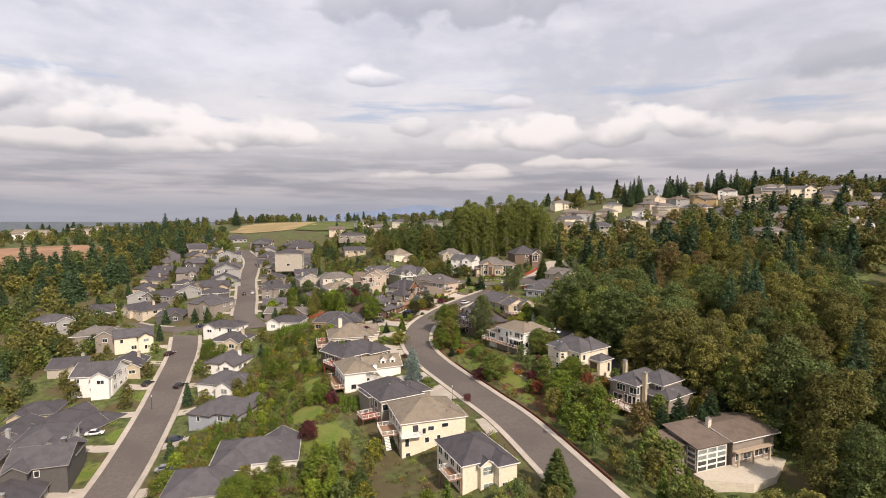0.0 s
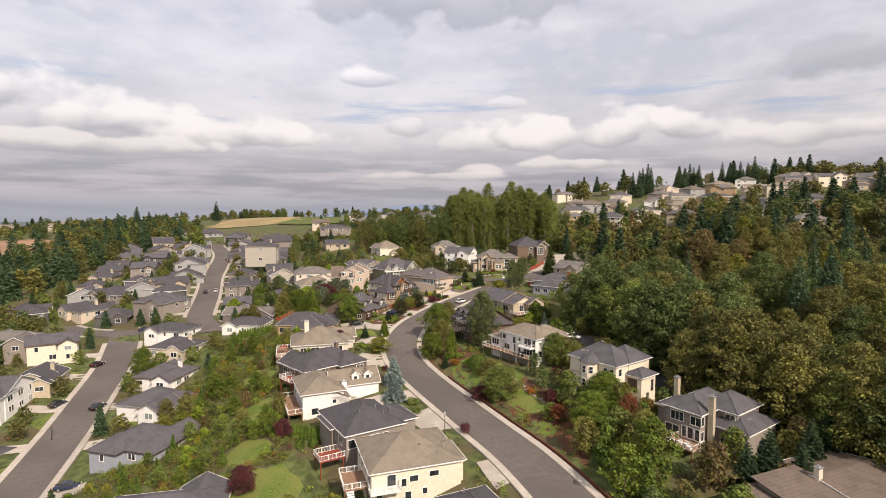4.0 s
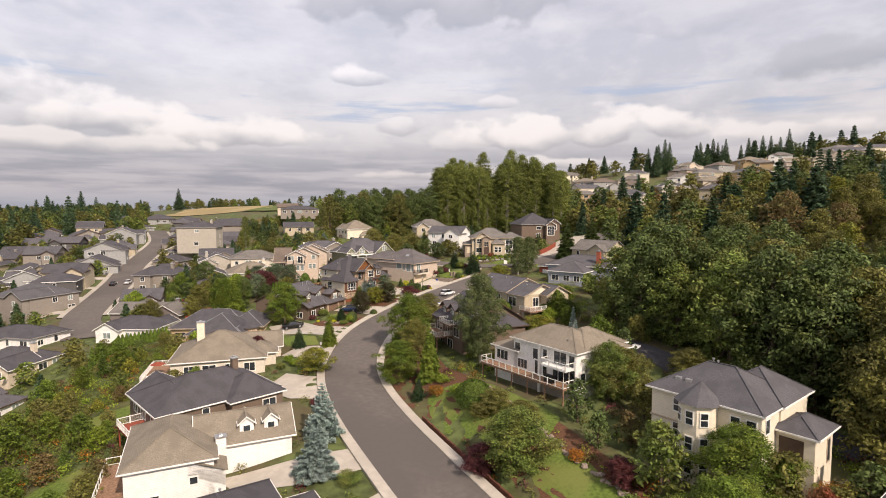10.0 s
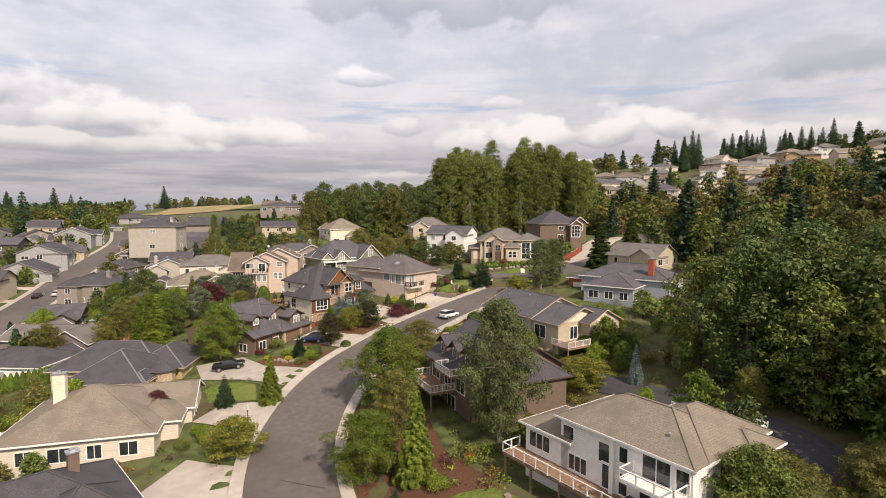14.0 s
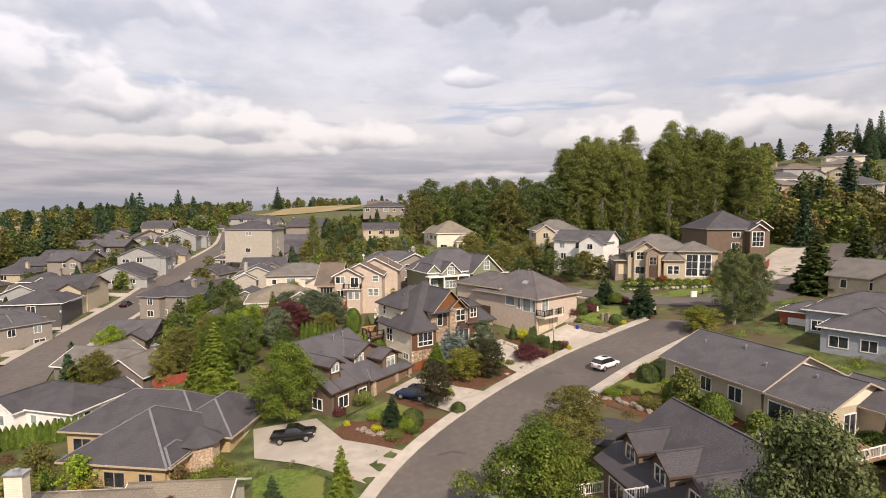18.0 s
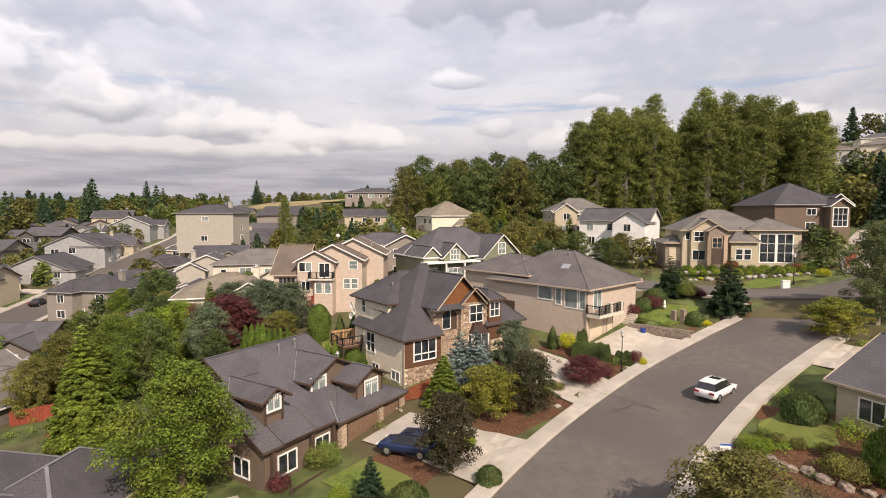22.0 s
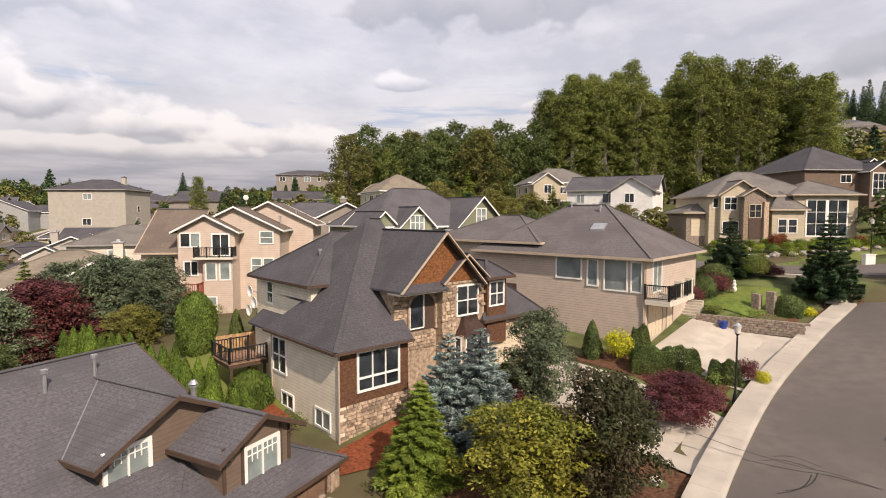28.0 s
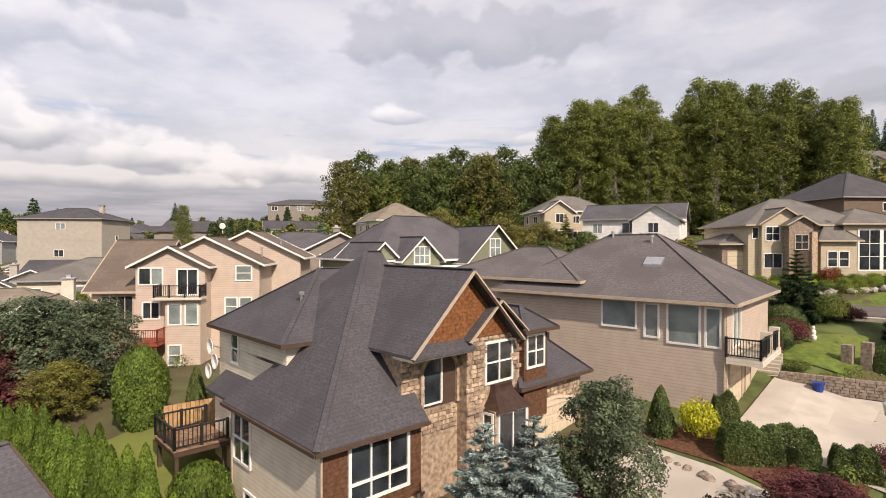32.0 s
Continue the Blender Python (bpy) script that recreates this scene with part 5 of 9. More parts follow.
def house_e3():
    h = house("cream stucco house with grey hip roof and an angled window bay", 30.7, 157.5, 11.6, -53, group="houses along the street")
    W, R = WALL["cream"], ROOF["grey"]
    r1 = block(h, 0, 0, 13.0, 10.0, 8.4, "hip", 0.62, W, R, vents=2)
    r4 = block(h, 5.0, 4.4, 13.2, 13.2, 8.4, "hip", 0.66, W, R, vents=2)
    # eight-sided bay
    n, bx, by, br = 8, 6.3, -0.1, 2.5
    ring = lambda q, z: [(bx + q * math.cos(math.pi * (2 * k + 1) / n), by + q * math.sin(math.pi * (2 * k + 1) / n), z) for k in range(n)]
    bay = Solid().add(ring(br - 0.5, -3) + ring(br - 0.5, 8.4), [(k, (k + 1) % n, n + (k + 1) % n, n + k) for k in range(n)]).make("bay", W, h)
    Solid().add(ring(br, 8.3) + [(bx, by + 0.6, 10.4)], [(k, (k + 1) % n, n) for k in range(n)] + [tuple(range(n - 1, -1, -1))]).make("bay_roof", R, bay)
    for k in (4, 5, 6):
        a, b = ring(br - 0.45, 0)[k], ring(br - 0.45, 0)[(k + 1) % n]
        for z in (0.6, 3.2, 6.0):
            A, B = Vector(a).lerp(Vector(b), 0.2), Vector(a).lerp(Vector(b), 0.8)
            out = Vector((A.x + B.x - 2 * bx, A.y + B.y - 2 * by, 0)).normalized()
            w = Solid().slab([A + Vector((0, 0, z + 1.6)) + out * 0.06, B + Vector((0, 0, z + 1.6)) + out * 0.06, B + Vector((0, 0, z + 1.6)) - out * 0.1, A + Vector((0, 0, z + 1.6)) - out * 0.1], 1.6).make("bay_window", TRIM, bay)
            A2, B2 = A.lerp(B, 0.12), A.lerp(B, 0.88)
            for zz in (z + 0.12, z + 0.88):
                Solid().slab([A2 + Vector((0, 0, zz + 0.62)) + out * 0.09, B2 + Vector((0, 0, zz + 0.62)) + out * 0.09, B2 + Vector((0, 0, zz + 0.62)), A2 + Vector((0, 0, zz + 0.62))], 0.62).make("pane", GLASS, w)
    r3 = block(h, 11.8, 3.9, 16.6, 10.2, 6.1, "hip", 0.55, W, R)
    # no opening is cut: a dark plate gives the porch's inner shade
    Solid().box(r3[0] + 0.5, r3[1] - 0.03, 2.6, r3[2] - 1.0, r3[1] + 0.1, 5.4).make("porch_opening", TRIM_D, h)
    make_window(h, "E", r3, 3.6, 2.6, 0.8, 2.4, 0, TRIM_T, GLASS, (0, 0))
    for u, v in ((0.7, 0.4), (2.0, 0.4), (2.7, 3.4), (2.7, 6.2), (8.9, 3.2), (10.2, 3.2), (9.0, 6.0), (10.6, 6.0)):
        make_window(h, "S", r1, u, v, 0.9, 1.4, 0, TRIM, GLASS, (0, 1))
    for v, z in ((1.0, 6.0), (1.0, 3.2)):
        make_window(h, "E", r1, v, z, 1.0, 1.5, 0, TRIM, GLASS, (0, 0))
    Solid().box(0.35, 0.35, 4.9, 4.0, 0.5, 5.1).make("band_course", TRIM_T, h)
    for k in (2.6, 3.8):
        sk = Solid()
        sk.box(k, 1.7, 9.0, k + 0.7, 2.6, 9.75)
        sk.make("skylight", METAL, h)
    pipe_vent(h, 5.2, 5.6, 11.3)
    pipe_vent(h, 6.0, 5.0, 11.3)


def house_e2():
    h = house("taupe three-level house with grey hip roof, chimney and deck", 43.3, 135.7, 8.6, -55, group="houses along the street")
    W, R = WALL["taupe"], ROOF["grey"]
    r1 = block(h, 0, 0, 7.8, 13.0, 7.9, "hip", 0.62, W, R, vents=3)
    r2 = block(h, 3.4, 5.6, 11.4, 15.0, 7.9, "hip", 0.62, W, R, vents=1)
    r3 = block(h, 6.0, 3.8, 14.2, 15.6, 5.4, "hip", 0.52, W, R)
    r5 = block(h, -3.0, 2.5, 3.0, 10.0, 6.6, "hip", 0.5, W, R)
    chimney(h, 8.2, 2.6, -1, 11.0, 1.0, 0.8, WALL["sand"])
    chimney(h, -2.4, 9.2, 5, 10.6, 0.9, 0.9, WALL["sand"])
    d = deck(h, (-2.6, -1.6, 3.2, 0.5), 2.7, -2.5, WOOD, TRIM, "SW")
    d2 = deck(h, (3.2, -3.4, 8.2, 0.5), 2.4, -2.5, WOOD, TRIM, "SWE")
    for u, v, w, q, n in ((1.2, 5.6, 2.4, 1.6, 2), (5.0, 5.6, 1.9, 1.5, 1), (0.2, 3.0, 2.6, 1.5, 1), (3.4, 2.9, 0.8, 2.0, 0), (4.5, 2.9, 1.0, 2.0, 0), (5.9, 2.9, 0.8, 2.0, 0), (0.8, 0.0, 2.0, 1.8, 1), (4.0, 0.0, 2.0, 1.8, 1)):
        make_window(h, "S", r1, u, v, w, q, 0, TRIM, GLASS, (n, 0))
    for u, z in ((0.3, 5.6), (0.3, 2.9)):
        make_window(h, "E", r1, u, z, 0.9, 1.6, 0, TRIM, GLASS, (0, 0))
    make_window(h, "S", r2, 5.0, 6.2, 1.7, 1.1, 0, TRIM, GLASS, (1, 0))
    make_window(h, "S", r3, 2.6, 2.0, 1.8, 1.4, 0, TRIM, GLASS, (1, 0))
    Solid().box(11.2, 8.2, 6.3, 12.0, 9.4, 6.75).make("skylight", GLASS_L, h)
    for k, (x, y) in enumerate(((4.6, -2.4), (5.8, -2.2), (6.6, -2.9))):
        Solid().box(x, y, 2.4, x + 0.9, y + 0.6, 2.85).box(x, y + 0.5, 2.85, x + 0.9, y + 0.6, 3.2).make("deck_chair", TRIM, d2)
    pipe_vent(h, 8.0, 10.5, 9.8)
    pipe_vent(h, 9.2, 8.2, 9.2)


def house_e1():
    h = house("modern grey-brown house with low brown roofs and a tall glazed wall", 51.7, 105.7, 5.8, 22, group="houses along the street")
    W, R = WALL["taupe"], ROOF["brown"]
    r1 = block(h, 0, 0, 9.9, 9.8, 5.6, "sS", 0.16, W, R, o=0.7)
    block(h, -3.4, 3.0, 1.5, 9.8, 5.2, "sS", 0.12, W, R, o=0.5)
    r2 = block(h, 9.4, -0.6, 23.6, 13.5, 5.7, "gx", 0.17, W, R, o=0.9)
    # glazed wall of white-framed panes
    for k in range(4):
        for u in (0.3, 3.0, 5.7):
            make_window(h, "S", r1, u, 0.35 + 1.2 * k, 2.35, 0.85, 0, TRIM, GLASS if k < 2 else GLASS_L, (0, 0), frame_w=0.15)
        make_window(h, "W", r1, 6.0, 0.6 + 1.2 * k, 2.0, 0.8, 0, TRIM, GLASS, (0, 0), frame_w=0.15)
    for u, w in ((1.0, 1.2), (3.2, 2.2), (6.6, 2.4), (9.8, 2.0)):
        make_window(h, "S", r2, u, 1.1, w, 2.1, 0, TRIM, GLASS, (1, 0))
    Solid().box(9.6, -1.4, 3.5, 20.5, -0.2, 3.75).make("beam", TRIM_T, h)
    for u in (10.2, 14.5, 19.5):
        Solid().box(u, -1.3, 0.5, u + 0.3, -1.0, 3.5).make("porch_post", WALL["sand"], h)
    chimney(h, 9.6, 6.0, 3, 8.4, 0.9, 0.8, WALL["stucco"])
    Solid().add([(-0.4, -2.2, 0.3), (7.5, -7.0, 0.3), (14.5, -6.6, 0.3), (24, -2.0, 0.3), (24, 0.5, 0.3), (-0.4, 0.6, 0.3), (-0.4, -2.2, -3), (7.5, -7.0, -3), (14.5, -6.6, -3), (24, -2.0, -3), (24, 0.5, -3), (-0.4, 0.6, -3)],
                [(0, 1, 2, 3, 4, 5)] + [(k, k + 6, (k + 1) % 6 + 6, (k + 1) % 6) for k in range(6)]).make("terrace", WALL["stucco"], h)


def house_w2():
    h = house("taupe two-storey house with charcoal hip roof and red rear deck", -16.1, 133.8, 6.0, 31, group="houses along the street")
    W, R = WALL["taupe"], ROOF["dark"]
    r1 = block(h, 0, 0, 13.0, 15.4, 5.0, "hip", 0.5, W, R, vents=3)
    r2 = block(h, 6.0, 1.4, 16.4, 10.5, 4.95, "hip", 0.48, W, R, vents=1)
    block(h, -0.8, 5.5, 5.0, 13.5, 4.6, "hip", 0.46, W, R)
    for u, w in ((0.4, 3.4), (4.8, 1.8), (7.6, 1.0)):
        make_window(h, "S", r1, u, 2.3, w, 1.6, 0, TRIM, GLASS, (1, 0))
    for u in (1.0, 4.0, 7.2, 10.5):
        make_window(h, "W", r1, u, 2.4, 1.8, 1.6, 0, TRIM, GLASS, (1, 0))
        make_window(h, "W", r1, u, -0.6, 1.6, 1.6, 0, TRIM, GLASS, (1, 0))
    make_garage(h, "E", r2, 2.0, 4.8, 2.3, 1.8, GARAGE_W, TRIM)
    d = deck(h, (-4.4, 1.0, 0.4, 4.6), 0.9, -4, REDWOOD, TRIM, "WSN", 0.3)
    for x, y in ((5.0, 4.6), (7.0, 10.2), (8.5, 5.0), (9.4, 3.2), (11.2, 4.0)):
        pipe_vent(h, x, y, 5.0 + 0.5 * min(y, 15.4 - y, x) - 0.1)


def house_w1():
    h = house("cream two-storey house with tan hip roof and rear balcony", -9.9, 120.5, 4.8, 18, group="houses along the street")
    W, R = WALL["cream"], ROOF["tan"]
    r1 = block(h, 0, 0, 16.4, 14.6, 5.7, "hip", 0.45, W, R, vents=2)
    block(h, 11.0, 0.6, 17.0, 9.0, 5.5, "hip", 0.45, W, R)
    for u, v, w, q in ((0.8, 0.0, 0.9, 2.2), (5.0, 2.6, 0.8, 1.3), (6.4, 3.2, 1.4, 1.0), (5.6, 0.4, 1.0, 1.2), (8.6, 0.8, 0.8, 1.0), (9.8, 3.6, 1.6, 0.9), (2.6, 3.0, 1.4, 1.9)):
        make_window(h, "S", r1, u, v, w, q, 0, TRIM, GLASS, (0, 0))
    for u in (1.5, 4.6, 7.6, 10.6):
        for v in (-2.9, 0.0, 3.0):
            make_window(h, "W", r1, u, v, 1.8, 1.6, 0, TRIM, GLASS, (1, 0))
    for u in (1.0, 5.4, 8.4):
        make_window(h, "S", r1, u, -2.8, 1.0, 1.2, 0, TRIM, GLASS, (0, 0))
    b = Solid().box(0.0, -1.3, 2.7, 5.0, 0.5, 2.95).make("balcony", TRIM, h)
    railing(b, [(0.0, 0.4), (0.0, -1.2), (5.0, -1.2), (5.0, 0.4)], 2.95, TRIM, 0.95, 1.2, 0.2)
    d = deck(h, (-3.6, 3.0, 0.5, 9.0), 2.2, -2, WOOD, TRIM, "WSN", 0.2)
    for k in range(9):
        Solid().box(-3.2, 3.0 - 0.3 * (k + 1), 2.0 - 0.24 * (k + 1), -2.0, 3.0 - 0.3 * k, 2.15 - 0.24 * (k + 1)).make("stair_tread", TRIM, d)
    for x, y, z in ((9.6, 4.0, 7.5), (13.6, 3.2, 7.0), (12.2, 2.2, 6.6)):
        pipe_vent(h, x, y, z)


def house_w0():
    h = house("cream house with complex charcoal hip roof and arched window gable", 4.5, 101.5, 4.6, 24, group="houses along the street")
    W, R = WALL["cream"], ROOF["dark"]
    r1 = block(h, -1.0, 0, 10.5, 13.6, 5.4, "hip", 0.52, W, R, vents=2)
    r2 = block(h, 5.5, -3.0, 10.6, 6.0, 5.4, "hip", 0.52, W, R)
    r3 = block(h, 2.6, -1.0, 6.4, 5.0, 5.0, "gy", 0.6, W, R, o=0.35)
    make_window(h, "S", r3, 0.5, 3.0, 2.1, 1.6, 0, TRIM, GLASS_L, (1, 1))
    make_window(h, "S", r3, 0.6, 0.2, 2.0, 1.0, 0, TRIM, GLASS_L, (1, 0))
    make_window(h, "S", r2, 0.8, 0.4, 1.6, 1.3, 0, TRIM, GLASS, (2, 0))
    for u in (1.0, 4.0, 7.0, 10.0):
        for v in (0.4, 3.3):
            make_window(h, "W", r1, u, v, 1.8, 1.5, 0, TRIM, GLASS, (1, 0))
    d = deck(h, (-3.2, 1.0, -0.5, 6.0), 2.6, -2, WOOD, TRIM, "WSN", 0.25)
    pipe_vent(h, 4.4, 9.0, 8.0)


def house_g():
    h = house("low tan house with a long grey shingle roof beside the street", 15.8, 234.6, 17.6, -59, group="houses along the street")
    W, R = WALL["sand"], ROOF["slate"]
    r1 = block(h, 0, 0, 14.5, 13.5, 3.4, "gx", 0.44, W, R, TRIM_T, 0.6, gable=WALL["cream"], vents=3)
    r2 = block(h, 13.6, 0.0, 21.0, 11.6, 3.3, "gx", 0.40, W, R, TRIM_T, 0.6, gable=WALL["cream"])
    r3 = block(h, 17.5, 5.0, 23.0, 13.0, 3.3, "gx", 0.5, W, R, TRIM_T, 0.5, gable=WALL["cream"])
    block(h, -1.6, 7.0, 6, 15.5, 3.2, "hip", 0.42, W, R, TRIM_T, 0.6)
    for u, w in ((1.6, 1.6), (5.6, 1.4), (9.4, 1.6)):
        make_window(h, "S", r1, u, 1.1, w, 1.5, 0, TRIM, GLASS, (1, 0))
    make_window(h, "S", r2, 0.6, 0.5, 2.6, 2.0, 0, TRIM, GLASS, (1, 0))
    make_window(h, "E", r2, 2.6, 0.6, 1.6, 2.0, 0, TRIM, GLASS, (1, 0))
    make_window(h, "E", r2, 5.4, 0.6, 1.2, 2.0, 0, TRIM, GLASS, (0, 0))
    deck(h, (20.4, -0.8, 24.0, 4.0), 0.3, -3, WOOD, TRIM, "SE", 0.2)
    for x, y, z in ((3.0, 4.6, 5.3), (8.0, 5.4, 5.7), (12.0, 3.6, 4.9), (17, 4.4, 4.9)):
        pipe_vent(h, x, y, z)


def house_t():
    h = house("large stone and stucco house with taupe roofs and tall windows", 17.4, 286.0, 24.6, 0, group="houses along the street")
    W, R = WALL["sand"], ROOF["taupe"]
    r1 = (3.1, 3.6, 17.4, 15.4)
    wing(h, r1, -2, 6.0, "hip", 0.55, W, R, TRIM_T, 0.6)
    g = (0.6, 4.8, 7.0, 12.0)
    wing(h, g, -2, 3.65, "hip", 0.4, STONE_D, R, TRIM_T, 0.6)
    make_garage(h, "S", g, 0.7, 2.6, 2.2, 0.3, GARAGE, TRIM_T)
    r3 = (13.5, 2.5, 21.6, 10.5)
    wing(h, r3, -2, 6.05, "hip", 0.44, W, R, TRIM_T, 0.6)
    r6 = (4.3, 2.9, 9.3, 8.0)
    wing(h, r6, -2, 6.05, "gy", 0.66, W, R, TRIM_T, 0.5)
    r4 = (6.7, 1.6, 9.4, 6.0)
    wing(h, r4, -2, 5.85, "gy", 0.6, STONE_D, R, TRIM_T, 0.4)
    r5 = (10.4, 1.8, 14.4, 6.5)
    wing(h, r5, -2, 4.3, "hip", 0.95, W, R, TRIM_T, 0.5)
    Solid().box(7.3, 1.5, 0.1, 8.8, 1.58, 4.6).make("entrance", TRIM_D, h)
    make_window(h, "S", (6.7, 1.5, 9.4, 6.0), 0.65, 2.9, 1.4, 1.6, 0, TRIM_T, GLASS, (1, 1))
    for u in (1.7, 4.4):
        make_window(h, "S", r3, u, 0.5, 2.3, 4.6, 0, TRIM, GLASS, (1, 2), frame_w=0.2)
    make_window(h, "E", r3, 0.4, 0.5, 2.4, 4.6, 0, TRIM, GLASS, (1, 2), frame_w=0.2)
    make_window(h, "S", r5, 0.8, 0.9, 1.0, 1.7, 0, TRIM, GLASS, (0, 1))
    make_window(h, "S", r5, 2.1, 0.9, 1.0, 1.7, 0, TRIM, GLASS, (0, 1))
    make_window(h, "S", r6, 0.5, 3.9, 1.5, 1.6, 0, TRIM, GLASS, (1, 1))
    make_window(h, "S", r6, 0.3, 0.7, 2.0, 1.6, 0, TRIM, GLASS, (1, 0))
    make_window(h, "S", r1, 0.5, 4.2, 2.6, 1.2, 0, TRIM, GLASS, (3, 0))
    for x, z in ((6.75, 4.9), (9.35, 4.9)):
        Solid().box(x - 0.3, 1.2, -1, x + 0.3, 1.7, z).make("stone_pier", STONE, h)


def house_p():
    h = house("pink-beige three-storey house with brown gable roofs and rear decks", -40.6, 266.0, 18.0, 9, group="houses on the hillside")
    W, R = WALL["pink"], ROOF["brown"]
    r1 = (0.5, 0.5, 5.9, 9.0)
    wing(h, r1, -3, 8.27, "gy", 0.53, W, R, TRIM, 0.5)
    r2 = (1.1, 2.2, 9.9, 12.0)
    wing(h, r2, -3, 8.35, "gy", 0.5, W, R, TRIM, 0.5)
    wing(h, (3.0, 7.5, 12.6, 15.0), -3, 8.8, "gy", 0.5, W, R, TRIM, 0.5)
    r3 = (-3.4, 1.6, 1.0, 12.6)
    wing(h, r3, -3, 6.3, "gx", 0.72, W, R, TRIM_T, 0.5)
    bay = (3.2, -0.6, 5.9, 0.6)
    wing(h, bay, -3, 5.5, "none", wall=W)
    make_window(h, "S", r1, 0.3, 6.7, 0.85, 1.25, 0, TRIM, GLASS, (0, 0))
    make_window(h, "S", r1, 1.25, 6.7, 0.8, 1.25, 0, TRIM, GLASS_L, (0, 0))
    make_window(h, "S", r1, 3.3, 5.85, 1.5, 2.0, 0, TRIM, GLASS, (1, 0), frame_w=0.14)
    make_window(h, "S", r1, 0.6, 3.9, 1.2, 1.25, 0, TRIM, GLASS, (1, 0))
    for u in (0.3, 1.6):
        make_window(h, "S", bay, u, 3.55, 0.85, 1.55, 0, TRIM, GLASS_L, (0, 0))
    make_window(h, "S", bay, 0.3, 0.3, 0.85, 1.5, 0, TRIM, GLASS_L, (0, 1))
    make_window(h, "S", r2, 6.9, 6.9, 1.2, 1.15, 0, TRIM, GLASS_L, (0, 1))
    make_window(h, "S", r2, 6.0, 3.9, 0.9, 1.4, 0, TRIM, GLASS_L, (0, 1))
    make_window(h, "S", r2, 7.2, 3.9, 0.9, 1.4, 0, TRIM, GLASS_L, (0, 1))
    make_window(h, "S", r3, 0.8, 3.4, 2.4, 2.2, 0, TRIM_T, GLASS, (3, 0))
    deck(h, (-0.4, -2.2, 3.2, 0.5), 2.3, -3, REDWOOD, REDWOOD, "SWE", 0.16)
    railing(h, [(-3.4, 0.8), (-0.4, 0.8)], 2.3, REDWOOD, 1.0, 1.2, 0.16)
    b = Solid().box(2.4, -1.1, 5.5, 6.1, 0.5, 5.7).make("balcony", WALL["stucco"], h)
    railing(b, [(2.5, 0.4), (2.5, -1.0), (6.0, -1.0), (6.0, 0.4)], 5.7, LEAD, 0.95, 1.2, 0.14)
    pipe_vent(h, 9.2, 6.5, 9.2)
    pipe_vent(h, 10.5, 9.0, 10.0)
    d = Solid()
    d.ball((5.2, 8.0, 11.7), 0.3, 0.1, 0.3, 10, 6).tube((5.2, 8.1, 11.0), (5.2, 8.1, 11.7), 0.03, 0.03, 6)
    d.make("satellite_dish", TRIM, h)


def house_gg():
    """Sage-green gabled house behind the cedar-gabled one."""
    h = house("sage-green house with steep grey gables and white bargeboards", -16.25, 276.3, 22.2, 38, group="houses on the hillside")
    W, R = WALL["sage"], ROOF["slate"]
    wing(h, (-7, 0, 9, 11), -2, 4.6, "hip", 0.74, W, R, TRIM, 0.5, vents=4)
    r2 = (2.5, -2, 9.5, 8)
    wing(h, r2, -2, 4.3, "gy", 0.95, W, R, TRIM, 0.5)
    r3 = (-4.5, -1.4, -0.5, 6)
    wing(h, r3, -2, 4.5, "gy", 0.95, W, R, TRIM, 0.4)
    r5 = (-7.4, -0.4, -4.7, 6)
    wing(h, r5, -2, 4.6, "gy", 0.95, W, R, TRIM, 0.35)
    make_window(h, "S", r2, 2.8, 4.6, 1.3, 1.7, 0, TRIM, GLASS_L, (1, 1))
    make_window(h, "S", r3, 1.2, 4.0, 1.6, 1.5, 0, TRIM, GLASS_L, (2, 1))
    make_window(h, "S", r2, 1.0, 0.8, 1.8, 1.4, 0, TRIM, GLASS_L, (1, 1))
    wing(h, (9, 1, 13, 9), -2, 3.6, "hip", 0.6, W, R, TRIM, 0.5)
    make_window(h, "S", r3, 0.8, 1.2, 2.4, 1.4, 0, TRIM, GLASS_L, (2, 1))
    make_window(h, "S", r5, 0.6, 1.2, 1.5, 1.4, 0, TRIM, GLASS_L, (1, 1))
    Solid().box(-8.0, -2.4, 3.5, 1.6, -0.4, 3.75).make("porch_beam", TRIM, h)
    for x in (-7.8, -4.5, -1.2, 1.4):
        Solid().box(x - 0.12, -2.3, -1.0, x + 0.12, -2.06, 3.5).make("porch_post", TRIM, h)


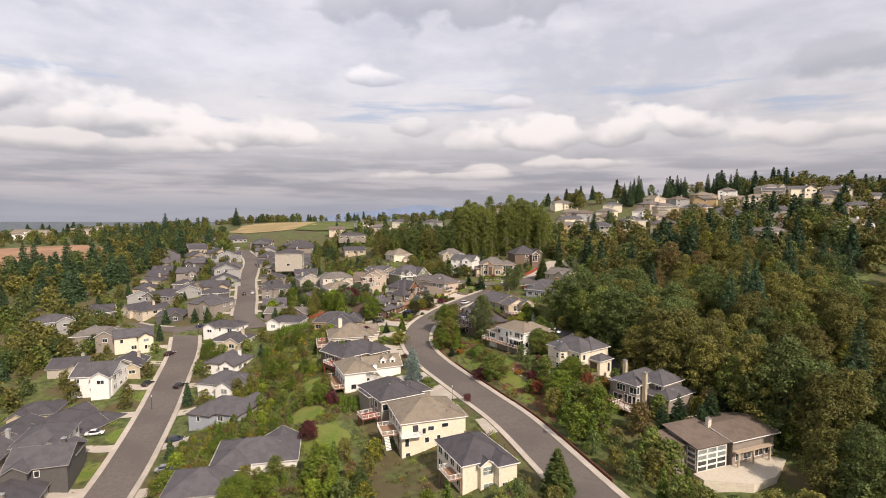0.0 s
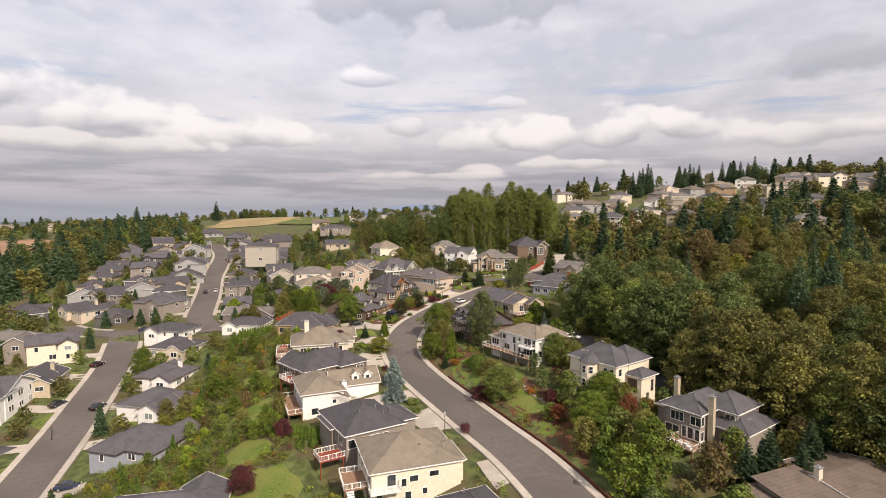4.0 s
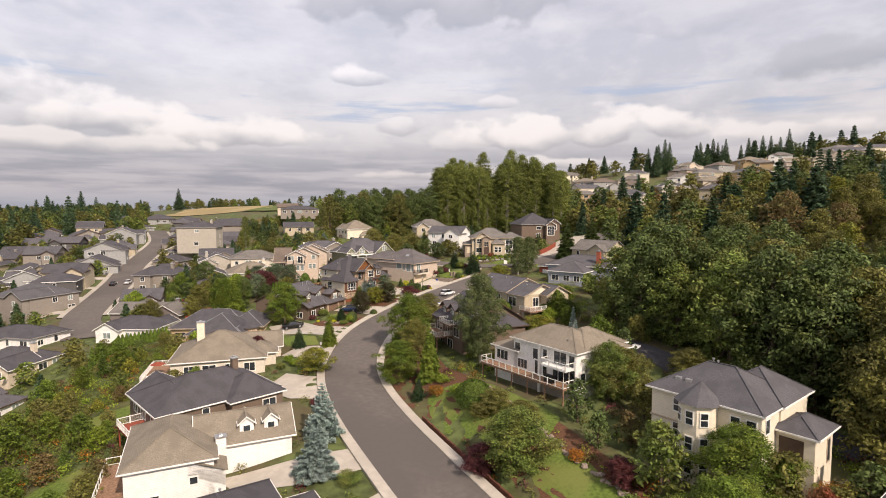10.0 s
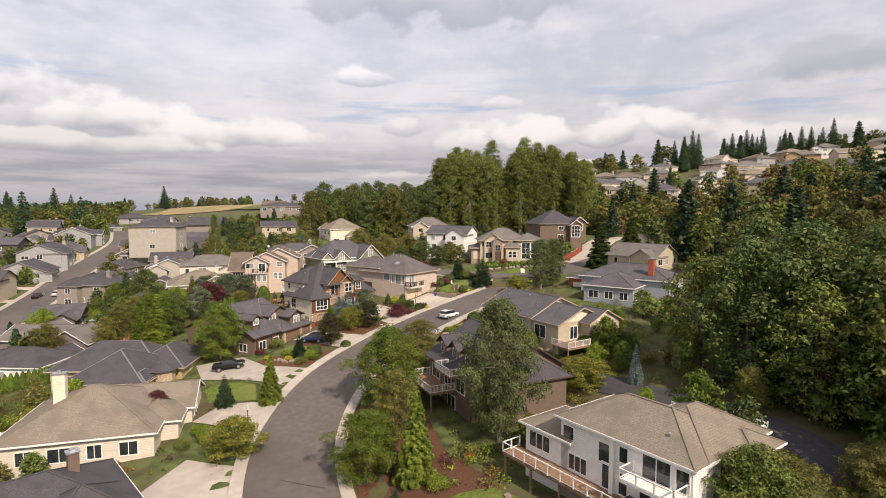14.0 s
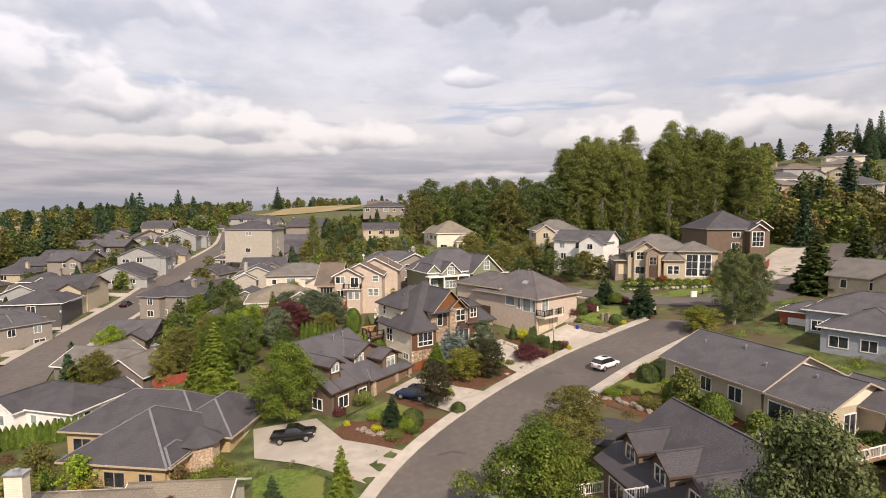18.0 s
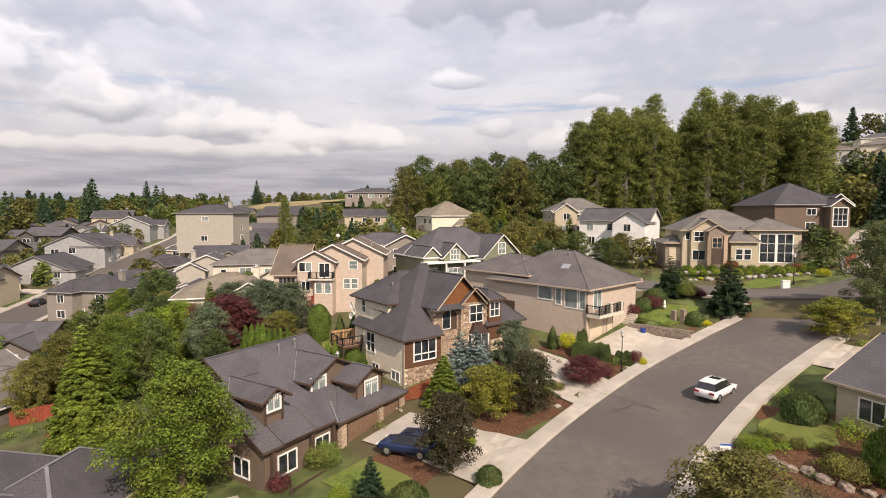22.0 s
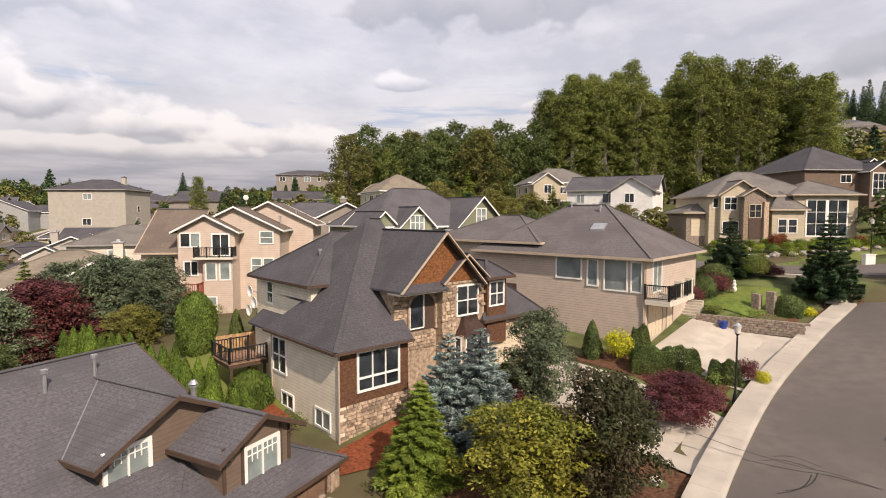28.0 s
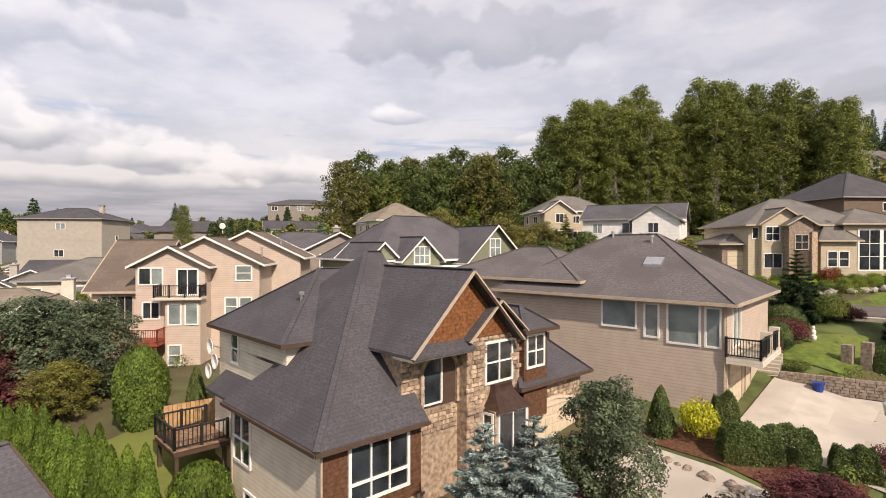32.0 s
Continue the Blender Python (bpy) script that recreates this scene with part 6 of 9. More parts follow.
def house_e5():
    h = house("dark brown house with charcoal roof, dormers and white balconies", 5.6, 209.9, 12.6, -66, group="houses along the street")
    W, R = WALL["brown"], ROOF["dark"]
    r1 = (0.5, 0.5, 13, 14.5)
    wing(h, r1, -2, 5.9, "gx", 0.62, W, R, TRIM_D, 0.6, vents=4)
    wing(h, (9, 3, 16, 13), -2, 5.6, "hip", 0.6, W, R, TRIM_D, 0.6)
    for x in (1.6, 5.4, 9.2):
        rr = (x, 1.6, x + 2.2, 6)
        wing(h, rr, 6.3, 8.0, "gy", 0.8, W, R, TRIM_D, 0.4)
        make_window(h, "S", rr, 0.55, 0.35, 1.1, 1.1, 6.3, TRIM, GLASS, (1, 0))
    deck(h, (0.5, -3.0, 8.5, 0.5), 2.8, -3, WOOD, TRIM, "SWE", 0.2)
    s = Solid()
    s.box(6.5, -1.4, 5.3, 11, 0.5, 5.5)
    b = s.make("balcony", WOOD, h)
    railing(b, [(6.5, 0.5), (6.5, -1.4), (11, -1.4), (11, 0.5)], 5.5, TRIM, 0.95, 1.2, 0.2)
    for u, v, w in ((1.0, 3.0, 2.4), (5.0, 3.0, 2.0), (8.6, 3.0, 2.4), (1.5, 0.2, 2.0), (6.0, 0.2, 2.2)):
        make_window(h, "S", r1, u, v, w, 1.7, 0, TRIM, GLASS, (1, 0))
    for u in (2, 6, 10):
        make_window(h, "E", r1, u, 3.2, 1.4, 1.4, 0, TRIM, GLASS, (1, 0))
    pipe_vent(h, 8, 9, 9.7)


for f in (house_e5, house_w0, house_w1, house_w2, house_w3, house_w5, house_e4, house_e3, house_e2, house_e1, house_g, house_t, house_p, house_gg):
    f()

STREET = "houses along the street"
w4 = plain_house(-29.2, 176.9, 43, 17.5, 12, 1, "dark", "brown", "hip", 0.5, 10.3, 1, label="low house with broad charcoal hip roof and red deck", group=STREET)
deck(w4, (-12.0, -5.6, -8.75, 0.6), 0.6, -4.5, REDWOOD, TRIM, "WSN", 0.25)
bh = plain_house(46.5, 311.5, 8, 13.5, 15, 2, "dark", "brown", "hip", 0.62, 29.2, 6, bump=False, win="SE", dense=0.5, label="dark brown two-storey house with charcoal hip roof above the street")
wing(bh, (2.6, -9.4, 6.2, 2.0), -3, 5.6, "gy", 0.7, WALL["brown"], ROOF["dark"], TRIM, 0.5)
wing(bh, (5.4, -4.0, 10.2, 6.0), -3, 6.0, "gy", 0.75, WALL["brown"], ROOF["dark"], TRIM, 0.5)
make_window(bh, "S", (2.6, -9.4, 6.2, 2.0), 0.5, 1.6, 2.6, 3.4, 0, TRIM, GLASS, (2, 2), frame_w=0.16)
make_window(bh, "S", (5.4, -4.0, 10.2, 6.0), 1.6, 3.4, 1.8, 2.0, 0, TRIM, GLASS, (1, 1), frame_w=0.16)
plain_house(12.9, 308, -26, 14, 9, 2, "grey", "white", "gx", 0.5, 26.0, 7, label="white gabled house with grey roof")
plain_house(-27, 330, 30, 12, 11, 2, "tan", "cream", "hip", 0.62, 26.8, 8, label="cream house with tan pyramid roof and chimney")
plain_house(5, 322, 10, 13, 10, 2, "taupe", "sand", "hip", 0.55, 28.0, 9)
plain_house(-34, 292, 20, 15, 11, 2, "slate", "taupe", "hip", 0.35, 21.6, 10)
plain_house(-68, 402, 10, 20, 12, 1, "dark", "taupe", "hip", 0.3, 38.0, 11, bump=False, win="SE",  label="dark modern house with flat-hipped roof and tall windows")
plain_house(-62, 372, 20, 14, 10, 1, "dark", "sand", "gx", 0.45, gz(-62, 372), 12)
plain_house(-96, 335, 8, 16, 12, 3, "dark", "drab", "hip", 0.38, 24.5, 13, bump=False, dense=0.4, label="tall plain beige house with shallow charcoal hip roof")
plain_house(-52, 268, 25, 14, 12, 2, "tan", "stucco", "hip", 0.45, 15.5, 14)
plain_house(-58, 290, 20, 16, 11, 2, "taupe", "stucco", "hip", 0.42, 18.0, 15)
plain_house(60, 268, -50, 13, 11, 1, "taupe", "sand", "gx", 0.5, 25.0, 17)
# rows on the lower street
LOWER = "houses on the lower street"
for k, (x, y, rt, w, d, st, rf, wl, kd, zz) in enumerate((
        (-43, 121, 12, 18, 13, 1, "slate", "white", "hip", 1.0), (-61.7, 151, -16, 14.5, 12, 1, "slate", "blue", "hip", -1.0), (-70.6, 172.3, -13, 14, 11.5, 1, "grey", "white", "hip", 0.5),
        (-77.3, 190.5, -9, 12.5, 11.5, 1, "slate", "white", "hip", 2.5), (-83.6, 210.5, -9, 13, 11, 1, "dark", "beige", "hip", 5.0), (-92.0, 225.2, -14, 13, 8.5, 1, "dark", "white", "hip", 8.0),
        (-50, 108, 12, 13, 12, 2, "slate", "white", "hip", -1.0),
        (-92, 108, -70, 14, 12, 1, "dark", "taupe", "gx", -5.5), (-100, 131.5, 19, 10.5, 13, 2, "grey", "white", "hip", -5.5), (-106, 152.5, -12, 20, 12, 1, "dark", "grey", "hip", -3.5),
        (-113, 173.5, 10, 12, 13, 2, "grey", "white", "gx", -2.0), (-121, 206.5, 33, 13, 10, 2, "slate", "cream", "gx", 1.0), (-134.5, 207, 13, 16, 11, 2, "taupe", "taupe", "hip", 0.0),
        (-168, 228, 41, 14, 11, 2, "grey", "grey", "hip", 2.5), (-170, 260, -50, 15, 11, 2, "dark", "dark", "hip", 4.0), (-150, 268, -30, 13, 11, 2, "dark", "beige", "hip", 5.0),
        (-146, 284, -20, 14, 11, 2, "dark", "taupe", "hip", 7.5), (-112, 257, -20, 13, 12, 2, "grey", "beige", "hip", 8.0), (-132, 296, -20, 12, 10, 2, "slate", "stucco", "gy", 11.0),
        (-128, 312, -70, 12, 12, 2, "dark", "white", "gx", 13.5), (-137, 290, -70, 12, 11, 2, "slate", "grey", "gx", 9.5), (-134, 330, -70, 14, 11, 1, "dark", "grey", "gx", 16.0),
        (-140, 348, -70, 13, 11, 2, "slate", "sand", "gx", 18.0), (-102, 322, -5, 12, 10, 1, "dark", "taupe", "hip", 15.5), (-96.0, 303.5, -3, 13, 10, 1, "dark", "brown", "hip", 13.5),
        (-88.5, 284.5, -3, 12, 10, 1, "dark", "taupe", "hip", 12.0), (-83.0, 262.0, 18, 10.5, 11, 2, "slate", "mud", "gx", 10.0), (-71.0, 245.4, -3, 20, 9.6, 1, "taupe", "mud", "gx", 9.5),
        (-67.5, 229.6, -4, 13.6, 9.6, 1, "dark", "white", "hip", 9.5), (-150, 372, -70, 13, 11, 2, "dark", "grey", "gx", 21.0), (-118, 365, 110, 13, 12, 2, "slate", "taupe", "hip", 22.0),
        (-125, 388, 110, 13, 12, 2, "dark", "beige", "hip", 25.0), (-165, 395, -60, 13, 11, 2, "dark", "sand", "gx", 24.0), (-105, 400, 100, 13, 12, 2, "dark", "taupe", "gy", 28.0),
        (-177, 385, -50, 14, 11, 2, "dark", "beige", "gx", 20.0), (-135, 415, 100, 14, 11, 2, "slate", "grey", "gx", 27.5), (-175, 430, -40, 14, 12, 2, "dark", "grey", "hip", 28.0),
        (-150, 445, 90, 14, 12, 2, "dark", "taupe", "hip", 30.0), (-120, 440, 90, 14, 12, 2, "dark", "beige", "gx", 31.0), (-205, 470, -30, 14, 12, 2, "slate", "white", "gx", 29.0), (-185, 480, 20, 15, 12, 2, "dark", "grey", "hip", 31.0))):
    wl = {'white': 'grey', 'cream': 'sand', 'beige': 'taupe', 'stucco': 'sand'}.get(wl, wl) if y > 240 and k % 5 else wl
    big = 1.2 if y > 325 or x < -110 and y > 232 else 1.0
    plain_house(x, y, rt, w * big, d * big, st if y < 250 else 1 + (k % 4 == 1), rf if k % 3 or y < 250 else 'dark', wl, kd, 0.45, gz(x, y) - 0.3, 20 + k, group=LOWER, win='SE' if x < -95 and y < 330 else 'S' if y > 330 else 'SNE', far=y > 330)


def row_houses(line, offsets, step, y0, y1, seed, group, taken):
    """Close-set small houses facing a street, on the plots that are still free."""
    q = random.Random(seed)
    p = line[(line[:, 1] > y0) & (line[:, 1] < y1)]
    d = np.gradient(p[:, :2], axis=0)
    d /= np.linalg.norm(d, axis=1)[:, None]
    run = np.concatenate([[0], np.cumsum(np.linalg.norm(np.diff(p[:, :2], axis=0), axis=1))])
    for off in offsets:
        for t in np.arange(5.0, run[-1], step):
            i = int(np.argmin(np.abs(run - t)))
            x, y = p[i, 0] + d[i, 1] * off, p[i, 1] - d[i, 0] * off
            if any((x - a) ** 2 + (y - b) ** 2 < 12.6 ** 2 for a, b in taken) or min(np.min(np.hypot(s[:, 0] - x, s[:, 1] - y)) - w for s, w in STREETS) < 7.5:
                continue
            taken.append((x, y))
            plain_house(x, y, math.degrees(math.atan2(d[i, 1], d[i, 0])) + (90 if off > 0 else -90) + q.uniform(-6, 6), q.uniform(10.5, 12.5), q.uniform(10, 12), q.choice((1, 1, 2)), q.choice(("dark", "slate", "dark", "grey")),
                        q.choice(("taupe", "drab", "grey", "taupe", "sand", "dark")), q.choice(("hip", "gx", "gy")), 0.45, gz(x, y) - 0.2, seed + len(taken), group=group, win="S" if off < 0 else "SW", dense=0.45, far=True)


TAKEN = [(o.matrix_world.translation.x, o.matrix_world.translation.y) for o in scene.objects if o.name.startswith("house") and o.parent is None]
row_houses(FAR, (14.5, -14.5, 33, -33, -52), 13.2, 246, 430, 300, LOWER, TAKEN)
row_houses(LEFT, (-33, -15.5), 14.0, 118, 225, 500, LOWER, TAKEN)
# houses on the high ridge and beyond
RIDGE = "houses on the ridge"
walls = ("cream", "stucco", "beige", "sand", "white", "grey", "tan", "pink")
for k, (x, y) in enumerate(((98, 414), (112, 380), (178, 452), (122, 402), (150, 405), (112, 426), (186, 396), (215, 400), (228, 392), (232, 374), (176, 290),
                            (266, 372), (215, 284), (200, 330), (205, 420), (165, 430), (140, 445), (-40, 520), (20, 560),
                            (55, 540), (-80, 540), (-10, 500), (30, 500), (80, 520), (110, 500), (-55, 470), (-95, 480), (255, 420), (235, 445), (300, 400),
                            (92, 396), (106, 442), (128, 420), (135, 384), (158, 384), (170, 412), (196, 372), (190, 436), (212, 440), (246, 402), (262, 396), (280, 384), (292, 420), (150, 362), (178, 346), (222, 352), (244, 346), (262, 340), (286, 356))):
    r = random.Random(k)
    plain_house(x, y, r.uniform(-40, 30), r.uniform(13, 17), r.uniform(10, 13), 2, r.choice(("tan", "taupe", "grey", "slate", "brown")), walls[k % 8], r.choice(("hip", "hip", "gx")), 0.42, None, 80 + k, group=RIDGE, win="SW", dense=0.4, far=True)
for k, (x, y) in enumerate(((-470, 600), (-443, 590), (-425, 615), (-390, 588), (-437, 545), (-500, 570), (-410, 640))):
    plain_house(x, y, 10 * k, 16, 11, 2, "tan", ("white", "beige")[k % 2], "gx", 0.4, None, 130 + k, bump=False, win="S", group="far houses", far=True)


# ---- trees and shrubs ----
def crown_mesh(name, clumps, leaf, per, mat, seed, flat=0.35, fluff=None, depth=(0.55, 1.1), slim=0.5):
    """Leaves set over the outside of clumps (x, y, z, rx, rz): small pointed blades, each its own face."""
    rng = np.random.default_rng(seed)
    V, n = [], 0
    for x, y, z, rx, rz in clumps:
        k = max(6, int(per * rx * (rz if fluff is None else fluff * rx)))
        u = rng.normal(size=(k, 3))
        u /= np.linalg.norm(u, axis=1)[:, None]
        u[:, 2] = np.where(u[:, 2] < -0.5, -u[:, 2], u[:, 2])
        rad = rng.uniform(*depth, k)[:, None]
        c = np.array([x, y, z]) + u * rad * np.array([rx, rx, rz])
        nrm = u + rng.normal(size=(k, 3)) * 0.45 + np.array([0, 0, 0.25])
        nrm /= np.linalg.norm(nrm, axis=1)[:, None]
        a = np.cross(nrm, rng.normal(size=(k, 3)))
        a /= np.linalg.norm(a, axis=1)[:, None] + 1e-9
        b = np.cross(nrm, a)
        s = leaf * rng.uniform(0.6, 1.35, k)[:, None]
        droop = nrm * s * flat * -0.3
        V.append(np.stack([c - a * s, c - b * s * slim, c + a * s + droop, c + b * s * slim], axis=1).reshape(-1, 3))
        n += k
    V = np.concatenate(V)
    me = bpy.data.meshes.new(name)
    me.vertices.add(len(V))
    me.vertices.foreach_set("co", V.ravel())
    me.loops.add(4 * n)
    me.loops.foreach_set("vertex_index", np.arange(4 * n, dtype=np.int32))
    me.polygons.add(n)
    me.polygons.foreach_set("loop_start", np.arange(0, 4 * n, 4, dtype=np.int32))
    me.update(calc_edges=True)
    me.materials.append(mat)
    return me


def broadleaf_parts(h, r, seed, leaf, per, spread=1.0, low=0.25, n=90, tall=False, cs=(0.13, 0.27)):
    """Clumps and branch skeleton of a broadleaved tree: many small clumps in an uneven outline."""
    q = random.Random(seed)
    s = Solid()
    top = (q.uniform(-.3, .3), q.uniform(-.3, .3), h * 0.8)
    fork = (top[0] * 0.4, top[1] * 0.4, h * 0.3)
    s.tube((0, 0, -0.6), fork, 0.022 * h + 0.05, 0.016 * h + 0.03)
    s.tube(fork, top, 0.016 * h + 0.03, 0.02)
    cl = []
    p1, p2, p3 = (q.uniform(0, 6) for _ in range(3))
    for k in range(n):
        t = low + (1 - low) * ((k + 0.5) / n) ** 0.92
        prof = math.sin(math.pi * min(1, max(0.05, (t - low) / (1 - low) * 0.86 + 0.12))) ** 0.65
        a = k * 2.399 + q.uniform(-.5, .5)
        if tall:
            prof = min(1.0, 0.6 + 0.6 * t) * min(1.0, 0.22 + (1.0 - t) * 2.9)
        env = prof * (1 + 0.20 * math.sin(3 * a + p1 + 6 * t) + 0.14 * math.sin(5 * a + p2 - 9 * t) + 0.10 * math.sin(11 * t + p3))
        rr = r * env * q.uniform(0.12, 1.0) ** 0.5 * 0.88 * spread
        c = (math.cos(a) * rr, math.sin(a) * rr, h * (t * 0.95) + q.uniform(-.02, .02) * h)
        size = r * q.uniform(*cs)
        cl.append((*c, size, size * q.uniform(0.55, 0.9)))
        if k % 5 == 0:
            st = Vector(fork).lerp(Vector(top), max(0, min(1, t * 0.8 - 0.1)))
            s.tube(st, Vector(c) * 0.9 + Vector((0, 0, -0.1)), 0.005 * h + 0.02, 0.012, 5)
    cl.append((0, 0, h * (0.5 + low * 0.4), r * 0.6, h * 0.28))
    return s, cl


def branch_crown(name, h, r, seed, mat, leaf, per, tiers=18, droop=0.15, lift=0.2, bare=0.03, fan=0.34):
    """Needle sprays along the branches of a conifer: whorls of flat, tapering boughs."""
    rng = np.random.default_rng(seed)
    V, n = [], 0
    for k in range(tiers + 1):
        t = bare + (0.97 - bare) * k / tiers
        m = max(4, int(5 + 6 * (1 - t)))
        for i in range(m):
            a = 2 * math.pi * i / m + k * 1.3 + rng.uniform(-0.2, 0.2)
            L = r * ((1 - t) ** 0.85 * rng.uniform(0.8, 1.12) + 0.05)
            q = max(12, int(per * L * (0.5 + 0.5 * L / r)))
            f = rng.uniform(0.02, 1, q) ** 0.6
            side = rng.uniform(-1, 1, q)
            lat = side * fan * L * (1.05 - f) ** 0.7
            d, e = np.array([math.cos(a), math.sin(a), 0]), np.array([-math.sin(a), math.cos(a), 0])
            c = d * (f * L)[:, None] + e * lat[:, None]
            c[:, 2] = h * (t + rng.uniform(-0.012, 0.012)) - droop * L * f + lift * L * f * f - np.abs(lat) * 0.25 + rng.normal(size=q) * 0.05 * L
            ax = d * 0.8 + e * (side * 0.8)[:, None] + rng.normal(size=(q, 3)) * 0.25
            ax[:, 2] += lift - droop * 0.5
            ax /= np.linalg.norm(ax, axis=1)[:, None]
            nr = np.array([0, 0, 1.0]) + d * 0.55 + rng.normal(size=(q, 3)) * 0.35
            b = np.cross(nr, ax)
            b /= np.linalg.norm(b, axis=1)[:, None] + 1e-9
            sz = leaf * rng.uniform(0.6, 1.3, q)[:, None]
            V.append(np.stack([c - ax * sz, c - b * sz * 0.3, c + ax * sz, c + b * sz * 0.3], axis=1).reshape(-1, 3))
            n += q
    V = np.concatenate(V)
    me = bpy.data.meshes.new(name)
    me.vertices.add(len(V))
    me.vertices.foreach_set("co", V.ravel())
    me.loops.add(4 * n)
    me.loops.foreach_set("vertex_index", np.arange(4 * n, dtype=np.int32))
    me.polygons.add(n)
    me.polygons.foreach_set("loop_start", np.arange(0, 4 * n, 4, dtype=np.int32))
    me.update(calc_edges=True)
    me.materials.append(mat)
    return me


def whorled(key, h, r, mat, leaf, per, seed, **kw):
    """A garden conifer built of boughs; things are made from it by plant()."""
    s = Solid()
    s.tube((0, 0, -0.6), (0, 0, h * 0.96), 0.016 * h + 0.04, 0.02)
    trunk = bpy.data.meshes.new("trunk")
    trunk.from_pydata(s.v, [], s.f)
    trunk.materials.append(BARK)
    PROTO[key] = (trunk, branch_crown("crown", h, r, seed, LEAF[mat], leaf, per, **kw), h, r * 0.98)


def conifer_parts(h, r, seed, tiers=16, droop=0.25, bare=0.06):
    q = random.Random(seed)
    s = Solid()
    s.tube((0, 0, -0.6), (0, 0, h * 0.97), 0.016 * h + 0.04, 0.02)
    cl = []
    for k in range(tiers):
        t = bare + (1 - bare) * k / tiers
        rr = r * (1 - t) ** 0.8 * q.uniform(0.82, 1.08) + 0.12
        n = max(3, int(4 + 5 * (1 - t)))
        for i in range(n):
            a = 2 * math.pi * i / n + k * 1.1 + q.uniform(-.25, .25)
            L = rr * q.uniform(0.7, 1.12)
            for f, sz in ((0.35, 0.34), (0.66, 0.30), (0.92, 0.22)):
                cl.append((math.cos(a) * L * f, math.sin(a) * L * f, h * t + h * 0.03 - L * f * droop, max(0.2, L * sz), max(0.2, L * sz * 0.62)))
    cl.append((0, 0, h * 0.985, 0.12, h * 0.035))
    return s, cl


PROTO = {}


def proto(key, h, kind, mat, leaf, per, r, seed, bark=None, **kw):
    """Prepares trunk and crown meshes of a kind of tree; things are made from them by plant()."""
    if kind == "broad":
        s, cl = broadleaf_parts(h, r, seed, leaf, per, **kw)
    elif kind == "conifer":
        s, cl = conifer_parts(h, r, seed, **kw)
    trunk = bpy.data.meshes.new("trunk")
    trunk.from_pydata(s.v, [], s.f)
    trunk.materials.append(bark or BARK)
    out = sorted(math.hypot(c[0], c[1]) + c[3] * 0.95 for c in cl)
    ext = out[int(len(out) * (0.86 if kind == "conifer" else 0.93))] * 0.92
    PROTO[key] = (trunk, crown_mesh("crown", cl, leaf, per, LEAF[mat], seed, fluff=0.8 if kind == "conifer" else None, depth=(0.4, 1.25) if leaf > 0.15 else (0.5, 1.12), slim=0.28 if kind == "conifer" and leaf < 0.2 else 0.5), h, ext)


def mound(r, h, seed, n=9):
    q = random.Random(seed)
    cl = [(0, 0, h * 0.45, r * 0.82, h * 0.5)]
    for k in range(n):
        a = k * 2.4
        cl.append((math.cos(a) * r * 0.5, math.sin(a) * r * 0.5, h * q.uniform(0.3, 0.68), r * 0.42, h * 0.3))
    return cl


NAMES = {"wood": "broadleaf_tree", "fir": "fir_tree", "popl": "cottonwood_tree", "gard": "garden_tree", "blue": "spruce_tree", "spru": "spruce_tree", "ceda": "cedar_tree", "cedr": "cedar_tree", "tall": "cedar_tree", "birc": "birch_tree", "pine": "pine_tree"}


def plant(key, x, y, label, category="tree", scale=1.0, turn=None, z=None, group="", h=None, w=None):
    tr, cr, h0, r0 = PROTO[key]
    a = (x * 37 + y * 91) % 360 if turn is None else turn
    e = new(NAMES[key[:4]] if key[:3] != "fir" else "fir_tree")
    e.empty_display_size = 0.3
    sz = h / h0 if h else scale
    sx = w / 2 / r0 if w else sz
    e.matrix_world = pose(x, y, gz(x, y) if z is None else z, 0, 0, a) @ Matrix.Diagonal((sx, sx, sz, 1))
    tagged(e, label, category, group)
    for n, me in (("trunk", tr), ("crown", cr)):
        o = new(n, me)
        o.parent = e
    return e


def plants(key, label, rows, group=""):
    for x, y, h, w in rows:
        plant(key, x, y, label, h=h, w=w, group=group)


SHRUB = {}


def bushes(key, label, rows, name="shrub", group="garden shrubs"):
    """Rows of x, y, height, width."""
    for x, y, h, w in rows:
        big = w > 2.6
        me = SHRUB[key + "_big"] if big and key + "_big" in SHRUB else SHRUB[key]
        bw, bh = (3.8, 2.4) if big else (2.0, 1.3)
        if key.startswith("thuja"):
            bw, bh = (1.24, 3.2) if key == "thuja" else (1.1, 2.4)
        elif key.startswith("ball"):
            bw, bh = 2.0, 1.3
        elif key == "cypress":
            bw, bh = 2.6, 4.0
        o = new(name, me)
        o.matrix_world = pose(x, y, gz(x, y) - 0.05, 0, 0, (x * 53 + y * 29) % 360) @ Matrix.Diagonal((w / bw, w / bw, h / bh, 1))
        tagged(o, label, "shrub", group)


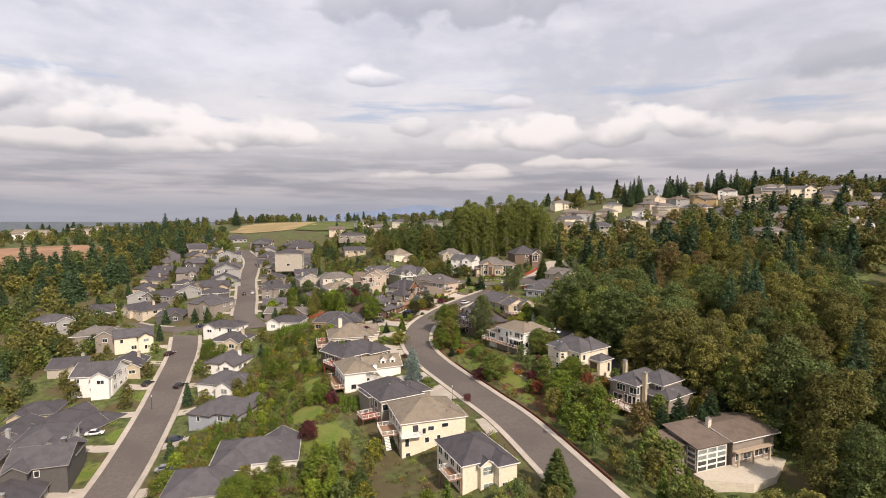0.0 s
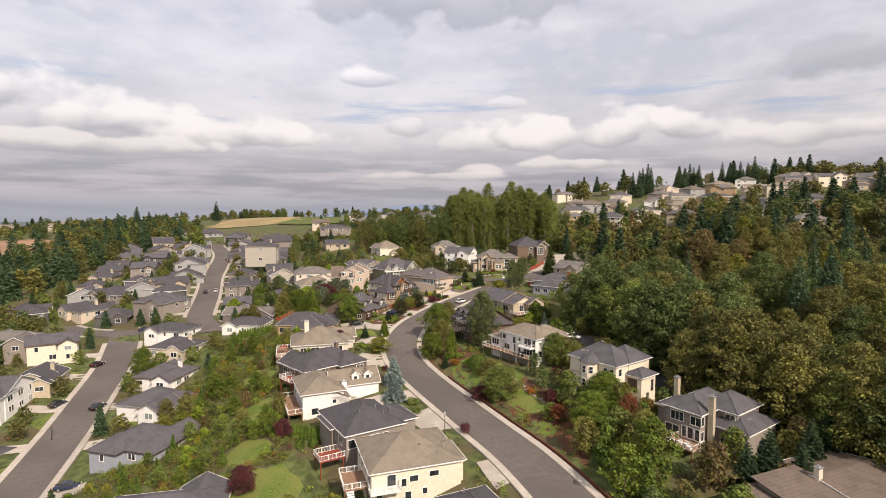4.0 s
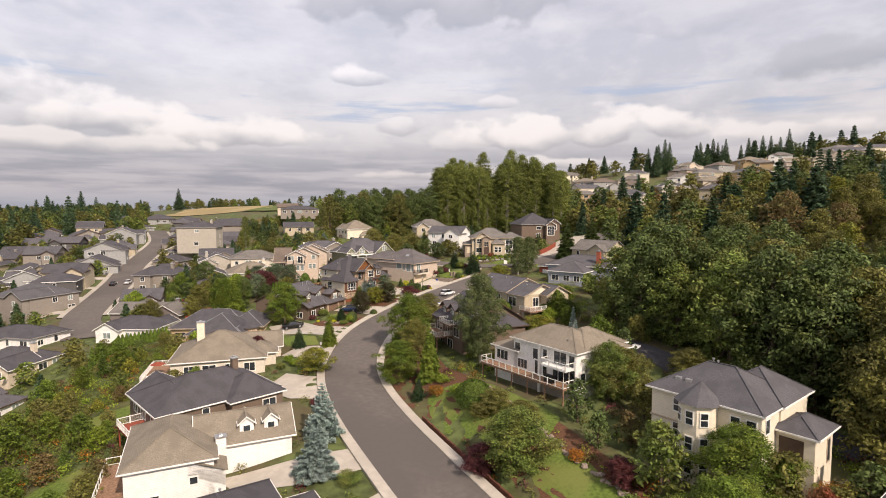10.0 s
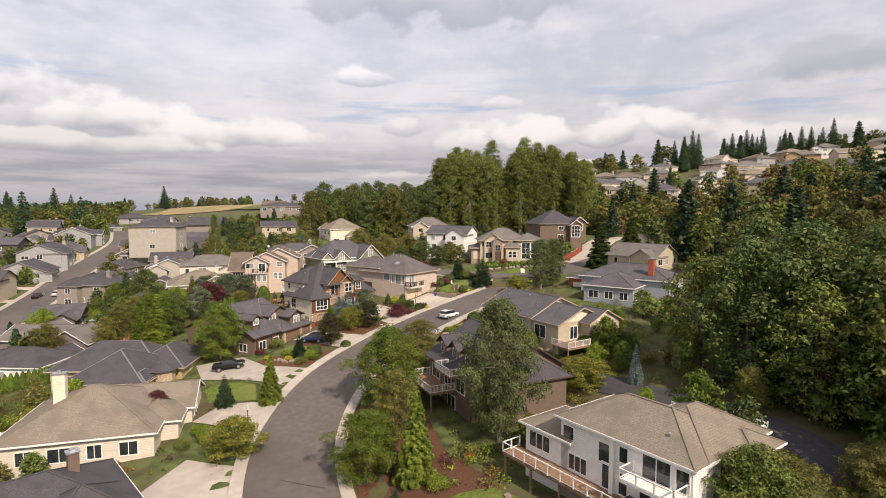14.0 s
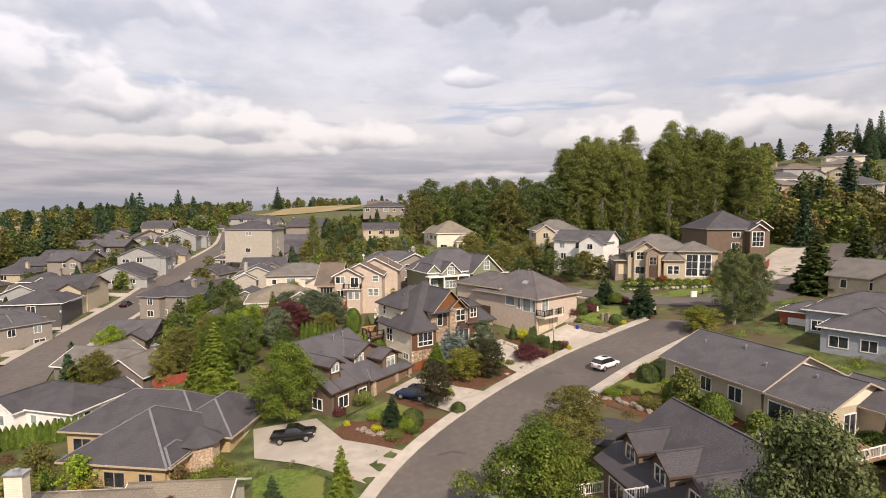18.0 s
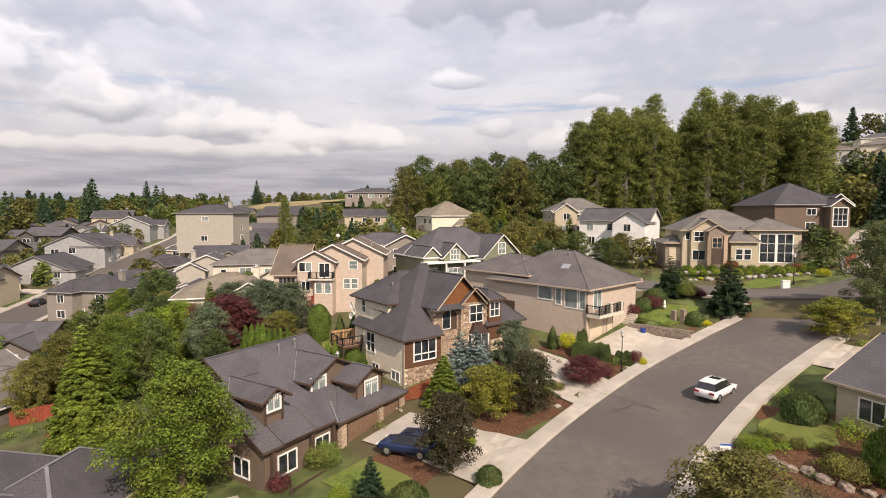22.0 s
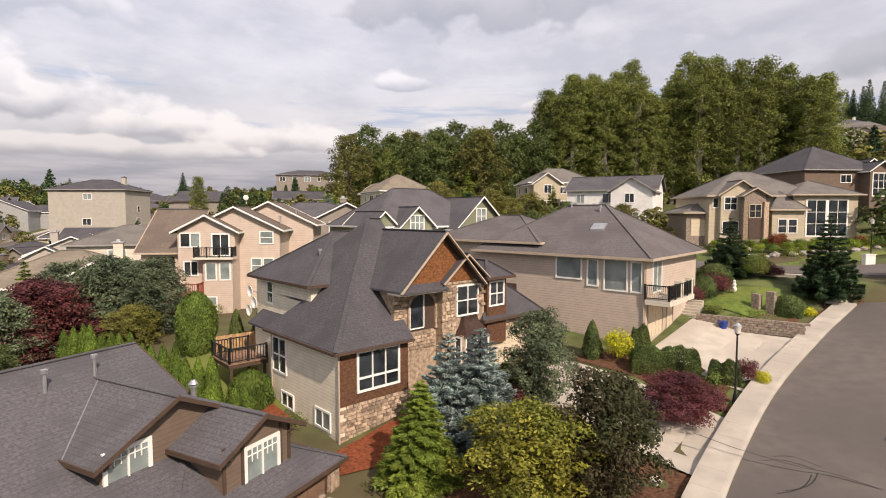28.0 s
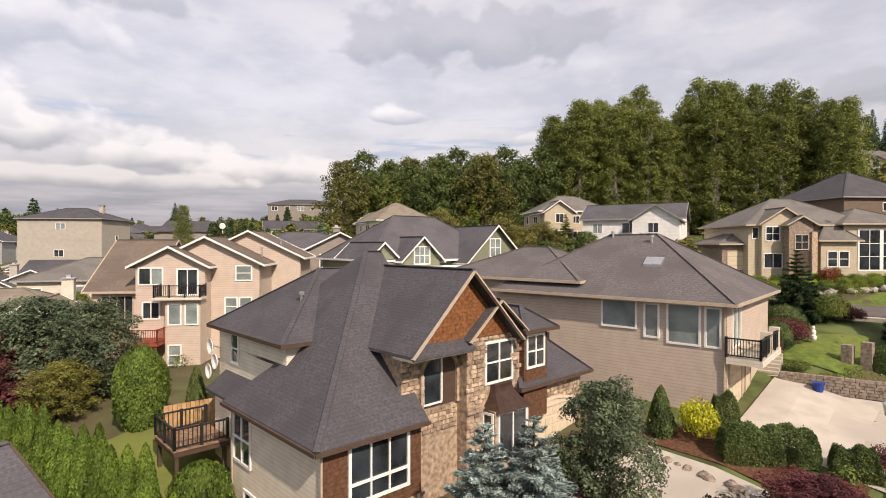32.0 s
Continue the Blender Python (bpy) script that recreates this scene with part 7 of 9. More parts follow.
# kinds: coarse for the woods, fine for the gardens
for k, (m, hh, rr) in enumerate((("forest", 16, 5.6), ("dark", 17, 5.8), ("green", 14, 5.2), ("olive", 15, 5.0), ("rust", 14, 5.0), ("gold", 12, 4.6))):
    proto(f"wood{k}", hh, "broad", m, 0.22, 76, rr, 11 + k, n=150, low=0.05, cs=(0.12, 0.24))
for k, (m, hh, rr) in enumerate((("conifer", 24, 5.6), ("fir", 20, 5.0), ("conifer", 17, 4.4))):
    proto(f"fir{k}", hh, "conifer", m, 0.34, 26, rr, 31 + k, tiers=28, droop=0.35)
for k in range(3):
    proto(f"poplar{k}", 28 + 2 * k, "broad", "poplar", 0.20, 75, 4.6, 41 + k, n=230, low=0.03, bark=BARK_P, tall=True, cs=(0.17, 0.34))
for k, (m, hh, rr) in enumerate((("maple", 8.5, 3.6), ("olive", 7.5, 3.0), ("green", 6.5, 2.8), ("lime", 6.0, 3.0), ("maroon", 6.0, 3.2), ("red", 5.5, 2.4), ("gold", 5.5, 2.5), ("dark", 6.5, 2.2), ("rust", 5.5, 2.6), ("bronze", 5.5, 2.4))):
    proto(f"garden{k}", hh, "broad", m, 0.085, 620, rr, 51 + k, n=120, low=0.12)
    proto(f"gardn{k}", hh, "broad", m, 0.25, 85, rr, 151 + k, n=70, low=0.08)
proto("birch", 12, "broad", "birch", 0.10, 420, 4.2, 61, n=150, low=0.10, bark=BARK_P)
proto("pine", 6.0, "broad", "sage", 0.075, 900, 2.4, 62, n=130, low=0.05)
whorled("blue_spruce", 6.2, 2.3, "blue", 0.10, 330, 71, tiers=17, droop=0.10, lift=0.18)
whorled("spruce", 6.0, 1.9, "conifer", 0.10, 340, 72, tiers=17, droop=0.12, lift=0.15)
whorled("cedar", 8.0, 2.0, "cedar", 0.13, 330, 73, tiers=24, droop=0.30, lift=0.12, fan=0.42)
proto("cedr", 8.0, "conifer", "hedge", 0.26, 50, 2.0, 75, tiers=14, droop=0.25, bare=0.02)
whorled("tall_cedar", 12.0, 2.2, "dark", 0.22, 170, 74, tiers=30, droop=0.30, lift=0.10, fan=0.42)
for k, (m, hh, rr) in enumerate((("conifer", 20, 5.4), ("fir", 17, 4.8), ("conifer", 14, 4.4))):
    proto(f"cfir{k}", hh, "conifer", m, 0.62, 7, rr, 231 + k, tiers=15, droop=0.35)
for k, (m, hh, rr) in enumerate((("forest", 12, 5.2), ("olive", 11, 4.8), ("green", 10, 4.8), ("dark", 13, 5.2), ("rust", 10, 4.4))):
    proto(f"cwood{k}", hh, "broad", m, 0.62, 13, rr, 241 + k, n=52, low=0.03)


def joined_wood(name, pts, keys, label, seed, sc=(0.7, 1.1)):
    """Trees that nobody could count, one mesh for each kind of leaf."""
    rng = np.random.default_rng(seed)
    pts = np.array(pts, float)
    pick = rng.integers(0, len(keys), len(pts))
    z = ground(pts[:, 0], pts[:, 1])
    for i, key in enumerate(keys):
        me = PROTO[key][1]
        co = np.empty(len(me.vertices) * 3)
        me.vertices.foreach_get("co", co)
        co = co.reshape(-1, 3)
        V = []
        for (x, y), h in zip(pts[pick == i], z[pick == i]):
            a, q, w = rng.uniform(0, 6.3), rng.uniform(*sc), rng.uniform(0.9, 1.25)
            c, t = math.cos(a) * q * w, math.sin(a) * q * w
            V.append(np.column_stack([co[:, 0] * c - co[:, 1] * t + x, co[:, 0] * t + co[:, 1] * c + y, co[:, 2] * q + h - 0.3]))
        if not V:
            continue
        V = np.concatenate(V)
        n = len(V) // 4
        m2 = bpy.data.meshes.new(name)
        m2.vertices.add(len(V))
        m2.vertices.foreach_set("co", V.ravel())
        m2.loops.add(4 * n)
        m2.loops.foreach_set("vertex_index", np.arange(4 * n, dtype=np.int32))
        m2.polygons.add(n)
        m2.polygons.foreach_set("loop_start", np.arange(0, 4 * n, 4, dtype=np.int32))
        m2.update(calc_edges=True)
        m2.materials.append(me.materials[0])
        tagged(new(name, m2), label, "woods", kind="stuff")


def clipped_mesh(name, h, r, shape, leaf, n, mat, seed):
    """A dense clipped evergreen: sprays laid over a closed outline, several deep."""
    rng = np.random.default_rng(seed)
    t = rng.uniform(0, 1, n * 3)
    prof = shape(t)
    keep = rng.uniform(0, 1, n * 3) < prof + 0.06
    t, prof = t[keep][:n], prof[keep][:n]
    n = len(t)
    a = rng.uniform(0, 2 * math.pi, n)
    dent = 1 + 0.05 * np.sin(5 * a + 7 * t) + 0.04 * np.sin(9 * a - 17 * t + seed)
    rad = r * prof * dent * rng.uniform(0.80, 1.05, n)
    out = np.column_stack([np.cos(a), np.sin(a), np.full(n, 0.0)])
    c = out * rad[:, None] + np.column_stack([np.zeros(n), np.zeros(n), t * h])
    nrm = out + rng.normal(size=(n, 3)) * 0.45 + np.array([0, 0, 0.35])
    nrm /= np.linalg.norm(nrm, axis=1)[:, None]
    up = np.array([0, 0, 1.0]) + rng.normal(size=(n, 3)) * 0.35
    b = np.cross(nrm, up)
    b /= np.linalg.norm(b, axis=1)[:, None] + 1e-9
    u = np.cross(b, nrm)
    s = leaf * rng.uniform(0.6, 1.3, n)[:, None]
    V = np.stack([c - u * s, c - b * s * 0.5, c + u * s, c + b * s * 0.5], axis=1).reshape(-1, 3)
    me = bpy.data.meshes.new(name)
    me.from_pydata(V.tolist(), [], np.arange(4 * n).reshape(-1, 4).tolist())
    me.materials.append(mat)
    return me


def cone_line(t):
    return np.minimum(1, 0.55 + t * 2.2) * (1 - t) ** 0.62 * 1.12


def egg_line(t):
    return np.sqrt(np.clip(1 - (2 * t * 0.93 - 0.86) ** 2, 0, 1))


def dome_line(t):
    return np.sqrt(np.clip(1 - (t * 1.5 - 0.5) ** 2, 0, 1))


SHRUB["thuja"] = clipped_mesh("thuja", 3.2, 0.62, cone_line, 0.075, 7000, LEAF["thuja"], 1)
SHRUB["thuja_y"] = clipped_mesh("thuja", 2.4, 0.55, cone_line, 0.065, 5000, LEAF["dark"], 2)
SHRUB["cypress"] = clipped_mesh("cypress", 4.0, 1.3, egg_line, 0.085, 16000, LEAF["hedge"], 3)
SHRUB["ball"] = clipped_mesh("shrub", 1.3, 1.0, dome_line, 0.055, 9000, LEAF["hedge"], 4)
SHRUB["ball_dark"] = clipped_mesh("shrub", 1.3, 1.0, dome_line, 0.055, 9000, LEAF["dark"], 5)
for k, m in enumerate(("green", "dark", "lime", "yellow", "maroon", "red", "olive", "hedge", "orange", "blue", "gold")):
    SHRUB[m] = crown_mesh("shrub", mound(1.0, 1.3, k), 0.055, 1250, LEAF[m], 20 + k, depth=(0.6, 1.1))
    SHRUB[m + "_big"] = crown_mesh("shrub", mound(1.9, 2.4, k + 40), 0.075, 760, LEAF[m], 60 + k, depth=(0.6, 1.1))

# footprints of the houses, kept clear of planting
FOOT = []
bpy.context.view_layer.update()
for o in scene.objects:
    if o.name.startswith(("wall", "deck", "garage_door", "terrace")) and o.parent and o.type == "MESH":
        co = np.array([v.co for v in o.data.vertices])
        top = o.parent if o.parent.parent is None else o.parent.parent
        FOOT.append((np.array(top.matrix_world.inverted()), co[:, 0].min(), co[:, 1].min(), co[:, 0].max(), co[:, 1].max(), top.matrix_world.translation.x, top.matrix_world.translation.y))
DRIVES = []        # outlines of drives and lawns, kept clear of undergrowth


def inside(poly, x, y):
    c, j = False, len(poly) - 1
    for i in range(len(poly)):
        (xi, yi), (xj, yj) = poly[i], poly[j]
        if (yi > y) != (yj > y) and x < (xj - xi) * (y - yi) / (yj - yi) + xi:
            c = not c
        j = i
    return c


def clear(x, y, pad=0.0):
    for s, w in STREETS:
        if np.min(np.hypot(s[:, 0] - x, s[:, 1] - y)) < w + 2.2 + pad:
            return False
    for m, a, b, c, d, hx, hy in FOOT:
        if abs(hx - x) + abs(hy - y) > 45:
            continue
        u, v = m[0, 0] * x + m[0, 1] * y + m[0, 3], m[1, 0] * x + m[1, 1] * y + m[1, 3]
        if a - pad < u < c + pad and b - pad < v < d + pad:
            return False
    return not any(inside(p, x, y) for p in DRIVES)



# ---- drives, lawns and beds ----
def to_kerb(pts, near=8.0):
    """Moves the corners that lie close beside the street up to the edge of its pavement."""
    out = []
    for x, y in pts:
        d = np.hypot(MAIN[:, 0] - x, MAIN[:, 1] - y)
        i = int(np.argmin(d))
        f = 6.05 / d[i] if 4.0 < d[i] < near and y < 256 else 1.0
        out.append((MAIN[i, 0] + (x - MAIN[i, 0]) * f, MAIN[i, 1] + (y - MAIN[i, 1]) * f))
    return out


def drive(pts, mat=CONCRETE, label="pale concrete driveway", up=0.13):
    pts = to_kerb(pts)
    DRIVES.append(pts)
    return patch("driveway", pts, mat, label, "driveway", up, 1.2)


def lawn(pts, up=0.07):
    DRIVES.append(pts)
    return patch("lawn", pts, LAWN, "mown green lawn", "lawn", up, 1.6)


def bed(pts, mat=MULCH, up=0.05):
    return patch("mulch_bed", to_kerb(pts, 7.4), mat, "planting bed of brown bark mulch", "mulch bed", up, 1.6)


drive([(1.0, 252.6), (5.6, 257.6), (12.2, 253.0), (8.6, 249.6), (4.8, 245.6)])
drive([(-9.6, 246.8), (-5.4, 251.4), (-2.2, 248.4), (1.6, 243.6), (-2.6, 238.6), (-5.6, 243.0)])
drive([(-19.6, 232.2), (-16.6, 237.0), (-11.0, 234.2), (-6.2, 232.2), (-10.4, 226.6), (-14.6, 229.4)])
drive([(-33.0, 221.6), (-26.2, 224.6), (-20.8, 219.4), (-13.0, 217.4), (-15.6, 211.6), (-23.4, 214.4), (-29.5, 215.6)])
drive([(-24.4, 200.6), (-22.4, 205.6), (-15.0, 206.0), (-15.8, 201.0), (-18.0, 198.6)])
drive([(-23.4, 184.6), (-21.0, 191.6), (-14.0, 191.0), (-12.8, 181.6), (-17.6, 181.0)])
drive([(-21.4, 160.2), (-11.6, 163.0), (-5.2, 165.4), (-3.2, 160.0), (-8.4, 157.0), (-18.0, 157.2)])
drive([(-6.0, 150.0), (-1.0, 154.6), (1.8, 150.0), (4.6, 144.6), (-1.0, 142.6)])
drive([(8.0, 130.4), (12.6, 132.4), (15.2, 124.0), (10.6, 121.6)])
drive([(24.5, 241.4), (28.6, 246.6), (25.8, 250.2), (20.8, 245.0)])
# blacktop lane to the houses above the street
LANE = spline([(3.5, 224, 0), (10, 221.5, 0), (18, 217.5, 0), (26, 211, 0), (34, 203, 0), (40, 192, 0), (46, 180, 0), (53, 168, 0), (58, 155, 0)], 2.5)[:, :2]
ln = np.gradient(LANE, axis=0)
ln /= np.linalg.norm(ln, axis=1)[:, None]
side = np.column_stack([ln[:, 1], -ln[:, 0]]) * 3.0
drive([tuple(p) for p in LANE + side] + [tuple(p) for p in (LANE - side)[::-1]], BLACKTOP, "dark blacktop shared lane")
drive([(44.0, 274.5), (48.5, 279.0), (66, 306), (72, 312), (63, 316), (50, 299), (42, 282)], CONCRETE, "pale worn concrete side road")
# lower street drives
for k in (16, 26, 36, 46, 56, 66, 74):
    if k < len(LEFT):
        drive(quad(LEFT, k, k + 2, 6.2, 12.5))
        drive(quad(LEFT, k + 1, k + 3, -13.5, -6.2))
for k in (6, 14, 22, 30, 38, 48):
    if k + 3 < len(FAR):
        drive(quad(FAR, k, k + 2, 6.0, 13))
        drive(quad(FAR, k, k + 2, -13, -6.0))
lawn([(7.5, 260.5), (12.0, 264.5), (15.5, 263.6), (14.0, 260.4), (10.4, 258.3)])
lawn([(-20.8, 226.4), (-18.4, 229.6), (-14.2, 227.0), (-16.6, 224.2)])
lawn([(-24.6, 206.4), (-27.4, 211.6), (-25.4, 213.6), (-22.8, 213.4), (-18.6, 211.4), (-16.6, 210.0), (-16.4, 206.8)])
lawn([(4.6, 180.4), (5.0, 175.6), (6.9, 170.2), (12.0, 165.0), (20.6, 163.0), (22.8, 166.4), (20.8, 170.8), (15.4, 180.2), (12.6, 182.8), (9.4, 182.4)])
lawn(blob(21.5, 154.0, 7.0, 3.4, -58, seed=6))
lawn(blob(22.6, 143.2, 3.0, 2.0, -60, seed=16))
lawn(blob(13.6, 233.6, 3.4, 2.6, 50, seed=7))
lawn(blob(3.6, 134.4, 2.0, 2.6, 20, seed=8))
lawn(blob(-29.5, 128.5, 7.0, 8.0, 20, seed=9))
lawn(blob(-41, 160, 4.4, 8.0, -20, seed=10))
lawn(blob(-36.5, 141, 4.5, 5.0, 10, seed=21))
lawn(blob(-48, 183, 4.5, 5.5, -20, seed=11))
lawn(blob(-27.6, 246.2, 7.0, 4.6, 50, seed=14))
lawn(blob(-30.0, 250.8, 4.2, 2.6, 55, seed=17), 0.09)
lawn(blob(28, 278.5, 9, 2.0, 12, seed=15))
for k in range(10):
    lawn(blob(*[(-96, 170), (-89, 145), (-85, 126), (-72, 170), (-110, 193), (-76, 190), (-124, 232), (-66, 150), (-135, 305), (-112, 268)][k], 3.2, 5.0, -15, seed=30 + k))
bed([(-14.6, 237.4), (-16.6, 241.0), (-10.6, 247.0), (-6.2, 243.4), (-3.0, 238.8), (-8.0, 232.6)])
bed([(-20.0, 238.6), (-18.6, 241.2), (-14.4, 246.0), (-13.0, 241.0)], MULCH_R, 0.08)
bed([(-5.0, 251.6), (-0.2, 253.0), (4.4, 249.6), (4.8, 246.2), (1.8, 244.2), (-1.8, 248.8)])
bed([(10.0, 256.8), (14.8, 259.0), (18.0, 263.0), (22.2, 264.0), (20.2, 260.0), (14.0, 254.6)])
bed([(-18.8, 228.4), (-14.6, 234.4), (-9.8, 231.8), (-13.6, 225.8)], up=0.045)
bed([(-24.6, 216.8), (-22.0, 224.0), (-16.0, 223.8), (-10.6, 226.0), (-15.2, 216.4)])
bed([(8, 229.5), (13.0, 237.6), (17.4, 235.6), (27.6, 221.0), (24.0, 217.6), (14.4, 223.0)])
bed([(-2.6, 196), (-3.8, 206), (0.5, 217), (6.0, 216), (5.0, 205), (8.0, 192), (14, 181), (8, 171), (1.5, 181)])
bed([(12.0, 160.5), (8.4, 167.6), (14, 172), (22, 166), (27, 156), (31, 140), (27.6, 128), (22, 142)])


# ---- street things ----
def street_lamp(x, y, h=4.5):
    e = empty("street_lamp", pose(x, y, gz(x, y) + 0.15), "black post-top street lamp with pale globe beside the pavement", "street lamp", "street lamps")
    s = Solid()
    s.tube((0, 0, -0.3), (0, 0, 0.5), 0.16, 0.11, 10).tube((0, 0, 0.5), (0, 0, h - 0.75), 0.06, 0.045, 10).tube((0, 0, h - 0.75), (0, 0, h - 0.62), 0.05, 0.15, 10)
    s.make("post", LEAD, e)
    g = Solid()
    g.tube((0, 0, h - 0.62), (0, 0, h - 0.22), 0.13, 0.2, 12)
    g.make("globe", material("lamp_globe", (0.7, 0.66, 0.58), 0.3), e)
    c = Solid()
    c.tube((0, 0, h - 0.22), (0, 0, h - 0.05), 0.23, 0.05, 12)
    c.make("lamp_cap", METAL, e)


for x, y in ((3.0, 245.3), (33.0, 277.5), (-15.6, 196.0), (2.5, 142.0), (-89.0, 160.0), (-103.5, 224.0), (-107, 268)):
    street_lamp(x, y)

CAR_GLASS = material("car_glass", (0.02, 0.022, 0.025), 0.08, spec=0.9)
TYRE = material("tyre_rubber", (0.02, 0.02, 0.02), 0.8)
RIM = material("alloy_rim", (0.45, 0.45, 0.46), 0.3, 0.8)
LAMP_R = material("tail_lamp", (0.25, 0.02, 0.02), 0.3)
LAMP_W = material("head_lamp", (0.75, 0.75, 0.72), 0.15)


def car(name, x, y, rot, color, label, L=4.75, W=1.9, H=1.7, kind="suv", z=None, roof_panel=True):
    """A parked car: shaped body from cross-sections, glasshouse, wheels, lamps."""
    paint = material(name + "_paint", color, 0.22, 0.1, vary=0.03, spec=0.6)
    if z is None:
        p, q = gz(x + 1.3 * math.cos(radians(rot)), y + 1.3 * math.sin(radians(rot))), gz(x - 1.3 * math.cos(radians(rot)), y - 1.3 * math.sin(radians(rot)))
        z, tilt = (p + q) / 2 + 0.12, math.degrees(math.atan2(p - q, 2.6))
    else:
        tilt = 0
    e = empty(name, pose(x, y, z, 0, 0, rot) @ pose(0, 0, 0, 0, -tilt, 0), label, "car", "parked cars")
    h = L / 2
    if kind == "suv":
        prof = [(-h, 0.45, 0.95), (-h + 0.08, 0.35, 1.02), (-h + 0.5, 0.3, 1.04), (-0.6, 0.28, 1.02), (0.7, 0.28, 1.0), (h - 0.9, 0.3, 0.98), (h - 0.25, 0.35, 0.86), (h, 0.45, 0.72)]
        glass = [(-h + 0.12, 1.0, 0.80), (-h + 0.45, H - 0.06, 0.62), (-0.5, H, 0.64), (0.35, H - 0.05, 0.62), (1.15, 1.0, 0.78)]
    elif kind == "truck":
        prof = [(-h, 0.55, 1.1), (-h + 0.06, 0.5, 1.15), (-0.9, 0.45, 1.15), (0.2, 0.45, 1.15), (1.2, 0.45, 1.12), (h - 0.3, 0.5, 1.05), (h, 0.6, 0.85)]
        glass = [(-0.95, 1.13, 0.80), (-0.65, H - 0.03, 0.66), (0.3, H, 0.66), (0.55, H - 0.06, 0.64), (1.25, 1.1, 0.78)]
    else:
        prof = [(-h, 0.4, 0.85), (-h + 0.1, 0.3, 0.92), (-h + 0.9, 0.26, 0.93), (0, 0.26, 0.9), (1.0, 0.28, 0.88), (h - 0.3, 0.33, 0.74), (h, 0.42, 0.6)]
        glass = [(-h + 0.75, 0.9, 0.78), (-0.95, H - 0.05, 0.62), (-0.1, H, 0.62), (0.35, H - 0.06, 0.6), (1.2, 0.88, 0.76)]
    s, n = Solid(), 8
    ring = lambda X, lo, hi, w: [(X, a * w, lo + (hi - lo) * b) for a, b in ((-0.9, 0), (-1, 0.3), (-0.98, 0.75), (-0.86, 1), (0.86, 1), (0.98, 0.75), (1, 0.3), (0.9, 0))]
    v = []
    for k, (X, lo, hi) in enumerate(prof):
        v += ring(X, lo, hi, W / 2 * (0.9 if k in (0, len(prof) - 1) else 1))
    f = [(k * n + i, k * n + (i + 1) % n, (k + 1) * n + (i + 1) % n, (k + 1) * n + i) for k in range(len(prof) - 1) for i in range(n)] + [tuple(range(n - 1, -1, -1)), tuple(range((len(prof) - 1) * n, len(prof) * n))]
    s.add(v, f)
    body = s.make("body", paint, e)
    for q in body.data.polygons:
        q.use_smooth = True
    g = Solid()
    gv = [(X, sgn * W * 0.5 * w / 0.8 * 0.93, zz) for X, zz, w in glass for sgn in (-1, 1)]
    m = len(glass)
    g.add(gv, [(2 * k, 2 * k + 1, 2 * k + 3, 2 * k + 2) for k in range(m - 1)] + [tuple(2 * k for k in range(m)), tuple(2 * k + 1 for k in range(m - 1, -1, -1))])
    g.make("glasshouse", CAR_GLASS, body)
    r = Solid()
    (xa, za, wa), (xb, zb, wb), (xc, zc, wc) = glass[1], glass[2], glass[3]
    for p, q in ((glass[1], glass[2]), (glass[2], glass[3])):
        r.slab([(p[0] - 0.05, -W * 0.58 * p[2], p[1] + 0.04), (q[0] + 0.05, -W * 0.58 * q[2], q[1] + 0.04), (q[0] + 0.05, W * 0.58 * q[2], q[1] + 0.04), (p[0] - 0.05, W * 0.58 * p[2], p[1] + 0.04)], 0.06)
    r.make("roof", paint, body)
    if roof_panel and kind == "suv":
        t = Solid()
        t.box(-0.55, -0.42, H + 0.03, 0.1, 0.42, H + 0.055)
        t.make("sunroof", CAR_GLASS, body)
    for sx in (-1, 1):
        for sy in (-1, 1):
            w = Solid()
            cx, cy = sx * L * 0.30, sy * (W / 2 - 0.1)
            w.tube((cx, cy - 0.11 * sy, 0.34), (cx, cy + 0.12 * sy, 0.34), 0.36, 0.36, 16)
            t = w.make("wheel", TYRE, e)
            d = Solid()
            d.tube((cx, cy + 0.12 * sy, 0.34), (cx, cy + 0.135 * sy, 0.34), 0.24, 0.2, 10)
            d.make("rim", RIM, t)
    for sx, mm, nm in ((-1, LAMP_R, "tail_light"), (1, LAMP_W, "headlight")):
        for sy in (-1, 1):
            l = Solid()
            l.box(sx * h - 0.12, sy * W * 0.36 - 0.2, 0.68 if sx > 0 else 0.78, sx * h + 0.0 * sx, sy * W * 0.36 + 0.2, 0.80 if sx > 0 else 0.92)
            l.make(nm, mm, body)
    return e


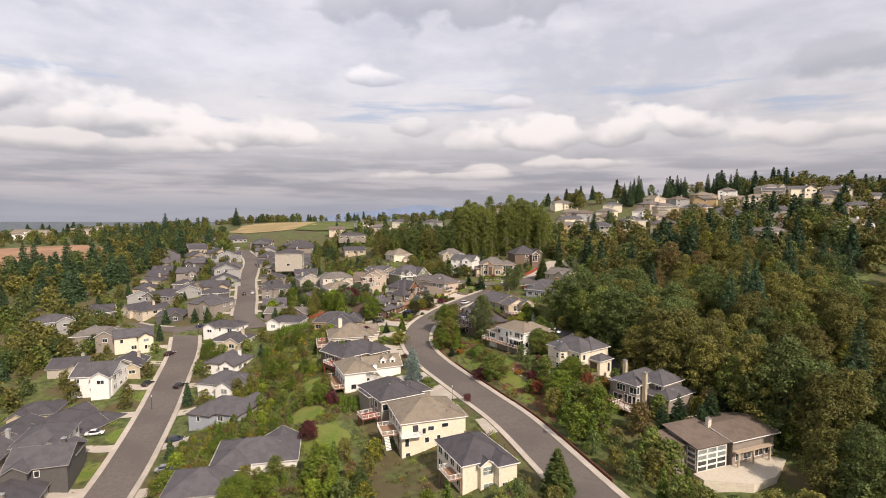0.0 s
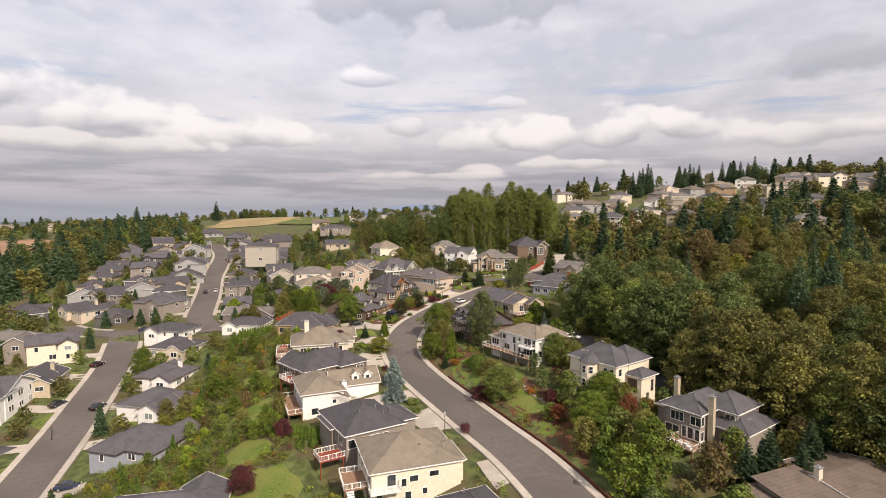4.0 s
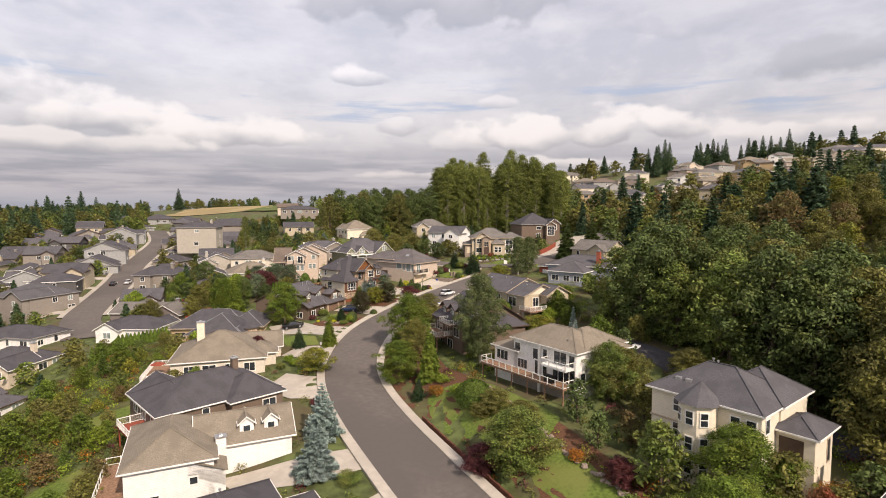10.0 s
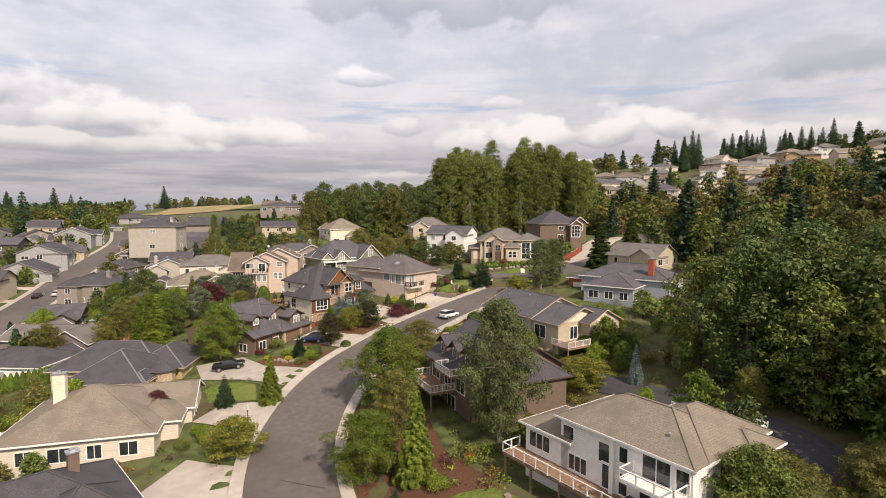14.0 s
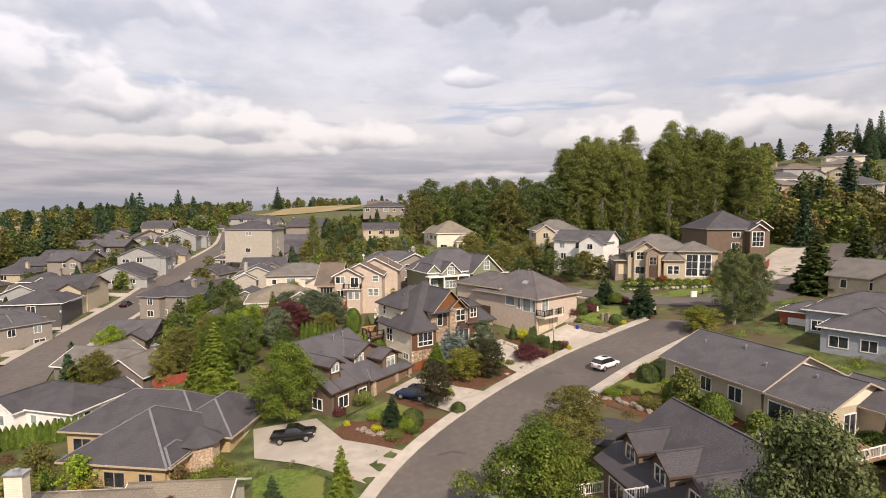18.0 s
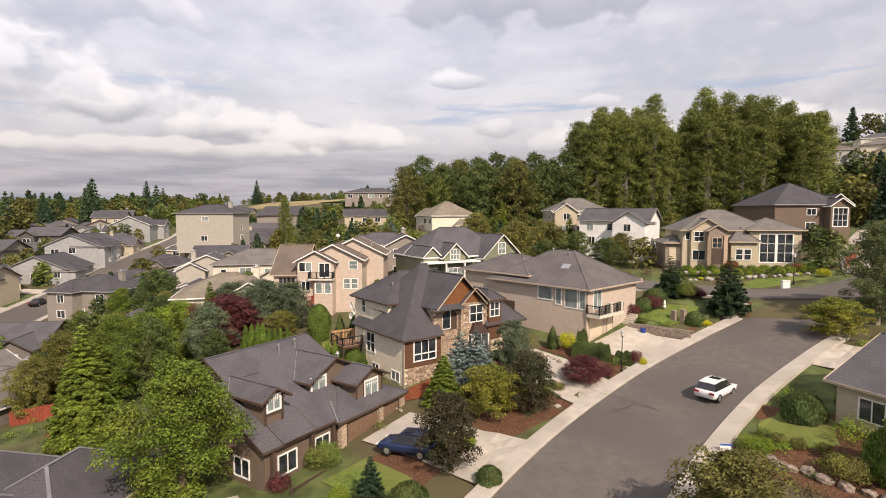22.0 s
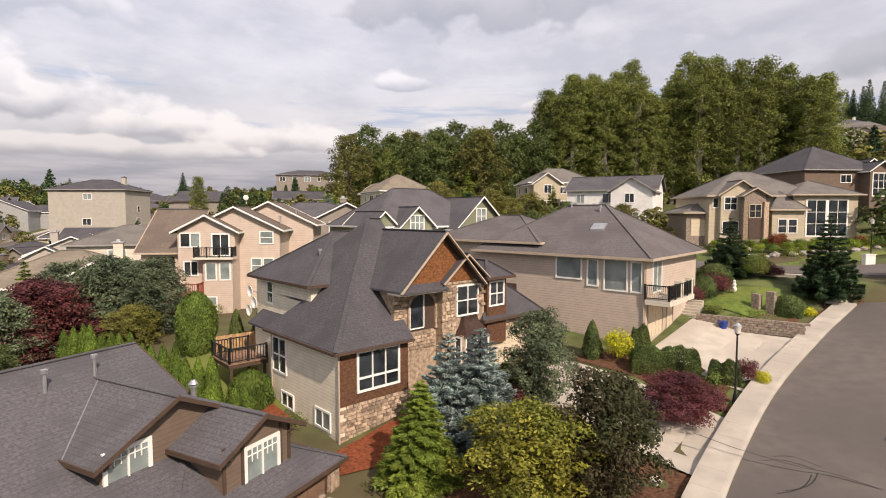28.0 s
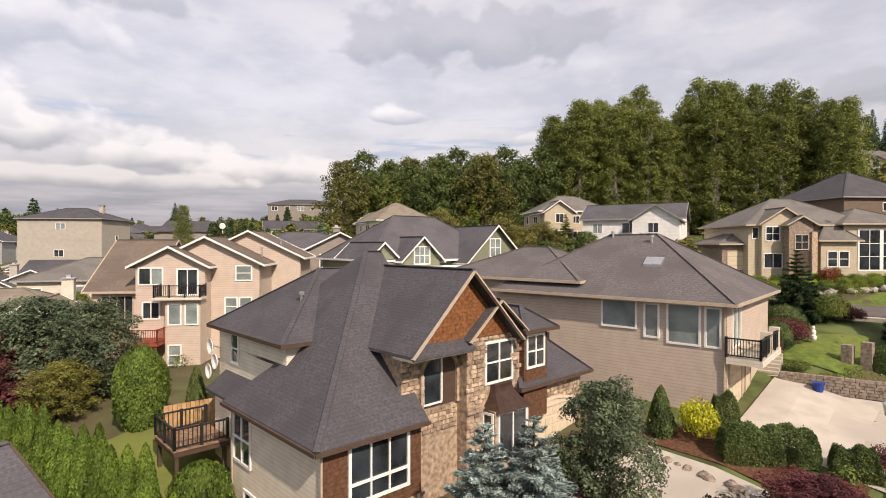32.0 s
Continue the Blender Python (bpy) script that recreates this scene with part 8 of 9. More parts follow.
car("car", 9.9, 239.6, 48, (0.80, 0.80, 0.80), "white sport utility vehicle parked on the street", 4.4, 1.8, 1.62, z=gz(9.9, 239.6) + 0.26)
car("car", -15.2, 230.2, 165, (0.015, 0.03, 0.085), "dark blue sport utility vehicle on a driveway", 4.7)
car("pickup_truck", -26.6, 219.4, 15, (0.012, 0.012, 0.012), "black pickup truck on a driveway", 4.9, 1.85, 1.7, "truck")
car("car", 39.4, 187.4, -40, (0.8, 0.8, 0.8), "white car parked on the blacktop lane", 4.6, 1.85, 1.5, "sedan")
for k, (x, y, rt, c, lab) in enumerate(((-88.6, 176.5, 75, (0.02, 0.02, 0.025), "black car parked on the lower street"), (-99.8, 177.5, 75, (0.03, 0.03, 0.035), "dark grey car parked on the lower street"),
                                       (-105.2, 203.0, 70, (0.05, 0.012, 0.012), "dark red car parked on the lower street"), (-95.5, 143.0, 20, (0.75, 0.75, 0.75), "white car on a lower driveway"),
                                       (-72.4, 141.0, 15, (0.02, 0.03, 0.06), "dark blue car on a lower driveway"), (-67.5, 126.0, 15, (0.25, 0.26, 0.27), "silver grey car on a lower driveway"),
                                       (-106.0, 232.5, 5, (0.02, 0.02, 0.09), "blue car on the cross street"), (-108.0, 289.0, 105, (0.02, 0.02, 0.025), "black car parked on the far street"),
                                       (-104.5, 292.0, 105, (0.75, 0.75, 0.75), "white car parked on the far street"), (-119.0, 262.0, 10, (0.03, 0.03, 0.12), "blue car on a far driveway"))):
    car("car", x, y, rt, c, lab, 4.5, 1.8, 1.5, "sedan", z=gz(x, y) + (0.26 if k in (0, 1, 2, 6, 7, 8) else 0.12))


def fence(name, pts, h, mat, label, board=0.35, posts=True):
    """A board fence along the points, each board a part."""
    e = empty(name, pose(pts[0][0], pts[0][1], gz(*pts[0])), label, "fence")
    z0 = gz(*pts[0])
    me = None
    for (ax, ay), (bx, by) in zip(pts, pts[1:]):
        L = math.hypot(bx - ax, by - ay)
        n = max(1, round(L / board))
        ang = math.atan2(by - ay, bx - ax)
        for k in range(n):
            x, y = ax + (bx - ax) * (k + 0.5) / n, ay + (by - ay) * (k + 0.5) / n
            if me is None:
                s = Solid()
                s.box(-board / 2 + 0.01, -0.015, -0.4, board / 2 - 0.01, 0.015, h)
                me = bpy.data.meshes.new("board")
                me.from_pydata(s.v, [], s.f)
                me.materials.append(mat)
            o = new("board", me)
            o.parent = e
            o.matrix_local = pose(x - pts[0][0], y - pts[0][1], gz(x, y) - z0, 0, 0, math.degrees(ang))
    return e


fence("fence", [(-29.5, 252.0), (-24.4, 254.6)], 1.9, FENCE, "pale cedar board fence beside a rear garden", 0.22)
fence("fence", [(44.0, 285.0), (48.0, 290.0), (53.0, 298.0)], 1.8, REDWOOD, "red stained board fence along the side road", 0.3)
fence("fence", [(-62.0, 247.0), (-54.0, 243.5), (-50, 249)], 1.8, FENCE, "cedar board fence between rear gardens", 0.35)
fence("fence", [(-60.0, 238.5), (-49.0, 240.5)], 1.6, REDWOOD, "red cedar fence beside a rear garden", 0.35)

# low brown retaining wall along the pavement, in timber courses
TIMBER = material("retaining_timber", (0.13, 0.05, 0.03), 0.9, vary=0.3, scale=3, bump=0.3)


def edge_wall(line, i0, i1, off, h, mat, label, course=0.2, long=2.0):
    e = None
    pts = np.array(quad(line, i0, i1, off, off)[: i1 - i0 + 1])
    for k in range(len(pts) - 1):
        a, b = pts[k], pts[k + 1]
        L = np.hypot(*(b - a))
        ang = math.degrees(math.atan2(b[1] - a[1], b[0] - a[0]))
        zc = gz(*((a + b) / 2))
        if e is None:
            e = empty("retaining_wall", pose(a[0], a[1], zc), label, "wall")
            o0 = (a[0], a[1], zc)
        for c in range(int(h / course)):
            s = Solid()
            s.box(-L / 2 - 0.01, -0.13, -0.02, L / 2 - 0.02, 0.13, course - 0.02)
            o = s.make("timber", mat, e)
            m = (a + b) / 2
            o.matrix_local = pose(m[0] - o0[0], m[1] - o0[1], zc - o0[2] + c * course, 0, 0, ang)


edge_wall(MAIN, 36, 74, 6.6, 0.85, TIMBER, "dark red-brown timber retaining wall along the pavement")


def rocks(name, pts, label, seed, size=0.5, mat=STONE_D):
    """A row of dry-laid boulders, each one its own piece."""
    q = random.Random(seed)
    e = empty(name, pose(*pts[0], gz(*pts[0])), label, "rockery")
    meshes = []
    for k in range(5):
        s = Solid()
        s.ball((0, 0, 0), 1, 0.8, 0.62, 8, 5)
        me = bpy.data.meshes.new("boulder")
        v = [tuple(c * q.uniform(0.82, 1.15) for c in p) for p in s.v]
        me.from_pydata(v, [], s.f)
        me.materials.append(mat)
        meshes.append(me)
    for (ax, ay), (bx, by) in zip(pts, pts[1:]):
        L = math.hypot(bx - ax, by - ay)
        n = max(1, int(L / size / 1.35))
        for k in range(n):
            x, y = ax + (bx - ax) * (k + q.random()) / n + q.uniform(-.15, .15), ay + (by - ay) * (k + q.random()) / n
            sc = size * q.uniform(0.55, 1.1)
            o = new("boulder", meshes[q.randrange(5)])
            o.parent = e
            o.matrix_local = pose(x - pts[0][0], y - pts[0][1], gz(x, y) - gz(*pts[0]) + sc * 0.3, q.uniform(-15, 15), q.uniform(-15, 15), q.uniform(0, 360)) @ Matrix.Diagonal((sc, sc, sc, 1))


rocks("rockery", [(8.6, 230.6), (13.0, 226.6), (20.6, 221.2), (26.8, 218.4)], "line of brown boulders edging the bed", 1, 0.55)
GREY_STONE = material("grey_stone", (0.36, 0.33, 0.29), 0.9, vary=0.3, scale=3, bump=0.4)
rocks("rockery", [(-20.4, 222.0), (-17.6, 220.6), (-14.6, 221.0)], "low rockery in the front garden", 3, 0.55)
rocks("rockery", [(-20.6, 239.4), (-17.0, 237.2)], "low stone edging beside the drive", 4, 0.35)
rocks("rockery", [(-5.4, 250.4), (-3.2, 248.0), (-0.6, 245.6)], "boulder edging beside the driveway", 5, 0.35)
rocks("rockery", [(13.5, 181.5), (20, 163), (26, 150)], "scattered garden boulders on the bank", 6, 0.5)


def block_wall(pts, h, label):
    """A stacked stone wall in courses; each block is a piece."""
    q = random.Random(9)
    e = empty("retaining_wall", pose(*pts[0], gz(*pts[0])), label, "wall")
    z0 = gz(*pts[0])
    mes = []
    for w in (0.42, 0.34, 0.5):
        s = Solid()
        s.box(-w / 2 + 0.012, -0.16, 0.01, w / 2 - 0.012, 0.16, 0.165)
        me = bpy.data.meshes.new("block")
        me.from_pydata(s.v, [], s.f)
        me.materials.append(STONE_D)
        mes.append((w, me))
    for (ax, ay), (bx, by) in zip(pts, pts[1:]):
        L = math.hypot(bx - ax, by - ay)
        ang = math.degrees(math.atan2(by - ay, bx - ax))
        for c in range(int(h / 0.175)):
            t = q.uniform(-0.2, 0)
            while t < L - 0.1:
                w, me = mes[q.randrange(3)]
                x, y = ax + (bx - ax) * (t + w / 2) / L, ay + (by - ay) * (t + w / 2) / L
                o = new("block", me)
                o.parent = e
                o.matrix_local = pose(x - pts[0][0], y - pts[0][1], max(gz(ax, ay), gz(bx, by)) - z0 - 0.5 + c * 0.175, 0, 0, ang)
                t += w


block_wall([(6.0, 257.4), (11.9, 254.0)], 1.2, "curved stacked-stone garden wall above the driveway")
st = empty("garden_steps", pose(5.2, 258.4, gz(5.2, 258.4) - 0.2, 0, 0, -38), "concrete steps climbing beside the garage", "steps")
for k in range(7):
    Solid().box(-0.9, k * 0.32, -0.4, 0.9, k * 0.32 + 0.34, 0.18 * (k + 1)).make("step", CONCRETE, st)

# clipped sign and hydrant by the pavement
e = empty("yard_sign", pose(7.6, 230.4, gz(7.6, 230.4)), "small blue and white yard sign by the pavement", "sign")
s = Solid()
s.box(-0.4, -0.015, 0.45, 0.4, 0.015, 1.0)
s.make("panel", TRIM, e)
s = Solid()
s.box(-0.4, -0.02, 0.85, 0.4, -0.012, 1.0)
s.make("blue_band", material("sign_blue", (0.06, 0.12, 0.4), 0.5), e)
for x in (-0.3, 0.3):
    s = Solid()
    s.box(x - 0.02, -0.02, -0.2, x + 0.02, 0.02, 0.5)
    s.make("stake", LEAD, e)
e = empty("fire_hydrant", pose(20.2, 267.3, gz(20.2, 267.3)), "pale yellow fire hydrant by the side street", "hydrant")
s = Solid()
s.tube((0, 0, -0.1), (0, 0, 0.6), 0.13, 0.12, 10).tube((0, 0, 0.6), (0, 0, 0.75), 0.15, 0.06, 10).tube((-0.22, 0, 0.45), (0.22, 0, 0.45), 0.07, 0.07, 8)
s.make("barrel", material("hydrant_paint", (0.6, 0.5, 0.2), 0.5), e)
e = empty("utility_cabinet", pose(30.5, 274.3, gz(30.5, 274.3)), "white utility cabinet on the verge", "cabinet")
s = Solid()
s.box(-0.5, -0.3, -0.2, 0.5, 0.3, 1.2)
s.make("cabinet_body", TRIM, e)
s = Solid()
s.box(-0.55, -0.35, 1.2, 0.55, 0.35, 1.28)
s.make("cabinet_lid", TRIM, e)

# sealed cracks in the street
for pts in ([(-1.2, 240.6), (0.6, 239.2), (2.2, 238.2), (3.6, 237.6), (5.6, 235.8), (7.4, 233.6)], [(0.8, 236.6), (1.8, 236.9), (2.8, 237.8)], [(1.6, 238.9), (2.4, 238.9), (3.1, 238.2)],
            [(-12.5, 189), (-8.4, 187.6), (-4.5, 186.5)], [(-9.5, 216.6), (-8.0, 217.4), (-6.6, 217.2)]):
    line = spline([(x, y, 0) for x, y in pts], 0.4)
    dm = [np.argmin(np.hypot(MAIN[:, 0] - x, MAIN[:, 1] - y)) for x, y, _ in line]
    off = [np.hypot(MAIN[i, 0] - x, MAIN[i, 1] - y) for i, (x, y, _) in zip(dm, line)]
    zs = [np.interp(y, MAIN[:, 1], MAIN[:, 2]) + 0.10 for _, y, _ in line]
    q = random.Random(len(pts))
    line = np.column_stack([line[:, 0] + [q.uniform(-.06, .06) for _ in line], line[:, 1], zs])
    strip("road_crack", line, [(-0.03, 0), (0.03, 0)], TAR, "dark sealed crack in the asphalt", "crack")
# trampoline on the rear lawn, patio umbrella, deck of the stone house
e = empty("patio_umbrella", pose(-67.4, 257.0, gz(-67.4, 257)), "bright pink patio umbrella over a rear terrace", "umbrella")
s = Solid()
s.tube((0, 0, 0), (0, 0, 2.7), 0.03, 0.03)
s.make("pole", LEAD, e)
s = Solid()
s.add([(1.7 * math.cos(k * math.pi / 4), 1.7 * math.sin(k * math.pi / 4), 2.25) for k in range(8)] + [(0, 0, 2.85)], [(k, (k + 1) % 8, 8) for k in range(8)])
s.make("canopy", material("pink_canvas", (0.75, 0.06, 0.16), 0.8), e)
dk = empty("garden_deck", pose(-18.12, 242.05, 15.4, 0, 0, 45.4), "raised brown timber deck with thin black rail", "deck")
for k in range(16):
    Solid().box(-1.9, 10.1 + k * 0.19, 3.0, 0.72, 10.27 + k * 0.19, 3.08).make("deck_board", WOOD, dk)
Solid().box(-1.85, 10.15, 2.75, 0.7, 13.1, 2.99).make("deck_frame", TRIM_D, dk)
for x in (-1.7, 0.5):
    for y in (10.3, 12.9):
        Solid().box(x - 0.08, y - 0.08, -1.5, x + 0.08, y + 0.08, 2.75).make("deck_post", TRIM_D, dk)
railing(dk, [(0.6, 10.16), (-1.82, 10.16), (-1.82, 13.1), (0.6, 13.1)], 3.08, LEAD, 0.95, 1.2, 0.2)
patch("mulch_bed", [(-22.6, 243.6), (-26.2, 247.4), (-25.1, 248.5), (-21.7, 245.1)], MULCH_R, "planting bed of red bark mulch beside the house", "mulch bed", 0.09, 1.6)


def pavement_slabs(line, y0, y1, side):
    """Concrete slabs with open joints, laid on the strip beside the street."""
    m = clipped(line, y0, y1)
    d = np.gradient(m[:, :2], axis=0)
    d /= np.linalg.norm(d, axis=1)[:, None]
    s = Solid()
    s.add([(-0.74, 0.10, 0), (0.74, 0.10, 0), (0.74, 1.22, 0.035), (-0.74, 1.22, 0.035), (-0.74, 0.10, -0.06), (0.74, 0.10, -0.06), (0.74, 1.22, -0.03), (-0.74, 1.22, -0.03)], [(0, 1, 2, 3), (0, 4, 5, 1), (1, 5, 6, 2), (2, 6, 7, 3), (3, 7, 4, 0)])
    me = bpy.data.meshes.new("slab")
    me.from_pydata(s.v, [], s.f)
    me.materials.append(CONCRETE)
    walkway = min((o for o in scene.objects if o.name.startswith("pavement")), key=lambda o: min((v.co.x - m[0, 0]) ** 2 + (v.co.y - m[0, 1]) ** 2 for v in o.data.vertices) if (side > 0) == (o.name == "pavement") else 1e9)
    cum = np.concatenate([[0], np.cumsum(np.linalg.norm(np.diff(m[:, :2], axis=0), axis=1))])
    for q in np.arange(0.75, cum[-1] - 0.7, 1.5):
        p = [np.interp(q, cum, m[:, k]) for k in range(3)]
        t = [np.interp(q, cum, d[:, k]) for k in range(2)]
        g = np.interp(q + 0.5, cum, m[:, 2]) - np.interp(q - 0.5, cum, m[:, 2])
        a = math.degrees(math.atan2(t[1], t[0]))
        n = (t[1] * side, -t[0] * side)
        ob = new("slab", me)
        ob.parent = walkway
        ob.matrix_world = pose(p[0] + n[0] * 4.85, p[1] + n[1] * 4.85, p[2] + 0.165, 0, 0, a + (180 if side > 0 else 0)) @ Matrix.Rotation(-math.atan(g) * (-1 if side > 0 else 1), 4, "Y")


pavement_slabs(MAIN, 196, 256, 1)
pavement_slabs(MAIN, 196, 256, -1)

s = Solid()
s.ball((0, 0, 0.25), 0.22, 0.22, 0.25, 10, 6).ball((0, 0, 0.62), 0.17, 0.17, 0.22, 10, 6).ball((0, 0, 0.92), 0.12, 0.12, 0.14, 10, 6)
st = s.make("garden_statue", TRIM)
st.matrix_world = pose(11.2, 262.8, gz(11.2, 262.8) + 0.2, 0, 0, 0)
tagged(st, "small white garden statue beside a boulder", "statue")
for x, y, hh in ((12.6, 259.6, 1.7), (11.7, 260.1, 1.2)):
    p = Solid().box(-0.3, -0.3, -0.5, 0.3, 0.3, hh).make("stone_pillar", STONE_D)
    p.matrix_world = pose(x, y, gz(x, y), 0, 0, 40)
    tagged(p, "square stacked-stone garden pillar", "pillar")
s = Solid()
s.tube((0, 0, 0), (0, 0, 0.55), 0.24, 0.34, 12)
p = s.make("garden_pot", material("blue_glaze", (0.02, 0.05, 0.25), 0.25))
p.matrix_world = pose(7.2, 256.0, gz(7.2, 256.0) + 0.1)
tagged(p, "glazed dark blue garden pot on the driveway", "pot")
p = Solid().box(-0.35, -0.2, 0, 0.35, 0.2, 1.0).make("utility_box", TRIM_T)
p.matrix_world = pose(0.3, 253.2, gz(0.3, 253.2), 0, 0, 51)
tagged(p, "beige air-conditioning unit beside the house wall", "unit")
for x, y in ((4.2, 246.2), (-3.6, 238.4), (7.9, 231.6)):
    p = Solid().box(-0.3, -0.2, -0.1, 0.3, 0.2, 0.1).make("meter_cover", CONCRETE)
    p.matrix_world = pose(x, y, gz(x, y) + 0.12, 0, 0, 45)
    tagged(p, "pale concrete meter cover in the verge", "cover")


# ---- planting ----
plants("blue_spruce", "silver-blue spruce in front of the stone house", [(-12.7, 242.0, 5.6, 4.6), (-11.1, 241.6, 5.9, 5.0)])
plants("cedar", "bright green conifer beside the stone wall", [(-13.8, 238.8, 4.6, 4.0)])
plants("pine", "rounded blue-green pine beside the driveway", [(-7.7, 245.4, 5.5, 4.1)])
plants("garden6", "spreading gold-green maple in a mulch bed", [(-9.3, 236.6, 4.4, 5.8)])
plants("garden9", "bronze-green small tree beside the pavement", [(-5.8, 237.4, 5.4, 4.6)])
plants("garden4", "low maroon maple beside the driveway", [(-0.8, 243.4, 2.5, 4.4)])
plants("garden4", "large maroon-leaved tree in a rear garden", [(-44.5, 254.6, 6.6, 9.0)])
plants("garden4", "maroon plum tree beside a roof", [(-29.1, 201.7, 4.0, 4.6), (-33, 128, 5.0, 5.0), (4, 270.5, 4.2, 4.0), (-31, 146, 4, 4)])
plants("spruce", "dark green conifer on the corner lawn", [(13.1, 267.9, 5.6, 4.2), (18.7, 262.3, 6.9, 5.2)])
plants("spruce", "small dark spruce in a front garden", [(-16.1, 223.0, 3.9, 2.6), (-21.9, 205.2, 4.4, 2.8), (3.1, 181.3, 3.5, 2.5), (-54, 256, 6, 4), (-36, 300, 7, 4)])
plants("blue_spruce", "blue-grey spruce in a front garden", [(35.0, 205.8, 5.8, 2.2), (-37.7, 314, 6.5, 5.0)])
plants("blue_spruce", "pair of blue spruces beside the garage", [(-9.9, 168.6, 7.8, 5.4), (-8.8, 158.8, 6.0, 5.6)])
plants("pine", "blue-green pine in a rear garden", [(-41.4, 258.4, 7.0, 7.4), (-37.0, 257.6, 6.4, 5.6), (-48, 262, 7.5, 7), (-45, 251, 7, 6)])
plants("garden1", "weeping golden-green tree in a rear garden", [(-37.2, 254.6, 3.4, 4.4)])
plants("cedar", "rounded dense cedar in a rear garden", [(-30.5, 276, 6.5, 4.0), (-50.5, 240, 8, 5)])
plants("garden0", "full green maple beside the brown house", [(-29.8, 223.8, 10.0, 8.4)])
plants("cedar", "tall green conifer between the gardens", [(-44.2, 231.4, 10.5, 6.0), (-50.5, 236.5, 7.0, 4.2)])
plants("garden3", "bright lime-green tree in a rear garden", [(-53.0, 257.0, 7.0, 9.0), (-46, 266, 5, 6)])
plants("garden7", "dark green tree in a rear garden", [(-69.8, 275.5, 10.5, 8.5), (-60, 263, 8, 6), (-45.4, 241.2, 9.0, 5.0), (-41, 246, 5.5, 4)])
plants("garden9", "dark bronze-leaved tree beside the driveway", [(-11.7, 228.0, 5.8, 4.4)])
plants("garden1", "yellow-green street tree beside the lane", [(4.6, 220.3, 6.2, 6.6), (3.0, 215.4, 5.2, 6.6)])
plants("birch", "white-barked birch on the corner", [(31.7, 255.8, 11.5, 7.6), (35.0, 257.5, 11, 6)])
plants("tall_cedar", "tall columnar dark cedar on the corner", [(50.8, 272.5, 12.5, 7.5), (60, 276, 14, 6.5)])
plants("garden6", "small spreading street tree on the corner", [(25.6, 252.4, 4.3, 6.2)])
plants("garden0", "leafy street tree on the bank", [(0.8, 202.6, 11.5, 9.5), (-0.6, 188.8, 7.6, 7.6), (36.2, 146.7, 8.2, 9.8), (31, 140, 8, 8)])
plants("garden1", "yellowing street tree on the bank", [(2.2, 195.2, 8.6, 6.0), (33.3, 172.3, 7.6, 8.4), (45.3, 176.5, 5.6, 6.4)])
plants("cedar", "slim upright conifer beside the front lawn", [(-15.9, 206.0, 7.0, 3.4)])
plants("cedar", "slim green column beside the street trees", [(4.9, 186.5, 10.0, 4.2)])
plants("birch", "large silver-leaved birch beside the dark house", [(14.4, 193.0, 17.0, 9.6)])
plants("garden6", "low golden spreading tree beside the drive", [(-16.0, 192.8, 4.6, 6.6), (27.6, 205.6, 4.5, 8.0)])
plants("garden2", "small upright green tree in a front garden", [(15.3, 158.1, 8.0, 9.6), (30.9, 171.2, 8.6, 7.4)])
plants("garden1", "rounded yellow-green shrub tree on the lawn", [(14.4, 170.4, 3.6, 4.6), (17.6, 166.6, 3.0, 4.6), (15.0, 164.4, 2.8, 4.0), (12.2, 170.0, 2.4, 3.2)])
plants("spruce", "dense blue-green conifer beside the modern house", [(49.6, 118.4, 8.5, 5.4), (54.4, 120.6, 9.5, 6.0), (58.6, 118.6, 9.0, 6.0), (63.0, 123.0, 10.5, 6.2), (68.5, 127.0, 11.0, 6.4)])
plants("garden4", "maroon shrub tree on the bank", [(11.2, 159.2, 3.6, 5.0), (26, 152, 3.2, 4)])
plants("garden5", "red-tinged tree on the bank", [(25.6, 145.0, 3.6, 4.0), (38, 138, 8.0, 4.6)])
plants("cedar", "yellow-green conifer on the lower bank", [(-26.6, 108.8, 9.8, 8.0), (-22, 103, 7, 6)])
plants("tall_cedar", "dark conifer beside the street", [(21.4, 97.0, 9.0, 6.6), (-16, 100, 8, 6)])
plants("garden0", "round street tree on the lower street", [(-86.0, 194.0, 9.5, 7.4), (-60, 96, 8, 8), (-40, 100, 9, 9)])
plants("garden7", "dark rounded tree beside the houses", [(8, 293, 6, 7), (3.5, 300, 7, 6), (24, 303, 5.5, 5), (-3, 292, 6, 6)])
plants("garden1", "pale green tree between hillside houses", [(-8, 300, 9, 9), (-2, 307, 8, 8), (12, 300, 6, 6), (-17, 306, 10, 7), (40, 300, 5, 6)])
plants("cedar", "pointed green cedar between hillside houses", [(-12, 316, 11, 5), (3, 312, 9, 4.5), (-22, 284, 4.5, 2.5)])
plants("poplar0", "tall poplar behind the tall beige house", [(-82, 352, 15, 5)])
bushes("thuja", "clipped conical thuja in a hedge row", [(-40.6 + k * 0.98, 252.0 - k * 0.44 + (k % 3) * 0.12, 3.2 + 0.2 * (k % 4), 1.3) for k in range(15)] + [(-25.0, 244.9, 2.2, 1.1), (-24.2, 244.6, 2.1, 1.1)], "thuja", "thuja hedge")
bushes("thuja", "thuja in a hedge beside the low house", [(-66.5 + k * 0.82, 219.0 + k * 0.2, 3.1, 1.4) for k in range(13)] + [(-65.0 - k * 0.2, 212.4 + k * 0.9, 2.8, 1.4) for k in range(7)], "thuja", "thuja hedge")
bushes("cypress", "dense domed cypress in a rear garden", [(-31.6, 253.4, 4.6, 2.8)])
